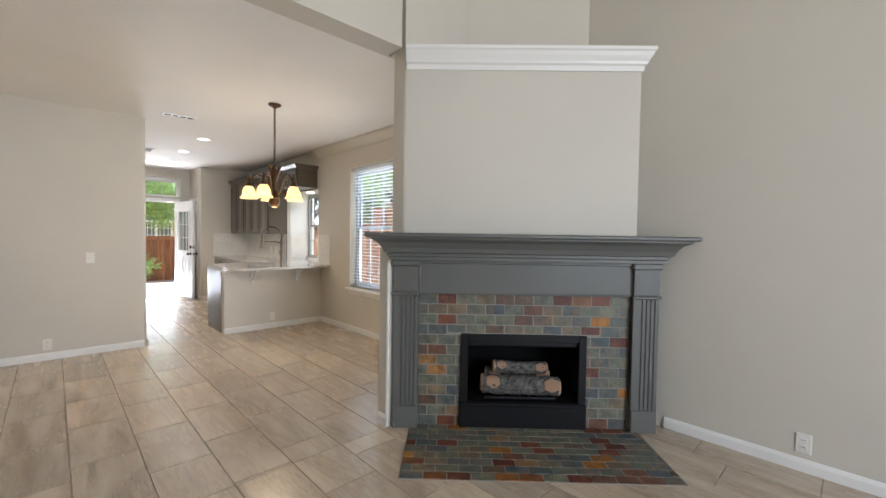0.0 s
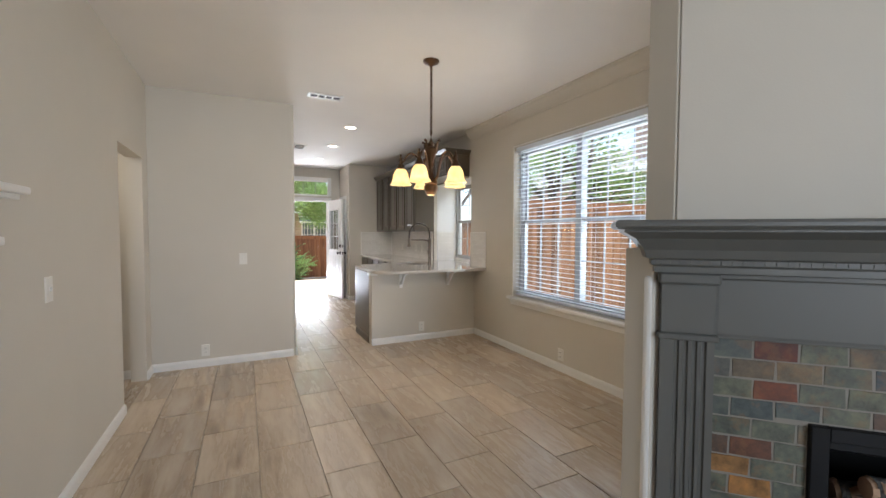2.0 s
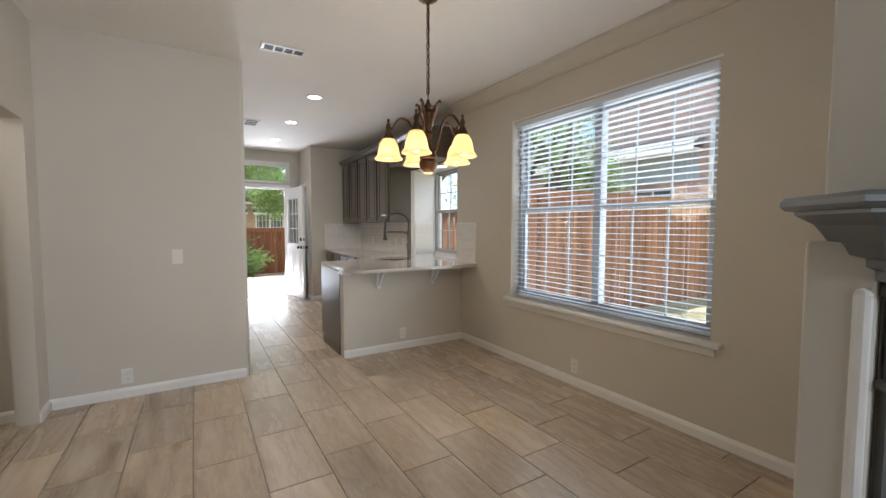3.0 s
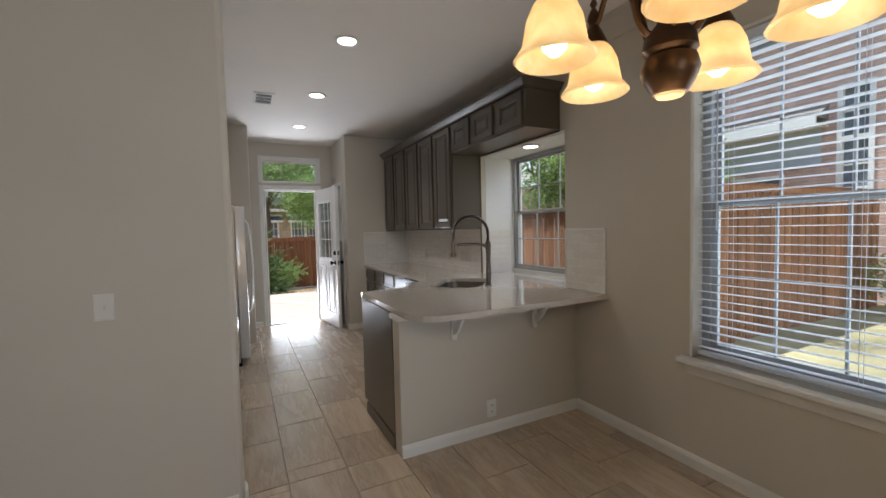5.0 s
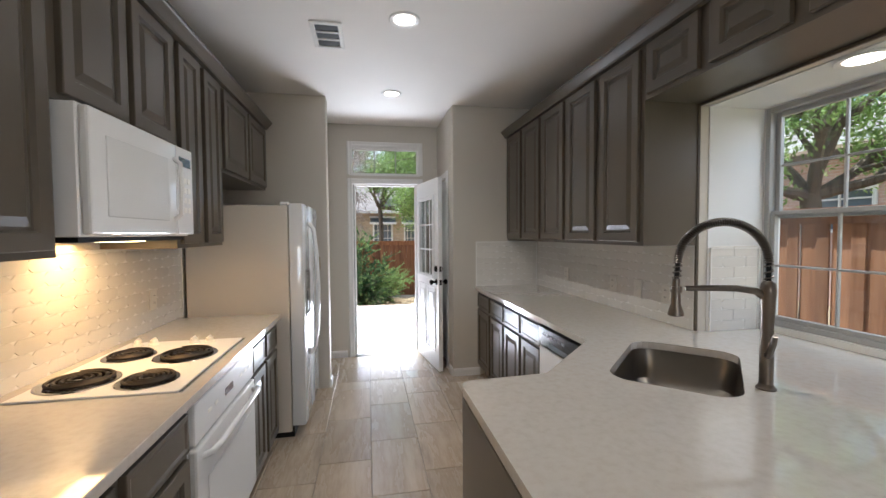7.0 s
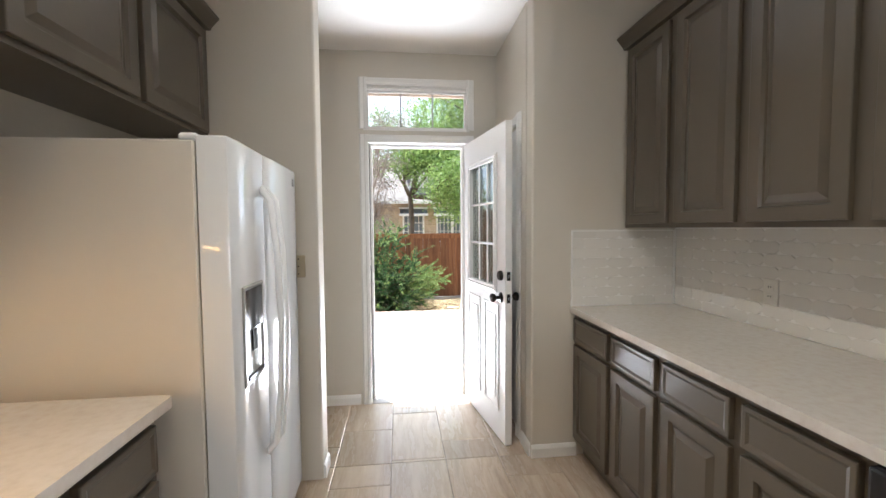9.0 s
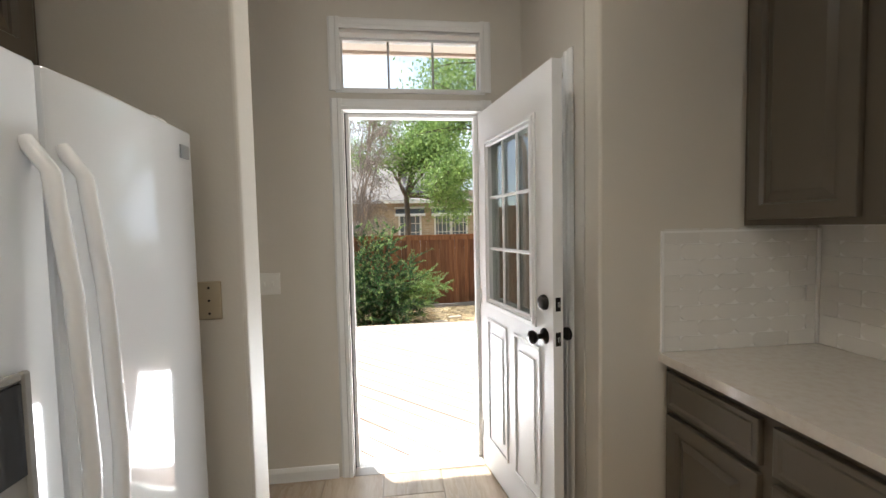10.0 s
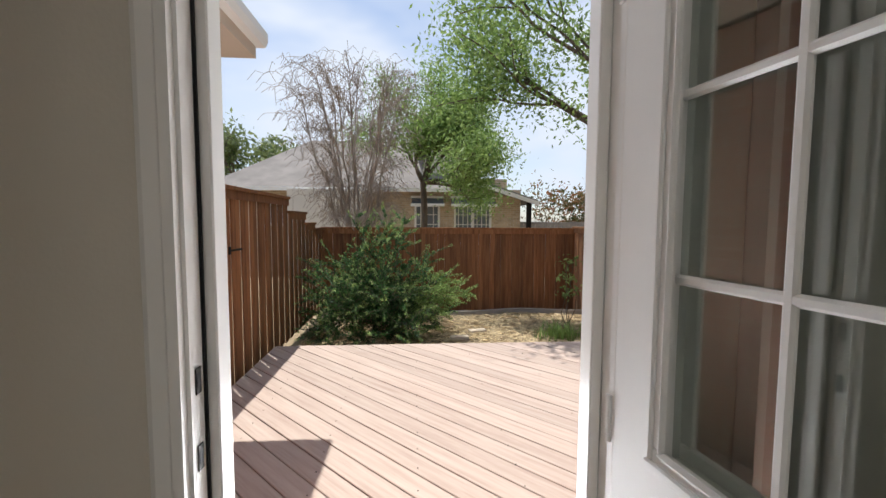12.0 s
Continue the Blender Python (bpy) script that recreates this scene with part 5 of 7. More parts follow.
for yy in (7.06, 7.13, 7.45, 7.52, 7.59):
    part("button", B(1.099, yy, 0.782, 1.102, yy + 0.035, 0.798, bevel=0.002), OFFWHITE, oven)
part("handle", tube([(1.10, 6.99, 0.655), (1.135, 7.0, 0.665), (1.148, 7.06, 0.672), (1.15, 7.31, 0.675), (1.148, 7.56, 0.672), (1.135, 7.62, 0.665), (1.10, 7.63, 0.655)], 0.013, 10), WHITE, oven, "white bowed handle", smooth=True)
counter_l = solid("quartz_counter", prism(rounded([(KX + 0.001, 6.082), (1.115, 6.082), (1.115, 8.325), (KX + 0.001, 8.325)], [0, 0, 0.01, 0]), 0.881, 0.915, 0.003), QUARTZ, "polished cream quartz counter with cooktop", "counter", "")
cook = thing("electric_cooktop", (0.8, 7.28, 0.915), "white electric cooktop with four black coil burners", "cooktop")
part("top_plate", B(0.535, 6.93, 0.915, 1.055, 7.66, 0.924, bevel=0.004, seg=2), WHITE, cook)
part("front_strip", B(1.056, 6.93, 0.9152, 1.068, 7.66, 0.921, bevel=0.002), CHROME, cook)
for bx, by, br in ((0.66, 7.41, 0.085), (0.90, 7.38, 0.105), (0.66, 7.09, 0.105), (0.90, 7.06, 0.085)):
    b = part("drip_pan", lathe([(br * 0.2, -0.002), (br * 0.95, 0.001), (br * 1.1, 0.004), (br * 1.18, 0.003), (br * 1.2, 0.0), (br * 0.2, -0.003)], (bx, by, 0.925), 28), CHROME, cook, smooth=True)
    spiral = [(bx + (0.016 + (br * 1.02 - 0.016) * i / 130) * math.cos(2 * math.pi * i / 30), by + (0.016 + (br * 1.02 - 0.016) * i / 130) * math.sin(2 * math.pi * i / 30), 0.935) for i in range(131)]
    part("coil", tube(spiral, 0.0065, 6), COIL, b, "black spiral heating coil", smooth=True)
for kx in (0.60, 0.67, 0.85, 0.92):
    k = part("knob", lathe([(0, 0.0), (0.024, 0.0), (0.023, 0.006), (0.017, 0.010), (0.016, 0.024), (0, 0.026)], (kx, 7.60, 0.924), 18), OFFWHITE, cook, smooth=True)
    part("grip", B(kx - 0.004, 7.583, 0.94, kx + 0.004, 7.617, 0.957, bevel=0.002), OFFWHITE, k)

for y0, y1, z0 in ((6.09, 6.79, 1.395), (7.57, 7.88, 1.395), (7.88, 8.19, 1.395)):
    wall_unit(KX, 0.80, (1, 0, 0), y0, y1, z0, 2.45, G + "wall cabinet with raised panel door", 1)
wall_unit(KX, 0.80, (1, 0, 0), 6.79, 7.57, 1.865, 2.45, G + "short double cabinet above the microwave", 2)
wall_unit(KX, 0.80, (1, 0, 0), 8.20, 9.338, 1.86, 2.45, G + "short double cabinet above the refrigerator", 2)
cab_crown([(0.82, 6.082), (0.82, 9.338)], [(1, 0), (1, 0)], 2.405, G + "crown moulding on the left wall cabinets")

mw = thing("microwave", (0.68, 7.18, 1.44), "white over-the-range microwave with glossy door", "microwave")
part("body", B(KX + 0.002, 6.805, 1.455, 0.855, 7.555, 1.862, bevel=0.004), WHITE, mw)
part("door", B(0.855, 6.81, 1.462, 0.885, 7.38, 1.855, bevel=0.008, seg=2), GLOSSWHITE, mw)
part("window", B(0.884, 6.89, 1.52, 0.8885, 7.3, 1.78, bevel=0.003), material("glossy_white_glass", (0.70, 0.70, 0.69), 0.03), mw, "glossy pale glass window")
part("control_panel", B(0.855, 7.385, 1.462, 0.883, 7.55, 1.855, bevel=0.006, seg=2), WHITE, mw)
part("display", B(0.8825, 7.41, 1.77, 0.885, 7.525, 1.81), BLACKGLASS, mw, "dark display")
for i in range(4):
    for j in range(3):
        part("button", B(0.8825, 7.412 + j * 0.039, 1.56 + i * 0.045, 0.8845, 7.442 + j * 0.039, 1.585 + i * 0.045, bevel=0.002), OFFWHITE, mw)
part("handle", tube([(0.884, 7.355, 1.53), (0.91, 7.355, 1.55), (0.915, 7.355, 1.66), (0.91, 7.355, 1.77), (0.884, 7.355, 1.79)], 0.011, 8), WHITE, mw, smooth=True)
part("underside", B(KX + 0.02, 6.82, 1.438, 0.84, 7.54, 1.454), BLACK, mw, "dark grille underneath")
part("work_light", B(0.62, 7.27, 1.432, 0.72, 7.45, 1.438), UNDERLIGHT, mw, "lit warm work light")
hood = new("hood_lamp", bpy.data.lights.new("hood_lamp", "AREA"))
hood.data.shape, hood.data.size, hood.data.size_y, hood.data.energy, hood.data.color = "RECTANGLE", 0.20, 0.55, 3.0, (1.0, 0.56, 0.20)
hood.matrix_world = look((0.68, 7.30, 1.428), (0.70, 7.301, 0.9))

# refrigerator, side by side
fr = thing("refrigerator", (0.85, 8.83, 0), "white side-by-side refrigerator with water dispenser", "refrigerator")
part("body", B(KX + 0.02, 8.415, 0.04, 1.155, 9.235, 1.665, bevel=0.006), FRIDGESHADE, fr)
part("base_grille", B(KX + 0.05, 8.43, 0.0, 1.17, 9.22, 0.075), BLACK, fr)
SPLIT = 8.745
for y0, y1, nm in ((8.415, SPLIT - 0.003, "freezer_door"), (SPLIT + 0.003, 9.237, "fridge_door")):
    bm = bmesh.new()
    prof = [(1.162, 0), (1.235, 0.0), (1.248, 0.014), (1.252, 0.05), (1.255, 0.5)]
    pts = [(x, y0 + (y1 - y0) * f * 0.5) for x, f in prof] + [(x, y1 - (y1 - y0) * f * 0.5) for x, f in prof[::-1]][1:]
    door = part(nm, prism(pts, 0.085, 1.678, 0.006, seg=2), FRIDGE, fr, smooth=True)
part("hinge_cover", B(1.10, 8.43, 1.665, 1.159, 8.49, 1.69, bevel=0.008), WHITE, fr)
part("hinge_cover", B(1.10, 9.16, 1.685, 1.20, 9.22, 1.712, bevel=0.008), WHITE, fr)
for yy in (SPLIT - 0.035, SPLIT + 0.035):
    hp = [(1.25, yy, 0.52), (1.285, yy, 0.56), (1.305, yy, 0.75), (1.315, yy, 1.03), (1.305, yy, 1.31), (1.285, yy, 1.50), (1.25, yy, 1.55)]
    part("handle", tube(hp, 0.013, 10), WHITE, fr, "long white bowed handle", smooth=True)
disp = part("dispenser", boxes([(1.248, 8.485, 0.86, 1.262, 8.50, 1.20), (1.248, 8.665, 0.86, 1.262, 8.68, 1.20), (1.248, 8.50, 0.86, 1.262, 8.665, 0.875), (1.248, 8.50, 1.188, 1.262, 8.665, 1.20)], 0.003), STEELGREY, fr, "grey water dispenser surround")
part("control_face", B(1.25, 8.50, 1.045, 1.2605, 8.665, 1.185, bevel=0.002), BLACKGLASS, disp, "glossy black control face")
part("recess", B(1.25, 8.50, 0.885, 1.2565, 8.665, 1.045), STEELGREY, disp, "grey dispenser recess")
part("paddle", B(1.256, 8.555, 0.965, 1.262, 8.60, 1.04, bevel=0.003), BLACKGLASS, disp, "dark paddle")
part("drip_tray", B(1.252, 8.51, 0.876, 1.266, 8.655, 0.888, bevel=0.002), BLACKGLASS, disp)
part("badge", B(1.253, 9.165, 1.60, 1.2575, 9.205, 1.635), MARK, fr)
jack = thing("phone_jack", (1.235, 9.34, 1.19), "yellowed ivory phone plate beside the refrigerator", "wall plate")
part("cover_plate", B(1.20, 9.331, 1.13, 1.27, 9.34, 1.25, bevel=0.003), AGED, jack)
for zz in (1.15, 1.19, 1.23):
    part("screw", lathe([(0, 0), (0.004, 0), (0.004, -0.002), (0, -0.002)], (1.235, 9.330, zz), 8, axis="Y"), BLACK, jack)

# ======== back door ========
CAS = 0.062


def casing(a0, a1, z0, z1, at, out, axis, sill, name, label):
    """Flat-moulded casing round an opening a0..a1, z0..z1 on the wall plane at."""
    t = thing(name, (((a0 + a1) / 2, at, z0) if axis == "x" else (at, (a0 + a1) / 2, z0)), label, "door casing", kind="structure")
    P = [(0, 0), (0.018, 0.0), (0.018, 0.018), (0.013, 0.024), (0.013, 0.05), (0.006, CAS), (0, CAS)]
    o = Vector((0, out, 0)) if axis == "x" else Vector((out, 0, 0))
    A = lambda a, z: (a, at, z) if axis == "x" else (at, a, z)
    w = Vector((1, 0, 0)) if axis == "x" else Vector((0, 1, 0))
    part("casing_side", sweep(P[::1], A(a0, z0), A(a0, z1 + CAS), o, up=-w), TRIM, t)
    part("casing_side", sweep(P, A(a1, z0), A(a1, z1 + CAS), o, up=w), TRIM, t)
    part("casing_head", sweep(P, A(a0 - 0.0, z1), A(a1 + 0.0, z1), o, up=Vector((0, 0, 1))), TRIM, t)
    if sill:
        part("casing_foot", sweep(P, A(a0, z0), A(a1, z0), o, up=Vector((0, 0, -1))), TRIM, t)
    return t


casing(1.541, 2.309, 0.0, 2.05, BY - 0.001, -1, "x", False, "trim_back_door", "white moulded casing around the back door")
casing(1.541, 2.309, 2.155, 2.48, BY - 0.003, -1, "x", False, "trim_transom", "white moulded casing around the transom")
jamb = thing("door_jamb", (1.93, BY + 0.07, 0), "white door jamb with weatherstrip and metal strikes", "door jamb", kind="structure")
part("jamb_side", B(1.531, BY - 0.001, 0.0, 1.548, BY + 0.15, 2.05), TRIM, jamb)
part("jamb_side", B(2.302, BY - 0.001, 0.0, 2.319, BY + 0.15, 2.05), TRIM, jamb)
part("jamb_head", B(1.531, BY - 0.001, 2.05, 2.319, BY + 0.15, 2.064), TRIM, jamb)
part("door_stop", B(1.548, BY + 0.048, 0.0, 1.572, BY + 0.10, 2.05, bevel=0.003), TRIM, jamb)
part("weatherstrip", B(1.548, BY + 0.041, 0.0, 1.5535, BY + 0.0455, 2.045), BLACK, jamb)
part("door_stop", B(2.278, BY + 0.048, 0.0, 2.302, BY + 0.10, 2.05, bevel=0.003), TRIM, jamb)
part("door_stop", B(1.572, BY + 0.048, 2.026, 2.278, BY + 0.10, 2.05, bevel=0.003), TRIM, jamb)
for zz in (0.945, 1.085):
    part("strike_plate", B(1.5485, BY + 0.012, zz - 0.024, 1.551, BY + 0.030, zz + 0.024, bevel=0.001), KNOBBLACK, jamb, "worn metal strike plate")
    part("strike_hole", B(1.5505, BY + 0.015, zz - 0.012, 1.5518, BY + 0.026, zz + 0.014), BLACK, jamb)
sillb = thing("door_threshold", (1.93, BY + 0.07, 0), "pale metal door threshold", "threshold", kind="structure")
part("ramp", sweep([(0, 0), (0.0, 0.004), (0.05, 0.018), (0.11, 0.018), (0.17, 0.0)], (1.55, BY - 0.012, 0), (2.30, BY - 0.012, 0), (0, 1, 0)), material("threshold_metal", (0.45, 0.42, 0.37), 0.4, 0.8), sillb)
trans = thing("window_transom", (1.93, BY, 2.15), "white three-pane transom window above the door", "window", kind="structure")
part("window_frame", boxes([(1.512, BY - 0.001, 2.147, 1.535, BY + 0.13, 2.488), (2.315, BY - 0.001, 2.147, 2.338, BY + 0.13, 2.488), (1.535, BY - 0.001, 2.147, 2.315, BY + 0.13, 2.172), (1.535, BY - 0.001, 2.466, 2.315, BY + 0.13, 2.488)]), TRIM, trans)
part("glazing_bead", boxes([(1.535, BY + 0.06, 2.172, 1.547, BY + 0.075, 2.466), (2.303, BY + 0.06, 2.172, 2.315, BY + 0.075, 2.466), (1.547, BY + 0.06, 2.172, 2.303, BY + 0.075, 2.184), (1.547, BY + 0.06, 2.454, 2.303, BY + 0.075, 2.466)]), TRIM, trans)
for k in range(3):
    a, b = 1.547 + k * 0.252, 1.547 + (k + 1) * 0.252
    p = part("pane", B(a, BY + 0.078, 2.184, b, BY + 0.082, 2.454), GLASS, trans)
    p.visible_shadow = False
    if k:
        part("muntin", B(a - 0.006, BY + 0.07, 2.184, a + 0.006, BY + 0.077, 2.454), material("grey_muntin", (0.35, 0.34, 0.32), 0.5), trans)

# the door, swung in past a right angle
DW, DH, DT = 0.79, 2.03, 0.044
HP = Vector((2.300, BY + 0.015, 0.012))
ang = math.atan2(-0.782, 0.124)
dx = Vector((math.cos(ang), math.sin(ang), 0))          # from the hinge to the free edge
dn = Vector((dx.y, -dx.x, 0))
if dn.x > 0:
    dn = -dn                                            # outer face, seen from the aisle
DM = Matrix((dx, -dn, Vector((0, 0, 1)))).transposed().to_4x4()
DM.translation = HP
door = thing("door_1", HP, "white half-glazed back door with nine panes, swung open", "door", kind="structure")


def DB(u0, w0, z0, u1, w1, z1, bevel=0.002):
    """A box on the door: u from the hinge, w out of the outer face."""
    return placed(B(u0, -w1, z0, u1, -w0, z1, bevel=bevel), DM)


GU0, GU1, GZ0, GZ1 = 0.105, 0.66, 0.955, 1.86
slab = part("slab", placed(wall_holes("x", 0, DT, 0, DW, 0, DH, [(GU0 + 0.02, GU1 - 0.02, GZ0 + 0.02, GZ1 - 0.02)]), DM), DOORP, door)
for a, b in ((0.10, 0.355), (0.435, 0.69)):
    for w, sgn in ((0.0, 1), (-DT, -1)):
        for q, (u0, u1, z0, z1) in enumerate(((a, b, 0.18, 0.20), (a, b, 0.86, 0.88), (a, a + 0.02, 0.20, 0.86), (b - 0.02, b, 0.20, 0.86))):
            part("panel_bead", DB(u0, min(w, w + sgn * 0.008), z0, u1, max(w, w + sgn * 0.008), z1, 0.004), DOORP, slab)
        part("raised_panel", DB(a + 0.05, min(w, w + sgn * 0.007), 0.25, b - 0.05, max(w, w + sgn * 0.007), 0.81, 0.006), DOORP, slab)
for w0, w1, w2 in ((0.0, 0.011, 0.018), (-DT - 0.011, -DT, -DT - 0.018)):
    rows = []
    for lo, hi, deep in ((0.0, 0.045, w1 if w0 == 0.0 else w0), (0.010, 0.024, w2), (0.033, 0.042, w2 * 0.8 if w0 == 0.0 else -DT - 0.014)):
        base = 0.0 if w0 == 0.0 else -DT
        a, b = sorted((-base, -deep))
        u0, u1, z0, z1 = GU0 + lo, GU1 - lo, GZ0 + lo, GZ1 - lo
        q = hi - lo
        rows += [(u0, a, z0, u1, b, z0 + q), (u0, a, z1 - q, u1, b, z1), (u0, a, z0 + q, u0 + q, b, z1 - q), (u1 - q, a, z0 + q, u1, b, z1 - q)]
    part("glazing_frame", placed(boxes(rows, 0.003), DM), DOORP, door, "moulded white glazing frame")
pane = part("pane", DB(GU0 + 0.03, -0.024, GZ0 + 0.03, GU1 - 0.03, -0.020, GZ1 - 0.03, 0), DOORGLASS, door)
pane.visible_shadow = False
gw, gh = (GU1 - GU0 - 0.08) / 3, (GZ1 - GZ0 - 0.08) / 3
for i in (1, 2):
    u, z = GU0 + 0.04 + i * gw, GZ0 + 0.04 + i * gh
    part("muntin", DB(u - 0.008, -0.018, GZ0 + 0.03, u + 0.008, -0.006, GZ1 - 0.03, 0.004), DOORP, door)
    part("muntin", DB(GU0 + 0.03, -0.0175, z - 0.008, GU1 - 0.03, -0.0065, z + 0.008, 0.004), DOORP, door)


def on_door(profile, u, z, w, sgn, name, mat, parent, label=""):
    bm = lathe(profile, (0, 0, 0), 20, axis="Y")
    m = DM @ Matrix.Translation((u, -w, z)) @ Matrix.Diagonal((1, -sgn, 1, 1))
    return part(name, placed(bm, m), mat, parent, label, smooth=True)


for sgn, w in ((1, 0.0), (-1, -DT)):
    k = on_door([(0, 0), (0.033, 0), (0.033, 0.004), (0.027, 0.010), (0.012, 0.014), (0.011, 0.036), (0.020, 0.042), (0.028, 0.054), (0.027, 0.066), (0.016, 0.074), (0, 0.075)], DW - 0.065, 0.935, w, sgn, "knob", KNOBBLACK, door, "dark bronze round knob")
    on_door([(0, 0), (0.032, 0), (0.032, 0.010), (0.025, 0.020), (0.016, 0.022), (0, 0.022)], DW - 0.065, 1.075, w, sgn, "deadbolt", KNOBBLACK, door, "dark bronze deadbolt")
for zz in (0.935, 1.075):
    part("latch_plate", placed(B(DW - 0.0005, 0.010, zz - 0.028, DW + 0.0015, 0.034, zz + 0.028, bevel=0.001), DM), KNOBBLACK, door, "dark latch plate")
    part("latch_bolt", placed(B(DW, 0.016, zz - 0.010, DW + 0.010, 0.028, zz + 0.010, bevel=0.003), DM), CHROME, door)
for zz in (0.22, 1.0, 1.80):
    part("hinge", tube([(2.299, BY + 0.010, zz - 0.045), (2.299, BY + 0.010, zz + 0.045)], 0.006, 8), DOORP, door)
# closet door behind it
casing(9.68, 10.24, 0.0, 2.06, 2.55 - 0.001, -1, "y", False, "trim_closet_door", "white moulded casing around the closet door")
cd = thing("door_2", (2.57, 9.96, 0), "white closed closet door", "door", kind="structure")
part("slab", placed(panel(0.56, 2.045, 0.03, [(0.09, 0), (0.012, -0.006)]), frame_at((2.60, 10.24, 0.01), (-1, 0, 0))), DOORP, cd)
bell = thing("door_chime", (0.77, BY, 1.87), "round black and white sensor on the vestibule wall", "sensor")
part("back_plate", B(0.70, BY - 0.008, 1.80, 0.84, BY, 1.94, bevel=0.004), OFFWHITE, bell)
part("dial", lathe([(0, 0), (0.05, 0), (0.048, -0.03), (0.035, -0.045), (0, -0.046)], (0.765, BY - 0.008, 1.875), 20, axis="Y"), OFFWHITE, bell, smooth=True)
part("lens", lathe([(0, 0), (0.036, 0), (0.034, -0.03), (0.02, -0.04), (0, -0.041)], (0.745, BY - 0.045, 1.885), 18, axis="Y"), BLACK, bell, smooth=True)

# ======== outside ========
GZ = -0.42
solid("ground", B(-300, -300, GZ - 0.5, 300, 300, GZ), SOIL, "dry tan ground with straw and mulch", "ground")
lawn = solid("side_lawn", B(4.0, -9.0, GZ, 13.0, 7.1, GZ + 0.03), painted("lawn_green", (0.33, 0.30, 0.17), 0.95, 60, 0.8, 0.3), "pale dry side lawn", "lawn")

# house outside: brick skin, eaves
solid("wall_outer_back", wall_holes("x", BY + 0.142, 0.10, 0.25, RX + 0.30, -0.4, 2.62, [(1.49, 2.40, -0.5, 2.10), (1.46, 2.40, 2.12, 2.53)]), REDBRICK, "pinkish brick outer wall around the back door", "wall")
solid("eave_back", boxes([(0.25, BY + 0.142, 2.60, RX + 0.8, 10.86, 2.66), (0.25, 10.84, 2.58, RX + 0.8, 10.87, 2.78)]), TANTRIM, "tan painted soffit and fascia above the back door", "eave")
solid("roof_cap", B(-3.4, HY + 0.25, CZ + 0.26, RX + 0.8, 10.88, CZ + 0.40), ROOF, "grey shingle roof above the kitchen", "roof")
solid("roof_living", B(-3.5, BACKY - 0.3, HIGH + 0.2, LIVX + 0.4, HY + 0.3, HIGH + 0.35), ROOF, "grey shingle roof above the living room", "roof")
wing = thing("house_wing", (-0.9, 11.5, GZ), "cream trimmed wing of the house beside the deck", "house wing", kind="structure")
part("wing_wall", B(-2.4, BY + 0.142, GZ, 0.22, 12.62, 2.62), REDBRICK, wing)
part("wing_soffit", B(-2.6, 10.90, 2.66, 0.64, 13.0, 2.70), TANTRIM, wing)
part("wing_fascia", boxes([(0.64, 10.90, 2.66, 0.67, 13.03, 2.86), (-2.6, 13.0, 2.66, 0.64, 13.03, 2.86)]), TANTRIM, wing)
part("wing_gutter", sweep([(0, 0), (0.07, 0), (0.09, 0.05), (0.09, 0.11), (0, 0.11)], (0.67, 10.90, 2.75), (0.67, 13.05, 2.75), (1, 0, 0)), TRIM, wing)
part("downspout", tube([(0.30, 12.80, 2.70), (0.28, 12.78, 2.55), (0.26, 12.72, 2.40), (0.26, 12.72, GZ)], 0.035, 8), TANTRIM, wing)
bm = bmesh.new()
rv = [bm.verts.new(p) for p in ((-2.6, 10.88, 2.86), (0.67, 10.88, 2.86), (0.67, 13.03, 2.86), (-2.6, 13.03, 2.86), (-2.6, 12.0, 3.6), (-0.5, 12.0, 3.6))]
for f in ((0, 1, 5, 4), (1, 2, 5), (2, 3, 4, 5), (3, 0, 4), (0, 3, 2, 1)):
    bm.faces.new([rv[i] for i in f])
part("wing_roof", bm, ROOF, wing)

# deck, boards on the diagonal
DZ = -0.115
deck = thing("deck", (2.0, 12.5, GZ), "faded pinkish-brown wooden deck with diagonal boards", "deck", kind="structure")
part("joists", boxes([(0.75 + 0.6 * k, 10.60, GZ, 0.79 + 0.6 * k, 13.9, DZ - 0.03) for k in range(6)] + [(0.45, 13.86, GZ, 5.0, 13.9, DZ - 0.03)]), DARKWOOD, deck)
part("rim_board", B(2.0, 14.28, GZ, 5.6, 14.31, DZ - 0.03), DECKW, deck)
BP, BWD = 0.154, 0.146
ddir, dnor = Vector((1, -1, 0)).normalized(), Vector((1, 1, 0)).normalized()


def clip_line(c):
    """Where the line x + y = c * sqrt 2 crosses the deck's plain outline, as distances along ddir."""
    x0, x1, y0, y1 = 0.30, 5.6, BY + 0.245, 14.42
    lo, hi = -1e9, 1e9
    px, py = dnor.x * c, dnor.y * c
    for p, d, a, b in ((px, ddir.x, x0, x1), (py, ddir.y, y0, y1)):
        t0, t1 = (a - p) / d, (b - p) / d
        lo, hi = max(lo, min(t0, t1)), min(hi, max(t0, t1))
    return lo, hi


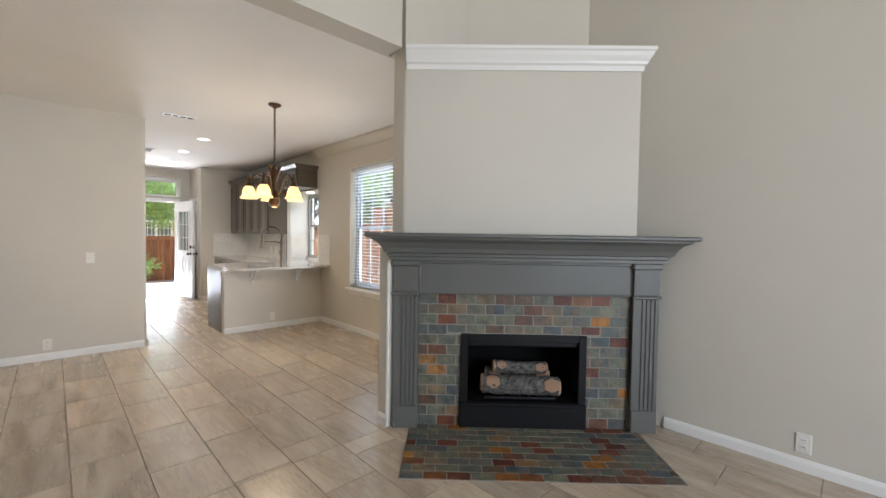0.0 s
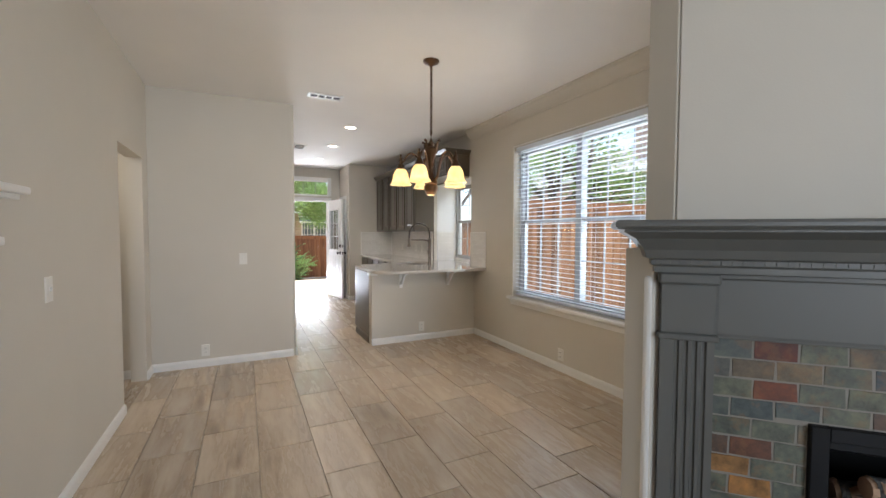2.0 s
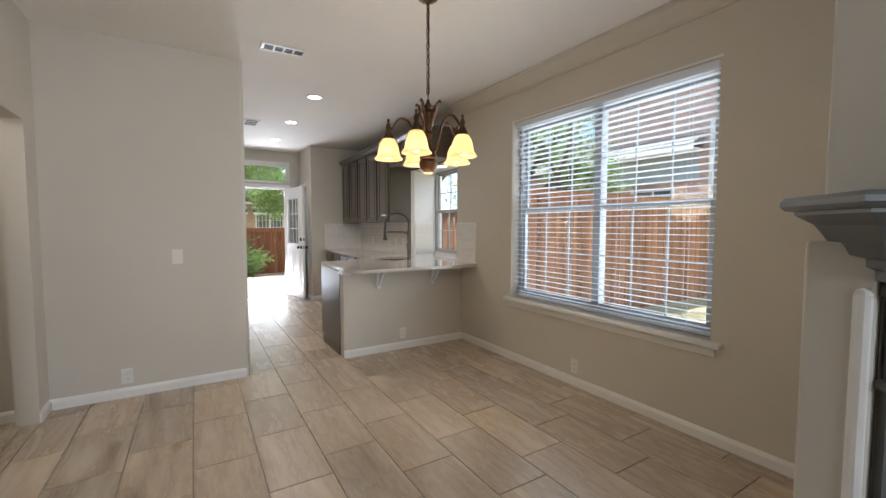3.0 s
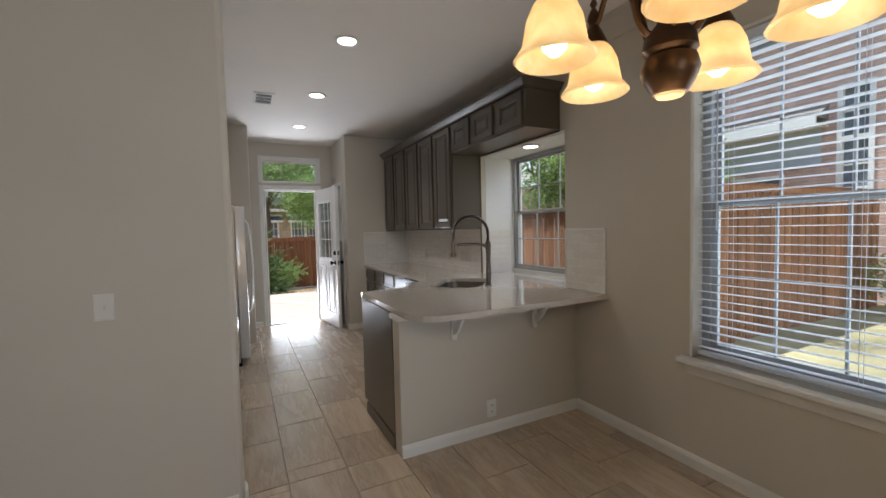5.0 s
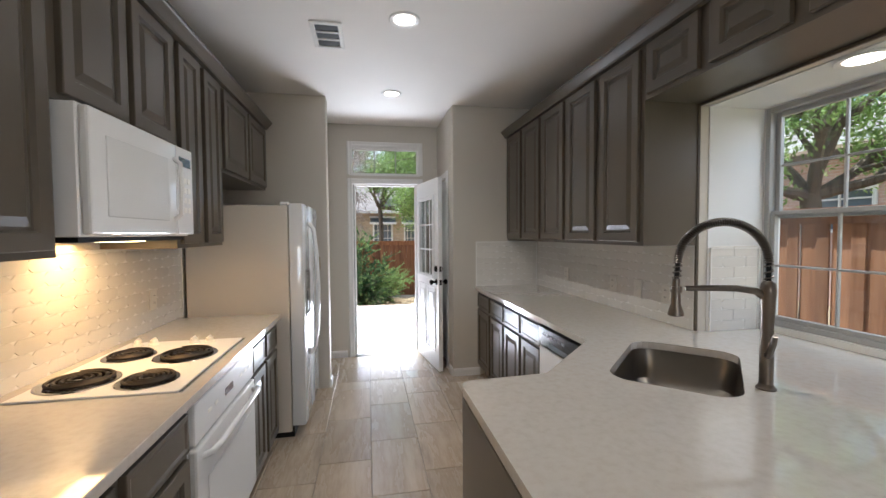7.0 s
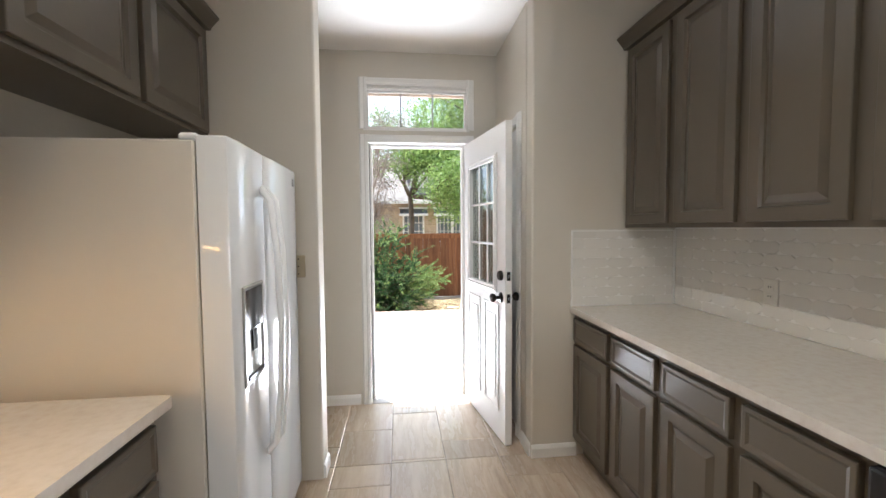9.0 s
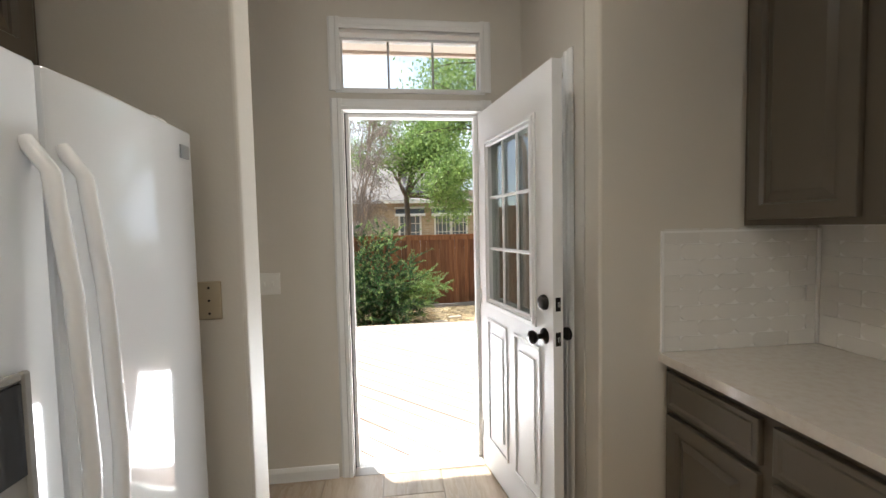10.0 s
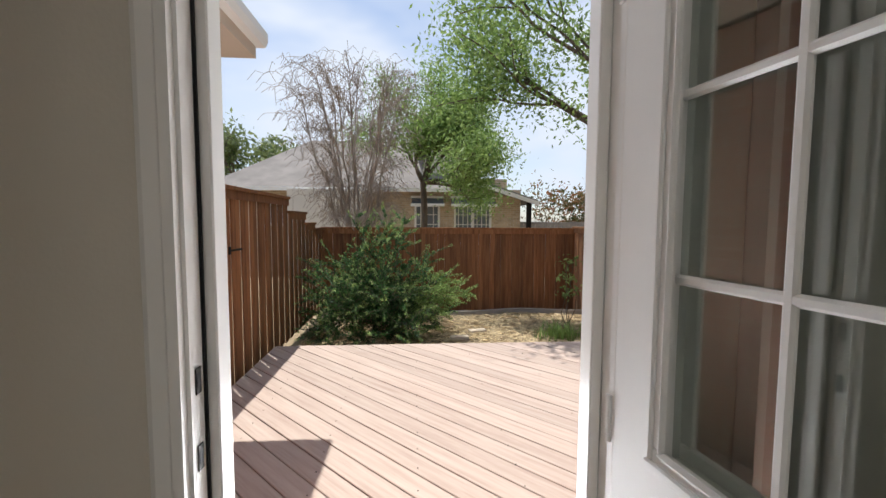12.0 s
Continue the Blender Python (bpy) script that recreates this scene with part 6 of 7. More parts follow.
rng = random.Random(11)
c = 7.55
while c < 14.2:
    lines = []
    for e in (c - BWD / 2, c + BWD / 2):
        lo, hi = clip_line(e)
        lines.append((dnor * e + ddir * lo, dnor * e + ddir * hi, hi - lo))
    if min(q[2] for q in lines) > 0.05:
        (a0, b0, _), (a1, b1, _) = lines
        mid = (a0 + b0 + a1 + b1) / 4
        back = Matrix.Rotation(radians(45), 4, "Z")
        corners = [back @ (q - mid) for q in (a0, b0, b1, a1)]
        o = part("deck_board", prism([(q.x, q.y) for q in corners], -0.03, 0, 0.004), DECKW, None)
        o.parent = deck
        o.matrix_basis = Matrix.Translation(mid + Vector((0, 0, DZ + rng.uniform(-0.002, 0.002))) - ORIGIN[deck]) @ pose(0, 0, 0, rng.uniform(-0.4, 0.4), 0, -45)
    c += BP
part("nail_heads", boxes([(0.75 + 0.6 * k + dx, y, DZ - 0.004, 0.758 + 0.6 * k + dx, y + 0.008, DZ + 0.0008) for k in range(6) for dx in (0.0,) for y in [10.7 + 0.206 * q for q in range(17)]]), BLACK, deck)


def fence(name, a, b, tops, low, label, out, FENCE=FENCE):
    """Board-on-board fence from a to b; out is the side that shows the overlapping boards; tops: (share of the run, top height)."""
    a, b = Vector((*a, 0)), Vector((*b, 0))
    run = (b - a).length
    d = (b - a) / run
    o = Vector((*out, 0))
    t = thing(name, (a.x, a.y, low), label, "fence", kind="structure")
    fm = Matrix((d, -o, Vector((0, 0, 1)))).transposed().to_4x4()
    if d.cross(-o).z < 0:
        d = -d
        a, b = b, a
        tops = [(1 - s, z) for s, z in tops][::-1]
        fm = Matrix((d, -o, Vector((0, 0, 1)))).transposed().to_4x4()

    def top(s):
        best = tops[0][1]
        for (s0, z0), (s1, z1) in zip(tops, tops[1:]):
            if s0 <= s <= s1:
                best = z0 if TOPSTEP else z0 + (z1 - z0) * (s - s0) / max(1e-6, s1 - s0)
        return best

    TOPSTEP = len(tops) > 2
    n = int(run / 0.112)
    meshes = {}
    for k in range(n):
        u = (k + 0.5) * run / n
        h = round(top(u / run) - low, 2)
        proud = k % 2
        w = 0.138 if not proud else 0.092
        key = (h, proud)
        if key not in meshes:
            meshes[key] = finish(B(-w / 2, -0.016, 0, w / 2, 0, h, bevel=0.003), FENCE, "fence_board")
        ob = new("fence_board", meshes[key])
        ob.parent = t
        p = a + d * u + o * (0.018 if proud else 0.0)
        ob.matrix_basis = Matrix.Translation(Vector((p.x, p.y, low + rng.uniform(-0.008, 0.008))) - ORIGIN[t]) @ fm @ pose(0, 0, 0, 0, rng.uniform(-0.25, 0.25), 0)
    cuts = sorted({0.0, 1.0, *[s for s, _ in tops]})
    for s0, s1 in zip(cuts, cuts[1:]):
        z = top((s0 + s1) / 2)
        p0, p1 = a + d * run * s0, a + d * run * s1
        bm = sweep([(-0.03, 0), (0.075, 0), (0.075, 0.035), (-0.03, 0.035)], (p0.x, p0.y, z), (p1.x, p1.y, z), o)
        part("cap_rail", bm, FENCE, t)
        part("top_trim", sweep([(0.036, -0.09), (0.052, -0.09), (0.052, 0), (0.036, 0)], (p0.x, p0.y, z), (p1.x, p1.y, z), o), FENCE, t)
    return t


fl = fence("fence_left", (0.14, 12.62), (0.14, 17.6), [(0.0, 1.66), (0.56, 1.47), (0.74, 1.30), (0.86, 1.2), (1.0, 1.2)], GZ + 0.10, "reddish stained board fence with stepped top beside the deck", (1, 0))
fence("fence_back", (0.14, 17.62), (5.25, 17.62), [(0.0, 1.20), (1.0, 1.22)], GZ, "reddish stained board fence at the yard's end", (0, -1))
fence("fence_right", (5.2, 17.6), (5.2, 7.10), [(0.0, 1.24), (0.30, 1.40), (0.6, 1.6), (1.0, 1.6)], GZ, "reddish cedar board fence beside the house, toned as sunlit", (-1, 0), LITFENCE)
fence("fence_side", (5.22, 7.16), (12.9, 7.16), [(0.0, 1.93), (1.0, 1.95)], GZ, "reddish cedar board fence across the side yard, toned as sunlit", (0, -1), LITFENCE)
part("gate_hinge", boxes([(0.20, 13.50, 1.045, 0.212, 13.54, 1.12), (0.20, 13.54, 1.07, 0.210, 13.80, 1.09), (0.20, 13.54, 1.075, 0.210, 13.66, 1.085)], 0.002), BLACK, fl, "black strap hinge")
solid("landscape_edging", prism([(1.9 + 0.3 * k, 17.28 + 0.10 * math.cos(k * 0.9)) for k in range(12)] + [(1.9 + 0.3 * k, 17.20 + 0.10 * math.cos(k * 0.9)) for k in range(11, -1, -1)], GZ, GZ + 0.09), GREYWOOD, "dark curved timber bed edging", "edging")
for q, (x, y, a, m, lab) in enumerate(((0.62, 14.75, 30, REDPAVER, "loose red paver on the ground"), (0.95, 14.95, 70, REDPAVER, "loose red paver on the ground"), (0.40, 14.62, 5, REDPAVER, "loose red paver beside the deck"), (2.62, 15.6, 4, PALESTONE, "pale flat stepping stone in the straw"), (2.95, 15.95, 12, PALESTONE, "pale flat stepping stone in the straw"))):
    st_ = thing("paver" if m is REDPAVER else "stepping_stone", (x, y, GZ), lab, "paver" if m is REDPAVER else "stone", "stones on the ground")
    part("stone", placed(B(-0.14, -0.06, 0, 0.14, 0.06, 0.055, bevel=0.008), pose(x, y, GZ, 0, 0, a)), m, st_)


def scatter(name, bm_rows, mat, label, category):
    """Many small leaves or blades from (centre, axis, side) rows, as one mesh."""
    verts, faces = [], []
    for p, u, v in bm_rows:
        i = len(verts)
        verts += [tuple(p - u), tuple(p + v * 0.9), tuple(p + u), tuple(p - v * 0.9)]
        faces.append((i, i + 1, i + 2, i + 3))
    me = bpy.data.meshes.new(name)
    me.from_pydata(verts, [], faces)
    me.materials.append(mat)
    return me


def rand_dir(r):
    while True:
        v = Vector((r.uniform(-1, 1), r.uniform(-1, 1), r.uniform(-1, 1)))
        if 0.05 < v.length < 1:
            return v.normalized()


def leaf_rows(r, centre, radius, n, size, squash=0.75):
    rows = []
    for _ in range(n):
        p = centre + Vector((r.gauss(0, 1) * radius * 0.5, r.gauss(0, 1) * radius * 0.5, r.gauss(0, 1) * radius * 0.5 * squash))
        u = rand_dir(r)
        u.z -= 0.25
        u.normalize()
        v = u.cross(rand_dir(r)).normalized()
        s = size * r.uniform(0.6, 1.25)
        rows.append((p, u * s, v * s * 0.42))
    return rows


def grow(r, bm, start, way, length, radius, depth, tips, spread=0.6, lift=0.12, kids=(2, 3)):
    pts = [Vector(start)]
    d = Vector(way).normalized()
    n = 5
    for i in range(n):
        d = (d + rand_dir(r) * 0.20 + Vector((0, 0, lift * 0.4))).normalized()
        pts.append(pts[-1] + d * length / n)
    tube(pts, radius, 7 if depth > 1 else 5, bm, taper=radius * 0.6)
    if depth == 0:
        tips += pts[2:]
        return
    if depth <= 2:
        tips += pts[2:]
    for _ in range(r.randint(*kids)):
        e = (d + rand_dir(r) * spread + Vector((0, 0, lift))).normalized()
        grow(r, bm, pts[r.randint(3, n)], e, length * r.uniform(0.6, 0.82), radius * 0.56, depth - 1, tips, spread, lift, kids)


def tree(name, base, height, trunk_r, limbs, seed, leaves, leaf_size, clump, mat, label, spread=0.65, lift=0.12, depth=3):
    r = random.Random(seed)
    t = thing(name, base, label, "tree")
    b = Vector(base)
    bm = bmesh.new()
    fork = b + Vector((r.uniform(-0.1, 0.1), r.uniform(-0.1, 0.1), height))
    tube([b, b + Vector((0.03, 0.02, height * 0.3)), b.lerp(fork, 0.7) + Vector((0.05, 0, 0)), fork], trunk_r * 1.15, 10, bm, taper=trunk_r * 0.85)
    tips = []
    for way, ln in limbs:
        grow(r, bm, fork - Vector((0, 0, 0.1)), way, ln, trunk_r * 0.6, depth, tips, spread, lift)
    part("trunk", bm, BARK, t, "forked trunk with limbs", smooth=True)
    rows = []
    per = max(1, leaves // max(1, len(tips)))
    for p in tips:
        rows += leaf_rows(r, p, clump * r.uniform(0.7, 1.2), per, leaf_size)
    me = scatter("crown", rows, mat, "", "")
    o = new("crown", me)
    me.transform(Matrix.Translation(-b))
    o.parent = t
    return t


# the tree that stands behind the side fence, seen over the sink
tree("shade_tree", (9.2, 11.05, GZ), 2.55, 0.165, [((-0.35, 0.25, 0.8), 1.15), ((0.75, -0.45, 0.22), 1.35), ((0.5, 0.3, 0.9), 1.2), ((-0.75, 0.5, 0.32), 1.1), ((-0.2, -0.3, 0.95), 1.2), ((0.8, -0.3, 0.55), 1.3), ((-0.9, 0.2, 0.15), 0.9), ((0.1, 0.0, 1.0), 1.5)], 21, 17000, 0.055, 0.50, LEAF, "broad green tree with thick forked trunk behind the fence", 0.85, 0.04)
tree("shade_tree", (8.6, 9.2, GZ), 3.0, 0.07, [((-0.4, 0.2, 0.8), 1.1), ((0.4, 0.1, 0.9), 1.2), ((-0.3, -0.3, 0.9), 1.1)], 18, 3600, 0.06, 0.42, LEAF, "slender green tree beyond the side fence", 0.6)
# the overhanging tree at the yard's right
tree("shade_tree", (8.35, 16.2, GZ), 2.5, 0.14, [((-1.0, -0.10, 0.22), 2.7), ((-1.0, 0.0, 0.42), 2.8), ((-0.8, -0.25, 0.75), 2.7), ((-0.5, 0.3, 1.0), 2.4), ((0.6, 0.2, 0.8), 2.0), ((-0.95, 0.12, 0.62), 2.9), ((-0.35, -0.5, 0.9), 2.4)], 8, 46000, 0.055, 0.60, LEAF, "large green tree with low limbs over the yard", 0.55, 0.08)
# green tree behind the back fence
tree("shade_tree", (2.15, 20.3, GZ), 2.9, 0.09, [((0.1, 0.0, 1.0), 1.3), ((-0.35, 0.2, 1.0), 1.2), ((0.6, -0.1, 0.6), 1.2), ((0.4, 0.3, 0.9), 1.3), ((0.5, -0.4, 0.2), 1.1), ((0.9, 0.0, -0.15), 1.0), ((-0.5, -0.2, 0.5), 0.8), ((0.2, 0.1, 1.0), 1.5)], 33, 34000, 0.050, 0.60, LEAF, "upright green tree behind the back fence", 0.7, 0.08)
tree("shade_tree", (-7.8, 33.0, GZ), 2.5, 0.2, [((-0.4, 0, 0.8), 1.9), ((0.4, 0.1, 0.9), 1.9), ((0.0, -0.4, 0.8), 1.9), ((0.8, 0.0, 0.4), 1.7), ((-0.9, 0, 0.3), 1.8)], 4, 5000, 0.17, 0.9, FARLEAF, "distant green tree beyond the neighbour's roof", 0.7)
tree("shade_tree", (13.5, 27.0, GZ), 2.5, 0.2, [((-0.4, 0, 0.8), 1.7), ((0.4, 0.1, 0.9), 1.9), ((0.0, -0.4, 0.8), 1.9)], 14, 3500, 0.16, 0.8, FARLEAF, "distant green tree beyond the grey fence", 0.7)
# the dry, drooping tree
r = random.Random(77)
dry = thing("dry_tree", (0.72, 18.5, GZ), "bare pale vase-shaped tree with drooping twigs", "tree")
bm, bt = bmesh.new(), bmesh.new()
for k in range(13):
    a = 2 * math.pi * k / 13 + r.uniform(-0.25, 0.25)
    out = r.uniform(0.55, 1.45)
    p0 = Vector((0.72 + 0.14 * math.cos(a), 18.5 + 0.14 * math.sin(a), GZ))
    pts = [p0]
    H = 5.25 - 0.9 * out + r.uniform(-0.3, 0.2)
    for i in range(1, 9):
        f = i / 8
        pts.append(Vector((0.72 + math.cos(a) * out * f ** 1.2, 18.5 + 0.8 * math.sin(a) * out * f ** 1.2, GZ + H * f)) + rand_dir(r) * 0.06)
    tube(pts, 0.034, 6, bm, taper=0.012)
    for _ in range(48):
        q = pts[r.randint(3, 8)]
        b = a + r.gauss(0, 0.8)
        reach, up = r.uniform(0.35, 1.0), r.uniform(0.3, 0.85)
        tw = []
        for i in range(8):
            f = i / 7
            tw.append(q + Vector((math.cos(b) * reach * f, math.sin(b) * reach * f, up * (2.2 * f - 1.9 * f * f))) + rand_dir(r) * 0.03)
        tube(tw, 0.0065, 3, bt, taper=0.004)
        for _ in range(3):
            s = tw[r.randint(2, 6)]
            e = rand_dir(r) * 0.28
            tube([s, s + e * 0.5 + Vector((0, 0, 0.08)), s + e - Vector((0, 0, 0.06))], 0.0045, 3, bt)
part("stem_mass", bm, TWIG, dry, smooth=True)
part("twig_mass", bt, TWIG, dry)

# the bush at the yard's corner: arching sprays with leaves in two ranks
r = random.Random(9)
BX, BYY = 1.34, 15.9
bush = thing("bush", (BX, BYY, GZ), "dense dark green bush with long light green sprays", "bush")
bm = bmesh.new()
rows, tip_rows = [], []


def spray(start, way, length, droop, leaf, into, tips=0.0):
    """An arching twig; leaves stand out on both sides of it."""
    d = Vector(way).normalized()
    n = 9
    pts = [Vector(start)]
    for i in range(n):
        d = (d + Vector((0, 0, -droop)) + rand_dir(r) * 0.10).normalized()
        pts.append(pts[-1] + d * length / n)
    tube(pts, 0.0055, 4, bm, taper=0.002)
    for i in range(1, n + 1):
        p, q = pts[i - 1], pts[i]
        ax = (q - p).normalized()
        side = ax.cross(rand_dir(r)).normalized()
        for k in range(5):
            b = p.lerp(q, k / 5)
            side = (Matrix.Rotation(radians(140 + r.uniform(-35, 35)), 3, ax) @ side).normalized()
            u = (side + ax * 0.7 + Vector((0, 0, 0.25))).normalized()
            v = u.cross(rand_dir(r)).normalized()
            s_ = leaf * r.uniform(0.7, 1.2) * (1 - 0.35 * i / n)
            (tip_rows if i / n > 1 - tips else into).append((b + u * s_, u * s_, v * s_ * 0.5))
    return pts


for k in range(150):
    a, el = r.uniform(0, 2 * math.pi), math.asin(r.uniform(0.02, 0.97))
    ln = r.uniform(0.62, 0.95) + 0.25 * math.sin(el)
    d = Vector((math.cos(a) * math.cos(el) * 0.9, math.sin(a) * math.cos(el) * 0.85, math.sin(el) * 1.05))
    o = Vector((BX, BYY, GZ + r.uniform(0.0, 0.35))) + Vector((r.uniform(-0.30, 0.30), r.uniform(-0.25, 0.25), 0))
    pts = spray(o + d * 0.12, d, ln, 0.035, 0.030, rows, 0.15)
    for _ in range(4):
        p = pts[r.randint(3, 8)]
        spray(p, d + rand_dir(r) * 0.9, r.uniform(0.25, 0.48), 0.03, 0.027, rows, 0.12)
for k in range(16):
    o = Vector((BX + r.uniform(0.1, 0.4), BYY - r.uniform(-0.1, 0.35), GZ + r.uniform(0.35, 0.75)))
    d = Vector((1.0, r.uniform(-0.45, 0.1), r.uniform(0.18, 0.62)))
    pts = spray(o, d, r.uniform(0.75, 1.08), 0.035, 0.032, rows, 0.5)
    for _ in range(5):
        spray(pts[r.randint(4, 9)], d + rand_dir(r) * 0.7, r.uniform(0.22, 0.38), 0.02, 0.028, tip_rows, 1.0)
for k in range(12):
    o = Vector((BX + r.uniform(-0.2, 0.3), BYY + r.uniform(-0.2, 0.2), GZ + 1.0))
    pts = spray(o, (r.uniform(-0.25, 0.3), r.uniform(-0.2, 0.2), 1.0), r.uniform(0.75, 1.1), 0.01, 0.030, rows, 0.35)
    for _ in range(4):
        spray(pts[r.randint(3, 8)], rand_dir(r) + Vector((0, 0, 0.7)), r.uniform(0.22, 0.4), 0.03, 0.027, rows, 0.4)
part("stem_mass", bm, BARK, bush)
for nm, rr, mm, lab in (("leaves", rows, BUSHLEAF, "dark green leaves"), ("young_leaves", tip_rows, TIPLEAF, "light green leaves towards the spray ends")):
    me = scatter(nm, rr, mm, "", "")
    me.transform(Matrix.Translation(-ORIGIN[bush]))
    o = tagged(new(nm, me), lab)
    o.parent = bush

# small plants: sapling by the right fence and a tuft
r = random.Random(3)
sap = thing("sapling", (4.55, 16.2, GZ), "thin young shrub with sparse leaves", "shrub")
bm = bmesh.new()
rows = []
for k in range(4):
    pts = [Vector((4.55, 16.2, GZ)) + Vector((0.05 * k * r.uniform(-1, 1), 0, 0.28 * i)) + rand_dir(r) * 0.05 for i in range(5)]
    tube(pts, 0.008, 5, bm, taper=0.004)
    for p in pts[2:]:
        rows += leaf_rows(r, p, 0.16, 14, 0.045)
part("stem_mass", bm, BARK, sap)
me = scatter("leaves", rows, LEAF, "", "")
me.transform(Matrix.Translation(-ORIGIN[sap]))
o = new("leaves", me)
o.parent = sap


def blades(name, cx, cy, sx, sy, n, h, mat, label, category, seed, kind=""):
    r = random.Random(seed)
    verts, faces = [], []
    for _ in range(n):
        x, y = cx + r.gauss(0, sx), cy + r.gauss(0, sy)
        a, lean = r.uniform(0, 6.28), r.uniform(0.2, 1.0)
        w, hh = r.uniform(0.004, 0.009), h * r.uniform(0.5, 1.2)
        i = len(verts)
        dx_, dy_ = math.cos(a), math.sin(a)
        for f, ww in ((0, 1.0), (0.6, 0.8), (1.0, 0.15)):
            bx, by, bz = x + dx_ * lean * hh * f * f, y + dy_ * lean * hh * f * f, GZ + hh * f * (1 - 0.25 * f)
            verts += [(bx - dy_ * w * ww, by + dx_ * w * ww, bz), (bx + dy_ * w * ww, by - dx_ * w * ww, bz)]
        faces += [(i, i + 1, i + 3, i + 2), (i + 2, i + 3, i + 5, i + 4)]
    me = bpy.data.meshes.new(name)
    me.from_pydata(verts, [], faces)
    me.materials.append(mat)
    return tagged(new(name, me), label, category, "", kind)


blades("grass_tuft", 4.2, 15.6, 0.14, 0.12, 220, 0.30, LEAF, "bright green grass tuft beside the deck", "grass", 1)
blades("grass_tuft", 0.75, 15.0, 0.16, 0.12, 120, 0.16, BUSHLEAF, "small dark weeds by the fence", "weeds", 2)
STRAW = painted("straw", (0.55, 0.44, 0.27), 0.9, 30, 0.2, 0.3)
r = random.Random(6)
verts, faces = [], []
for _ in range(5200):
    x, y = r.uniform(0.3, 5.1), r.uniform(14.4, 17.4)
    a, ln, w = r.uniform(0, 6.28), r.uniform(0.03, 0.11), r.uniform(0.003, 0.008)
    dx_, dy_, z = math.cos(a) * ln, math.sin(a) * ln, GZ + r.uniform(0.004, 0.03)
    i = len(verts)
    verts += [(x - dx_ - dy_ * w / ln, y - dy_ + dx_ * w / ln, z), (x + dx_ - dy_ * w / ln, y + dy_ + dx_ * w / ln, z + r.uniform(-0.01, 0.02)), (x + dx_ + dy_ * w / ln, y + dy_ - dx_ * w / ln, z), (x - dx_ + dy_ * w / ln, y - dy_ - dx_ * w / ln, z)]
    faces.append((i, i + 1, i + 2, i + 3))
me = bpy.data.meshes.new("straw_litter")
me.from_pydata(verts, [], faces)
me.materials.append(STRAW)
tagged(new("straw_litter", me), "pale straw and leaf litter on the ground", "litter", "", "stuff")

# ---- neighbour's house ----
NY = 24.0
nb = thing("neighbour_house", (1.0, NY, GZ), "tan brick house with grey hip roof beyond the fence", "house")
part("wall", wall_holes("x", NY, 0.25, -4.6, 5.75, GZ, 2.5, [(1.95, 2.85, 0.55, 1.95), (3.35, 4.70, 0.55, 1.95), (-3.1, -2.35, 1.2, 1.95)]), HOUSEBRICK, nb)
part("side_wall", boxes([(-4.6, NY + 0.25, GZ, -4.35, NY + 7, 2.5), (5.5, NY + 0.25, GZ, 5.75, NY + 7, 2.5)]), HOUSEBRICK, nb)
for a, b, z0, z1, n in ((1.95, 2.85, 0.55, 1.95, 1), (3.35, 4.70, 0.55, 1.95, 2), (-3.1, -2.35, 1.2, 1.95, 1)):
    w = part("window", boxes([(a, NY - 0.03, z0, a + 0.07, NY + 0.1, z1), (b - 0.07, NY - 0.03, z0, b, NY + 0.1, z1), (a + 0.07, NY - 0.03, z1 - 0.07, b - 0.07, NY + 0.1, z1), (a + 0.07, NY - 0.03, z0, b - 0.07, NY + 0.1, z0 + 0.07)] + [(a + (b - a) * k / n - 0.05, NY - 0.02, z0 + 0.07, a + (b - a) * k / n + 0.05, NY + 0.09, z1 - 0.07) for k in range(1, n)]), TRIM, nb, "white framed window")
    part("pane", B(a + 0.05, NY + 0.10, z0 + 0.05, b - 0.05, NY + 0.12, z1 - 0.05), DARKPANE, w)
    cols = 4 * n
    for k in range(1, cols):
        part("muntin", B(a + (b - a) * k / cols - 0.012, NY + 0.075, z0 + 0.07, a + (b - a) * k / cols + 0.012, NY + 0.098, z1 - 0.07), TRIM, w)
    for k in range(1, 4):
        part("muntin", B(a + 0.07, NY + 0.078, z0 + (z1 - z0) * k / 4 - 0.012, b - 0.07, NY + 0.099, z0 + (z1 - z0) * k / 4 + 0.012), TRIM, w)
    if z0 < 1:
        w2 = part("awning", sweep([(0, 0), (0.42, -0.0), (0.42, 0.05), (0.10, 0.24), (0, 0.24)], (a - 0.1, NY, z1 - 0.02), (b + 0.1, NY, z1 - 0.02), (0, -1, 0)), AWNING, nb, "grey shingled window hood")
        part("hood_trim", B(a - 0.13, NY - 0.46, z1 - 0.07, b + 0.13, NY - 0.40, z1 + 0.02), TRIM, w2)
        part("hood_cap", B(a - 0.14, NY - 0.12, z1 + 0.22, b + 0.14, NY, z1 + 0.30), TRIM, w2)


def roof_solid(points, faces, mat, name, parent):
    bm = bmesh.new()
    vs = [bm.verts.new(p) for p in points]
    for f in faces:
        bm.faces.new([vs[i] for i in f])
    return part(name, bm, mat, parent)


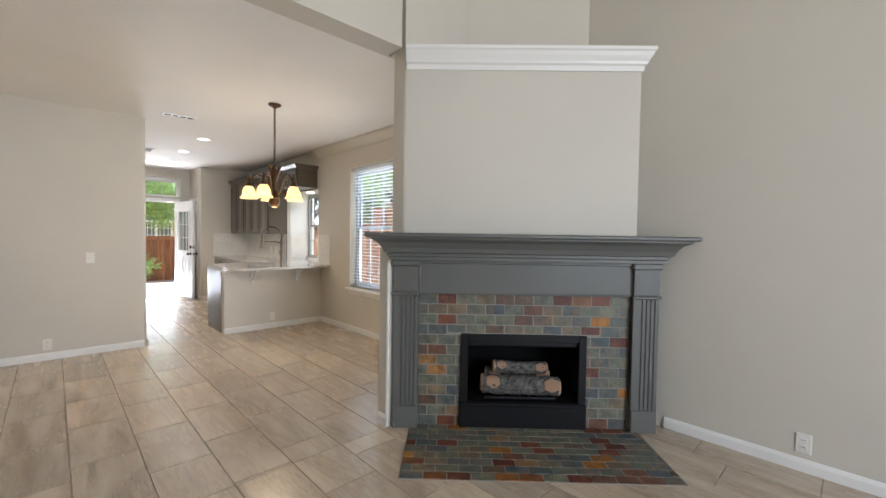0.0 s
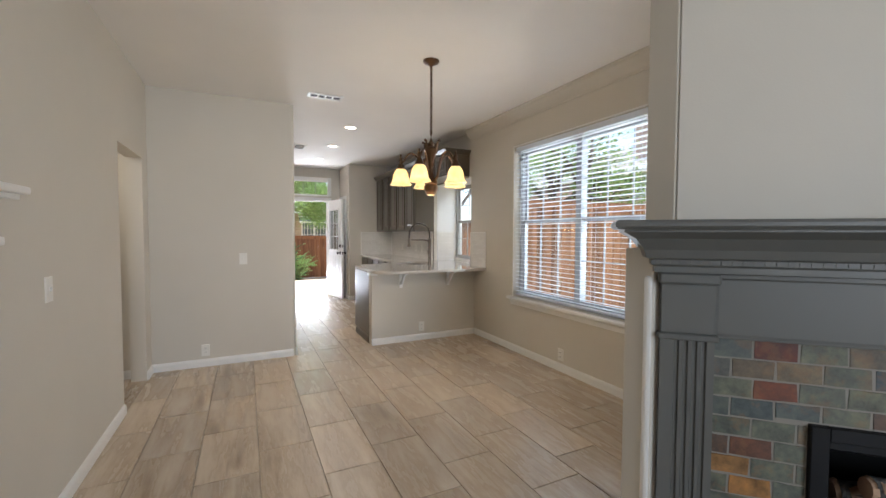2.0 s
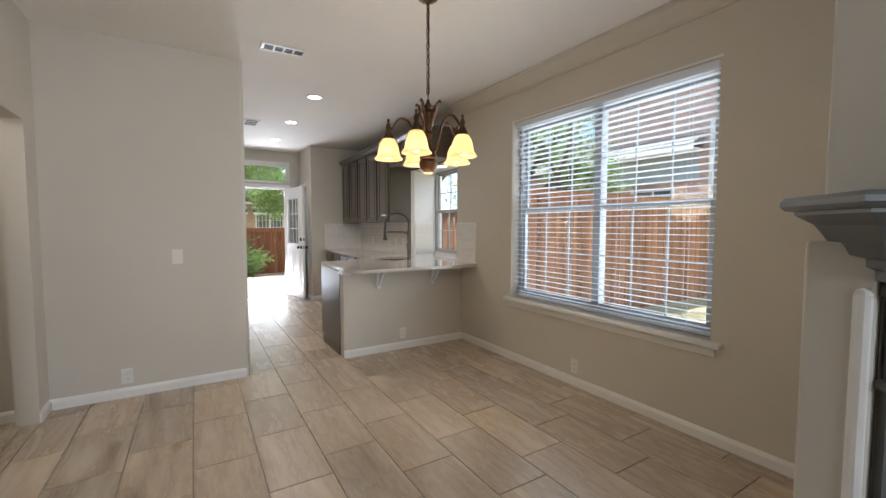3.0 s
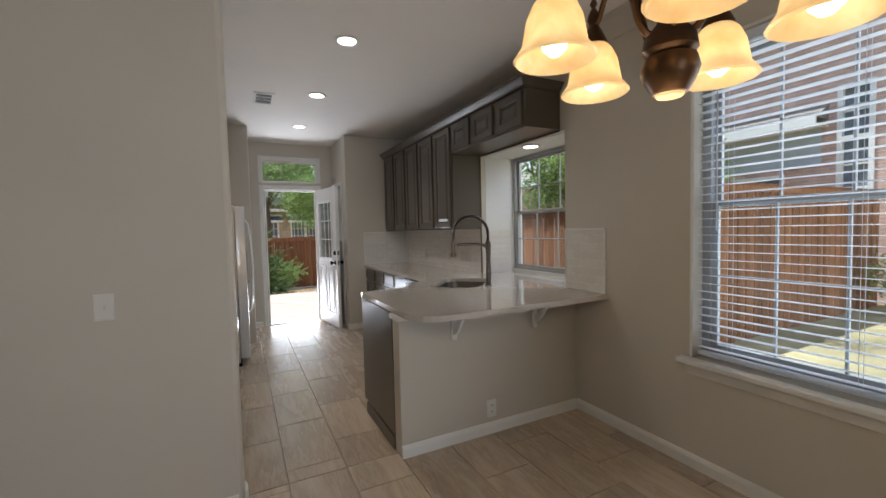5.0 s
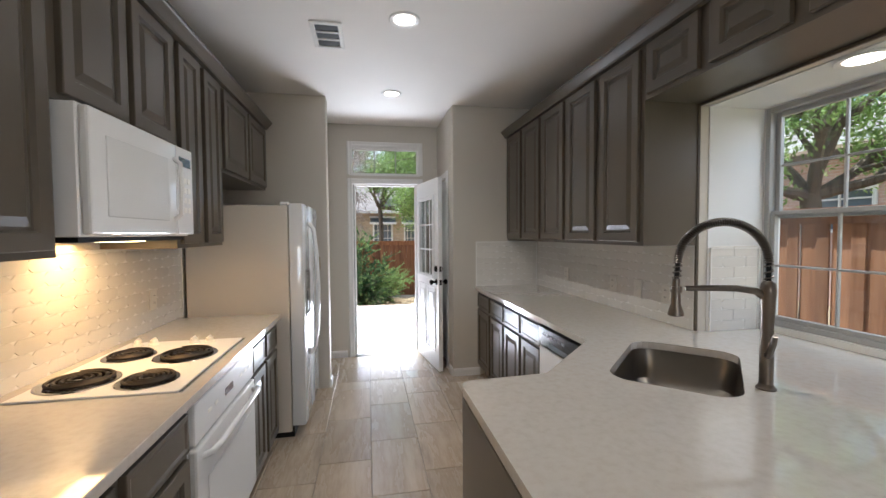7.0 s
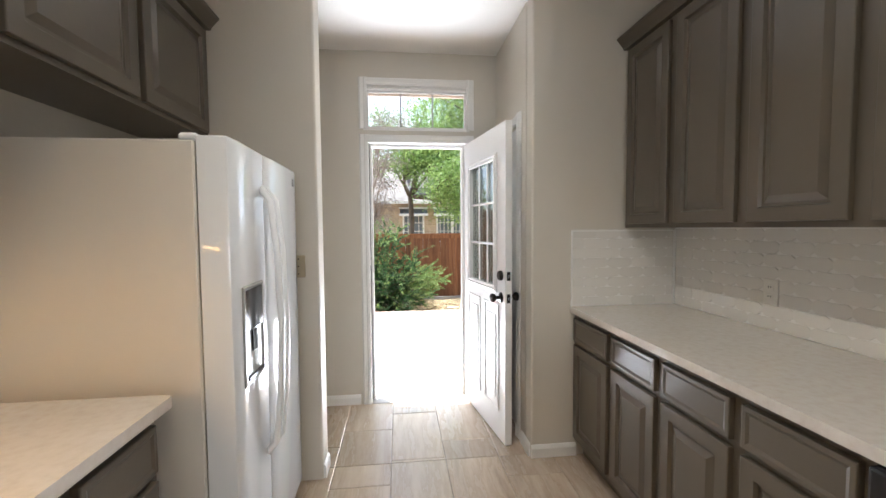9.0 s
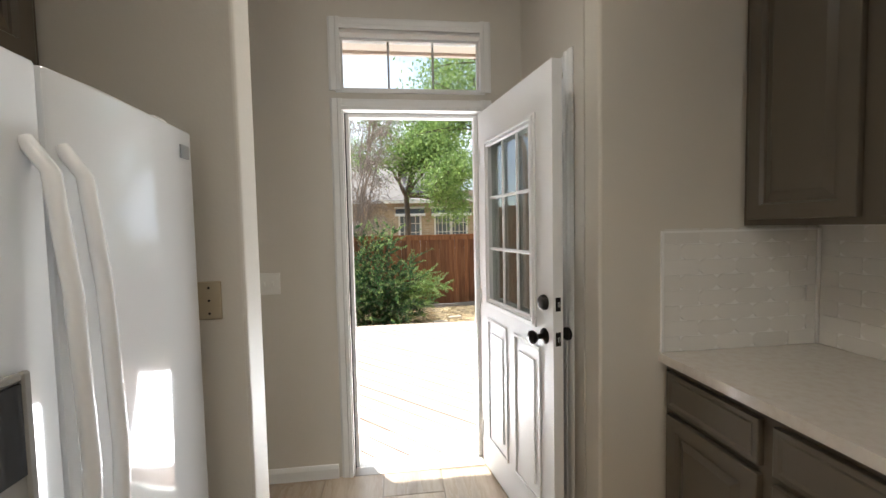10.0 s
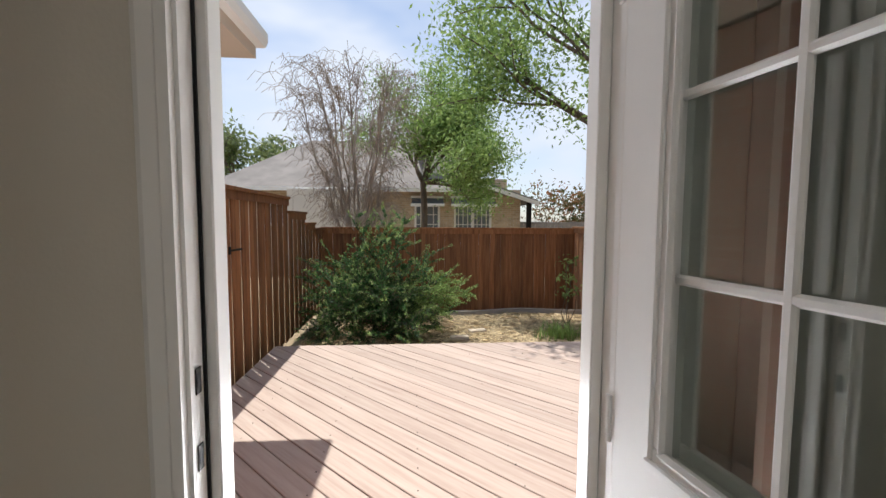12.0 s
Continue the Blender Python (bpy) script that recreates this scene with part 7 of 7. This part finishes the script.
roof_solid([(-5.1, NY - 0.5, 2.45), (3.4, NY - 0.5, 2.45), (3.4, NY + 7.5, 2.45), (-5.1, NY + 7.5, 2.45), (-2.4, NY + 3.4, 4.75), (3.4, NY + 3.4, 4.75)], [(0, 1, 5, 4), (1, 2, 5), (2, 3, 4, 5), (3, 0, 4), (0, 3, 2, 1)], ROOF, "roof", nb)
roof_solid([(3.4, NY - 0.5, 3.05), (6.25, NY - 0.5, 2.12), (6.25, NY + 6, 2.12), (3.4, NY + 6, 3.05), (3.4, NY - 0.5, 2.80), (6.25, NY - 0.5, 2.0), (6.25, NY + 6, 2.0), (3.4, NY + 6, 2.80)], [(0, 1, 2, 3), (4, 7, 6, 5), (0, 4, 5, 1), (1, 5, 6, 2), (2, 6, 7, 3), (3, 7, 4, 0)], ROOF, "lean_roof", nb)
part("gable_wall", prism([(3.4, NY + 0.25), (5.3, NY + 0.25), (5.3, NY + 0.5), (3.4, NY + 0.5)], 2.0, 2.9), HOUSEBRICK, nb)
roof_solid([(2.2, NY + 0.6, 3.0), (4.35, NY + 0.6, 3.0), (4.35, NY + 6, 3.0), (2.2, NY + 6, 3.0), (2.6, NY + 0.6, 4.55), (4.2, NY + 0.6, 4.55), (4.2, NY + 6, 4.55), (2.6, NY + 6, 4.55)], [(0, 1, 5, 4), (1, 2, 6, 5), (2, 3, 7, 6), (3, 0, 4, 7), (4, 5, 6, 7), (3, 2, 1, 0)], PALEHOUSE, "dormer", nb)
roof_solid([(2.0, NY + 0.3, 4.2), (4.3, NY + 0.3, 4.2), (4.3, NY + 6.3, 4.2), (2.0, NY + 6.3, 4.2), (2.2, NY + 3.0, 4.95), (4.1, NY + 3.0, 4.95)], [(0, 1, 5, 4), (1, 2, 5), (2, 3, 4, 5), (3, 0, 4), (0, 3, 2, 1)], ROOF, "dormer_roof", nb)
part("fascia", boxes([(-5.1, NY - 0.53, 2.36, 3.4, NY - 0.5, 2.48), (3.4, NY - 0.53, 2.36, 3.5, NY - 0.5, 2.9)]), TRIM, nb)
part("eave_trim", sweep([(0, 0), (0.04, 0), (0.04, 0.14), (0, 0.14)], (3.4, NY - 0.5, 2.82), (6.27, NY - 0.5, 1.92), (0, -1, 0)), TRIM, nb)
part("porch_post", B(5.95, NY - 0.2, GZ, 6.1, NY - 0.05, 2.05), BLACK, nb)
part("bay", B(-2.2, NY - 0.8, GZ, 0.2, NY, 2.40), PALEHOUSE, nb, "pale painted bay")
solid("far_grey_fence", boxes([(6.0 + 0.16 * k, 25.6, GZ, 6.145 + 0.16 * k, 25.63, 1.32 + 0.01 * (k % 3)) for k in range(80)] + [(6.0, 25.58, 1.30, 18.8, 25.66, 1.36)]), GREYWOOD, "weathered grey fence beyond the yard", "fence")
r = random.Random(15)
hedge = thing("hedge", (10.0, 27.5, GZ), "olive and reddish flowering hedge in the distance", "hedge")
rows = []
for _ in range(90):
    rows += leaf_rows(r, Vector((r.uniform(7.2, 14.0), 27.5 + r.uniform(-0.5, 0.5), r.uniform(0.6, 3.0 - 0.12 * abs(r.gauss(0, 3))))), 0.7, 60, 0.11)
me = scatter("leaves", rows, REDLEAF, "", "")
me.transform(Matrix.Translation(-ORIGIN[hedge]))
o = new("leaves", me)
o.parent = hedge

# ---- house beyond the side fence ----
SX = 13.0
ns = thing("side_house", (SX, 8.0, GZ), "pink brick two-storey neighbour house with white eaves, toned as sunlit", "house")
SIDE_WINDOWS = [(7.25, 7.85, 2.0, 4.3), (5.2, 6.8, 1.2, 4.2), (8.8, 10.2, 1.5, 2.5), (12.6, 14.2, 1.4, 2.5)]
part("wall", wall_holes("y", SX, 0.3, -8.0, 11.2, GZ, 6.2, SIDE_WINDOWS[:3]), LITBRICK, ns)
part("low_wall", wall_holes("y", SX, 0.3, 11.2, 20.0, GZ, 3.2, SIDE_WINDOWS[3:]), LITBRICK, ns)
part("siding_panel", boxes([(SX - 0.06, 8.1, 2.62 + 0.17 * k, SX - 0.045 - 0.012 * (k % 2), 11.1, 2.785 + 0.17 * k) for k in range(5)]), BLUESIDING, ns, "pale blue siding boards")
for a, b, z0, z1 in SIDE_WINDOWS:
    zm = (z0 + z1) / 2
    w = part("window", boxes([(SX - 0.04, a, z0, SX + 0.1, a + 0.09, z1), (SX - 0.04, b - 0.09, z0, SX + 0.1, b, z1), (SX - 0.04, a + 0.09, z1 - 0.09, SX + 0.1, b - 0.09, z1), (SX - 0.04, a + 0.09, z0, SX + 0.1, b - 0.09, z0 + 0.09), (SX - 0.035, a + 0.09, zm - 0.04, SX + 0.1, b - 0.09, zm + 0.04)]), TRIM, ns, "white framed window")
    part("pane", B(SX + 0.08, a, z0, SX + 0.1, b, z1), DARKPANE, w)
    for k in range(1, 4):
        zz = z0 + (z1 - z0) * k / 4
        if abs(zz - zm) > 0.05:
            part("muntin", B(SX + 0.03, a + 0.09, zz - 0.02, SX + 0.075, b - 0.09, zz + 0.02), TRIM, w)
    part("muntin", B(SX + 0.035, (a + b) / 2 - 0.02, z0 + 0.09, SX + 0.078, (a + b) / 2 + 0.02, z1 - 0.09), TRIM, w)
part("lower_eave", boxes([(SX - 0.62, 8.0, 3.44, SX - 0.56, 20.5, 3.66), (SX - 0.56, 8.0, 3.46, SX, 20.5, 3.50)]), TRIM, ns, "white gutter and soffit")
roof_solid([(SX - 0.6, 8.0, 3.62), (SX, 8.0, 3.95), (SX, 11.2, 3.95), (SX - 0.6, 11.2, 3.62), (SX, 8.0, 3.62), (SX, 11.2, 3.62)], [(0, 3, 2, 1), (0, 1, 4), (3, 5, 2), (0, 4, 5, 3), (1, 2, 5, 4)], ROOF, "pent_roof", ns)
roof_solid([(SX - 0.6, 11.2, 3.66), (SX + 8, 11.2, 3.66), (SX + 8, 20.5, 3.66), (SX - 0.6, 20.5, 3.66), (SX + 4, 11.2, 5.4), (SX + 4, 17.0, 5.4)], [(0, 1, 4), (1, 2, 5, 4), (2, 3, 5), (3, 0, 4, 5), (3, 2, 1, 0)], ROOF, "low_roof", ns)
roof_solid([(SX - 0.6, -8.6, 6.2), (SX + 9, -8.6, 6.2), (SX + 9, 11.7, 6.2), (SX - 0.6, 11.7, 6.2), (SX + 4, -4.0, 8.6), (SX + 4, 7.0, 8.6)], [(0, 1, 4), (1, 2, 5, 4), (2, 3, 5), (3, 0, 4, 5), (3, 2, 1, 0)], ROOF, "roof", ns)
part("end_wall", B(SX + 0.3, 10.9, GZ, SX + 8, 11.2, 6.2), LITBRICK, ns)
part("upper_eave", boxes([(SX - 0.63, -8.6, 6.05, SX - 0.58, 11.7, 6.25)]), TRIM, ns)


def side_shrub(x, y, h, seed):
    r = random.Random(seed)
    t = thing("shrub", (x, y, GZ), "rounded green shrub against the neighbour's brick wall", "shrub")
    bm, rows = bmesh.new(), []
    for k in range(14):
        a, el = r.uniform(0, 6.28), r.uniform(0.5, 1.5)
        e = Vector((x + math.cos(a) * math.cos(el) * h * 0.7, y + math.sin(a) * math.cos(el) * h * 0.7, GZ + h * math.sin(el)))
        tube([(x, y, GZ), Vector((x, y, GZ)).lerp(e, 0.5) + Vector((0, 0, 0.08)), e], 0.012, 5, bm, taper=0.005)
        for f in (0.45, 0.7, 0.95):
            rows += leaf_rows(r, Vector((x, y, GZ)).lerp(e, f), 0.26, 40, 0.045)
    part("stem_mass", bm, BARK, t)
    me = scatter("leaves", rows, LEAF, "", "")
    me.transform(Matrix.Translation(-ORIGIN[t]))
    new("leaves", me).parent = t


side_shrub(12.2, 6.5, 1.15, 41)
side_shrub(11.9, 5.0, 0.9, 42)

# ======== pieces: floor tiles, slate, splash tiles ========
TW, TL = 0.325, 0.612


def tile_mesh(w, l, t, name, mat, bev=0.0025):
    bm = bmesh.new()
    a, b = w / 2, l / 2
    lo = [bm.verts.new(p) for p in ((-a, -b, -t), (a, -b, -t), (a, b, -t), (-a, b, -t))]
    mid = [bm.verts.new(p) for p in ((-a, -b, -bev), (a, -b, -bev), (a, b, -bev), (-a, b, -bev))]
    hi = [bm.verts.new(p) for p in ((-a + bev, -b + bev, 0), (a - bev, -b + bev, 0), (a - bev, b - bev, 0), (-a + bev, b - bev, 0))]
    for r, s in ((lo, mid), (mid, hi)):
        for i in range(4):
            bm.faces.new((r[i], r[(i + 1) % 4], s[(i + 1) % 4], s[i]))
    bm.faces.new(hi)
    return finish(bm, mat, name)


floor_ob = bpy.data.objects["floor"]
far_rows = []
tiles = {}
rng = random.Random(5)
AREAS = [(LX, RX, HY, PY + 0.1), (KX, RX, PY + 0.1, 9.45), (0.22, 2.55, 9.45, BY + 0.03), (-1.1, LIVX, BACKY, HY), (-1.6, LX, 4.9, 5.86)]
done = set()
for ax0, ax1, ay0, ay1 in AREAS:
    for ci in range(int((ax0 - 1.06) / TW) - 2, int((ax1 - 1.06) / TW) + 2):
        off = 4.16 + {0: 0.0, 1: 0.19, 2: 0.42}[ci % 3]
        for ri in range(int((ay0 - off) / TL) - 2, int((ay1 - off) / TL) + 2):
            x0, x1, y0, y1 = 1.06 + ci * TW, 1.06 + (ci + 1) * TW, off + ri * TL, off + (ri + 1) * TL
            x0, x1, y0, y1 = max(x0, ax0), min(x1, ax1), max(y0, ay0), min(y1, ay1)
            if x1 - x0 < 0.01 or y1 - y0 < 0.01:
                continue
            g = 0.0022
            w, l = round(x1 - x0 - 2 * g, 3), round(y1 - y0 - 2 * g, 3)
            if w < 0.004 or l < 0.004:
                continue
            if y0 < 0.6:
                far_rows.append((x0 + g, y0 + g, -0.008, x1 - g, y1 - g, 0))
                continue
            if (w, l) not in tiles:
                tiles[(w, l)] = tile_mesh(w, l, 0.008, "plank_tile", TILE)
            o = new("plank_tile", tiles[(w, l)])
            o.parent = floor_ob
            o.location = ((x0 + x1) / 2, (y0 + y1) / 2, rng.uniform(-0.0006, 0.0004))
solid("floor_tiles_living", boxes(far_rows), TILE, "wood-look plank tiles of the living room", "floor", "stuff")

BW, BH = 0.139, 0.0745


def slate_piece(w, h, t, seed):
    r = random.Random(seed)
    bm = bmesh.new()
    n = 4
    a, b = w / 2, h / 2
    jit = lambda s: r.uniform(-s, s)
    out = [(-a, -b), (0, -b), (a, -b), (a, b), (0, b), (-a, b)]
    lo = [bm.verts.new((x, 0.0, z)) for x, z in out]
    hi = [bm.verts.new((x * 0.975 + jit(0.0025), -t + jit(0.0015), z * 0.95 + jit(0.002))) for x, z in out]
    for i in range(6):
        bm.faces.new((lo[i], lo[(i + 1) % 6], hi[(i + 1) % 6], hi[i]))
    bm.faces.new((hi[0], hi[1], hi[4], hi[5]))
    bm.faces.new((hi[1], hi[2], hi[3], hi[4]))
    return finish(bm, SLATE, "slate_brick")


slates = [slate_piece(BW - 0.005, BH - 0.005, 0.006, s) for s in range(6)]
halves = {}
for row in range(13):
    z0, z1 = row * BH, min((row + 1) * BH, 0.972)
    if z1 - z0 < 0.02:
        continue
    start = -0.765 - (BW / 2 if row % 2 else 0)
    k = 0
    while start + k * BW < 0.765:
        spans = [(max(start + k * BW, -0.765), min(start + (k + 1) * BW, 0.765))]
        if z0 < FOZ - 0.02:
            u0, u1 = spans[0]
            spans = [s for s in ((u0, min(u1, FO0)), (max(u0, FO1), u1)) if s[1] - s[0] > 0.015]
        for u0, u1 in spans:
            w, zl, zh = round(u1 - u0, 3), z0, z1
            if z0 < FOZ <= z1 and u1 > FO0 and u0 < FO1 and not (u1 <= FO0 or u0 >= FO1):
                zl = FOZ + 0.004
            h = round(zh - zl, 4)
            if h < 0.012 or w < 0.015:
                continue
            if abs(w - BW) < 1e-3 and abs(h - BH) < 1e-3:
                me = slates[rng.randrange(6)]
            else:
                me = halves.setdefault((w, h), slate_piece(w - 0.007, h - 0.005, 0.006, 7))
            o = new("slate_brick", me)
            o.parent = slate_face
            p = Vector(hearth((u0 + u1) / 2, -0.0585, (zl + zh) / 2)) - ORIGIN[slate_face]
            o.matrix_basis = Matrix.Translation(p) @ HM.to_3x3().to_4x4() @ pose(0, 0, 0, rng.uniform(-1, 1), rng.uniform(-0.6, 0.6), 0)
        k += 1
for row in range(9):
    start = -0.82 - (BW / 2 if row % 2 else 0)
    k = 0
    while start + k * BW < 0.82:
        u0, u1 = max(start + k * BW, -0.82), min(start + (k + 1) * BW, 0.82)
        w = round(u1 - u0, 3)
        if w > 0.02:
            me = slates[rng.randrange(6)] if abs(w - BW) < 1e-3 else halves.setdefault((w, BH), slate_piece(w - 0.007, BH - 0.005, 0.006, 7))
            o = new("slate_brick", me)
            o.parent = slate_hearth
            p = Vector(hearth((u0 + u1) / 2, -0.045 + (row + 0.5) * BH, 0.0012)) - ORIGIN[slate_hearth]
            o.matrix_basis = Matrix.Translation(p) @ HM.to_3x3().to_4x4() @ pose(0, 0, 0, -90, 0, 0)
        k += 1


# stretched hexagon splash tiles
HWD, HHT = 0.152, 0.058


def hex_mesh():
    bm = bmesh.new()
    w, h, e = HWD / 2 + 0.018, HHT / 2 - 0.001, 0.0012
    out = [(-w + e, 0), (-w + 0.036, -h), (0, -h - 0.003), (w - 0.036, -h), (w - e, 0), (w - 0.036, h), (0, h - 0.003), (-w + 0.036, h)]
    lo = [bm.verts.new((x, 0, z)) for x, z in out]
    hi = [bm.verts.new((x * 0.994, -0.003, z * 0.985)) for x, z in out]
    cen = bm.verts.new((0, -0.0046, 0))
    for i in range(8):
        j = (i + 1) % 8
        bm.faces.new((lo[i], lo[j], hi[j], hi[i]))
        bm.faces.new((hi[i], hi[j], cen))
    return finish(bm, GLAZE, "wave_tile", True)


hexm = hex_mesh()


def splash(name, origin, out, w, h, label, holes=()):
    """Tiles on a wall face; origin is its lower corner, where the local x starts."""
    m = frame_at(origin, out)
    t = thing(name, tuple(m @ Vector((w / 2, 0, 0))), label, "backsplash", kind="structure")
    part("bed", placed(B(0, -0.004, 0, w, 0, h), m), TRIM, t)
    edge = [(0, -0.0105, 0, 0.008, -0.004, h), (w - 0.008, -0.0105, 0, w, -0.004, h), (0.008, -0.0105, h - 0.008, w - 0.008, -0.004, h)]
    part("edge_trim", placed(boxes(edge), m), TRIM, t)
    pitch = HWD
    rot = m.to_3x3().to_4x4()
    for r in range(int(h / HHT) + 1):
        z = HHT * (r + 0.5)
        if z > h - 0.02:
            continue
        for k in range(int(w / pitch) + 2):
            x = pitch * (k + (0.5 if r % 2 else 0))
            if x - HWD / 2 - 0.016 < 0.004 or x + HWD / 2 + 0.016 > w - 0.004:
                a, b = max(x - HWD / 2, 0.009), min(x + HWD / 2, w - 0.009)
                if b - a > 0.03:
                    part("wave_tile", placed(B(a + 0.0008, -0.0072, z - HHT / 2 + 0.0009, b - 0.0008, -0.004, z + HHT / 2 - 0.0009, bevel=0.0009), m), GLAZE, t)
                continue
            o = new("wave_tile", hexm)
            o.parent = t
            o.matrix_basis = Matrix.Translation(m @ Vector((x, -0.0035, z)) - ORIGIN[t]) @ rot
    return t


splash("backsplash", (RX, 9.409, 0.916), (-1, 0, 0), 9.409 - 7.318, 0.468, "white wavy hexagon tile backsplash behind the counter")
splash("backsplash", (2.79, 9.41, 0.916), (0, -1, 0), RX - 2.79 - 0.012, 0.455, "white wavy tile backsplash at the counter's end")
splash("backsplash", (RX, 6.088, 0.916), (-1, 0, 0), 0.385, 0.455, "white wavy tile backsplash beside the peninsula")
splash("backsplash", (KX, 6.085, 0.916), (1, 0, 0), 8.405 - 6.085, 0.478, "white wavy tile backsplash behind the cooktop")
splash("backsplash", (RX + 0.06, 7.294, 0.9165), (0, -1, 0), NX - RX - 0.085, 0.455, "white wavy tile lining beside the sink window")
plate("outlet", (RX - 0.011, 7.52, 1.09), (-1, 0, 0), "outlet", "ivory duplex outlet on the backsplash near the window")
plate("outlet", (RX - 0.011, 8.05, 1.09), (-1, 0, 0), "outlet", "ivory duplex outlet on the backsplash")
plate("outlet", (RX - 0.011, 8.75, 1.09), (-1, 0, 0), "outlet", "ivory duplex outlet on the backsplash")
plate("light_switch", (RX - 0.011, 7.78, 1.09), (-1, 0, 0), "single", "ivory switch on the backsplash")
plate("outlet", (KX + 0.011, 8.0, 1.09), (1, 0, 0), "outlet", "ivory duplex outlet on the backsplash by the cooktop")
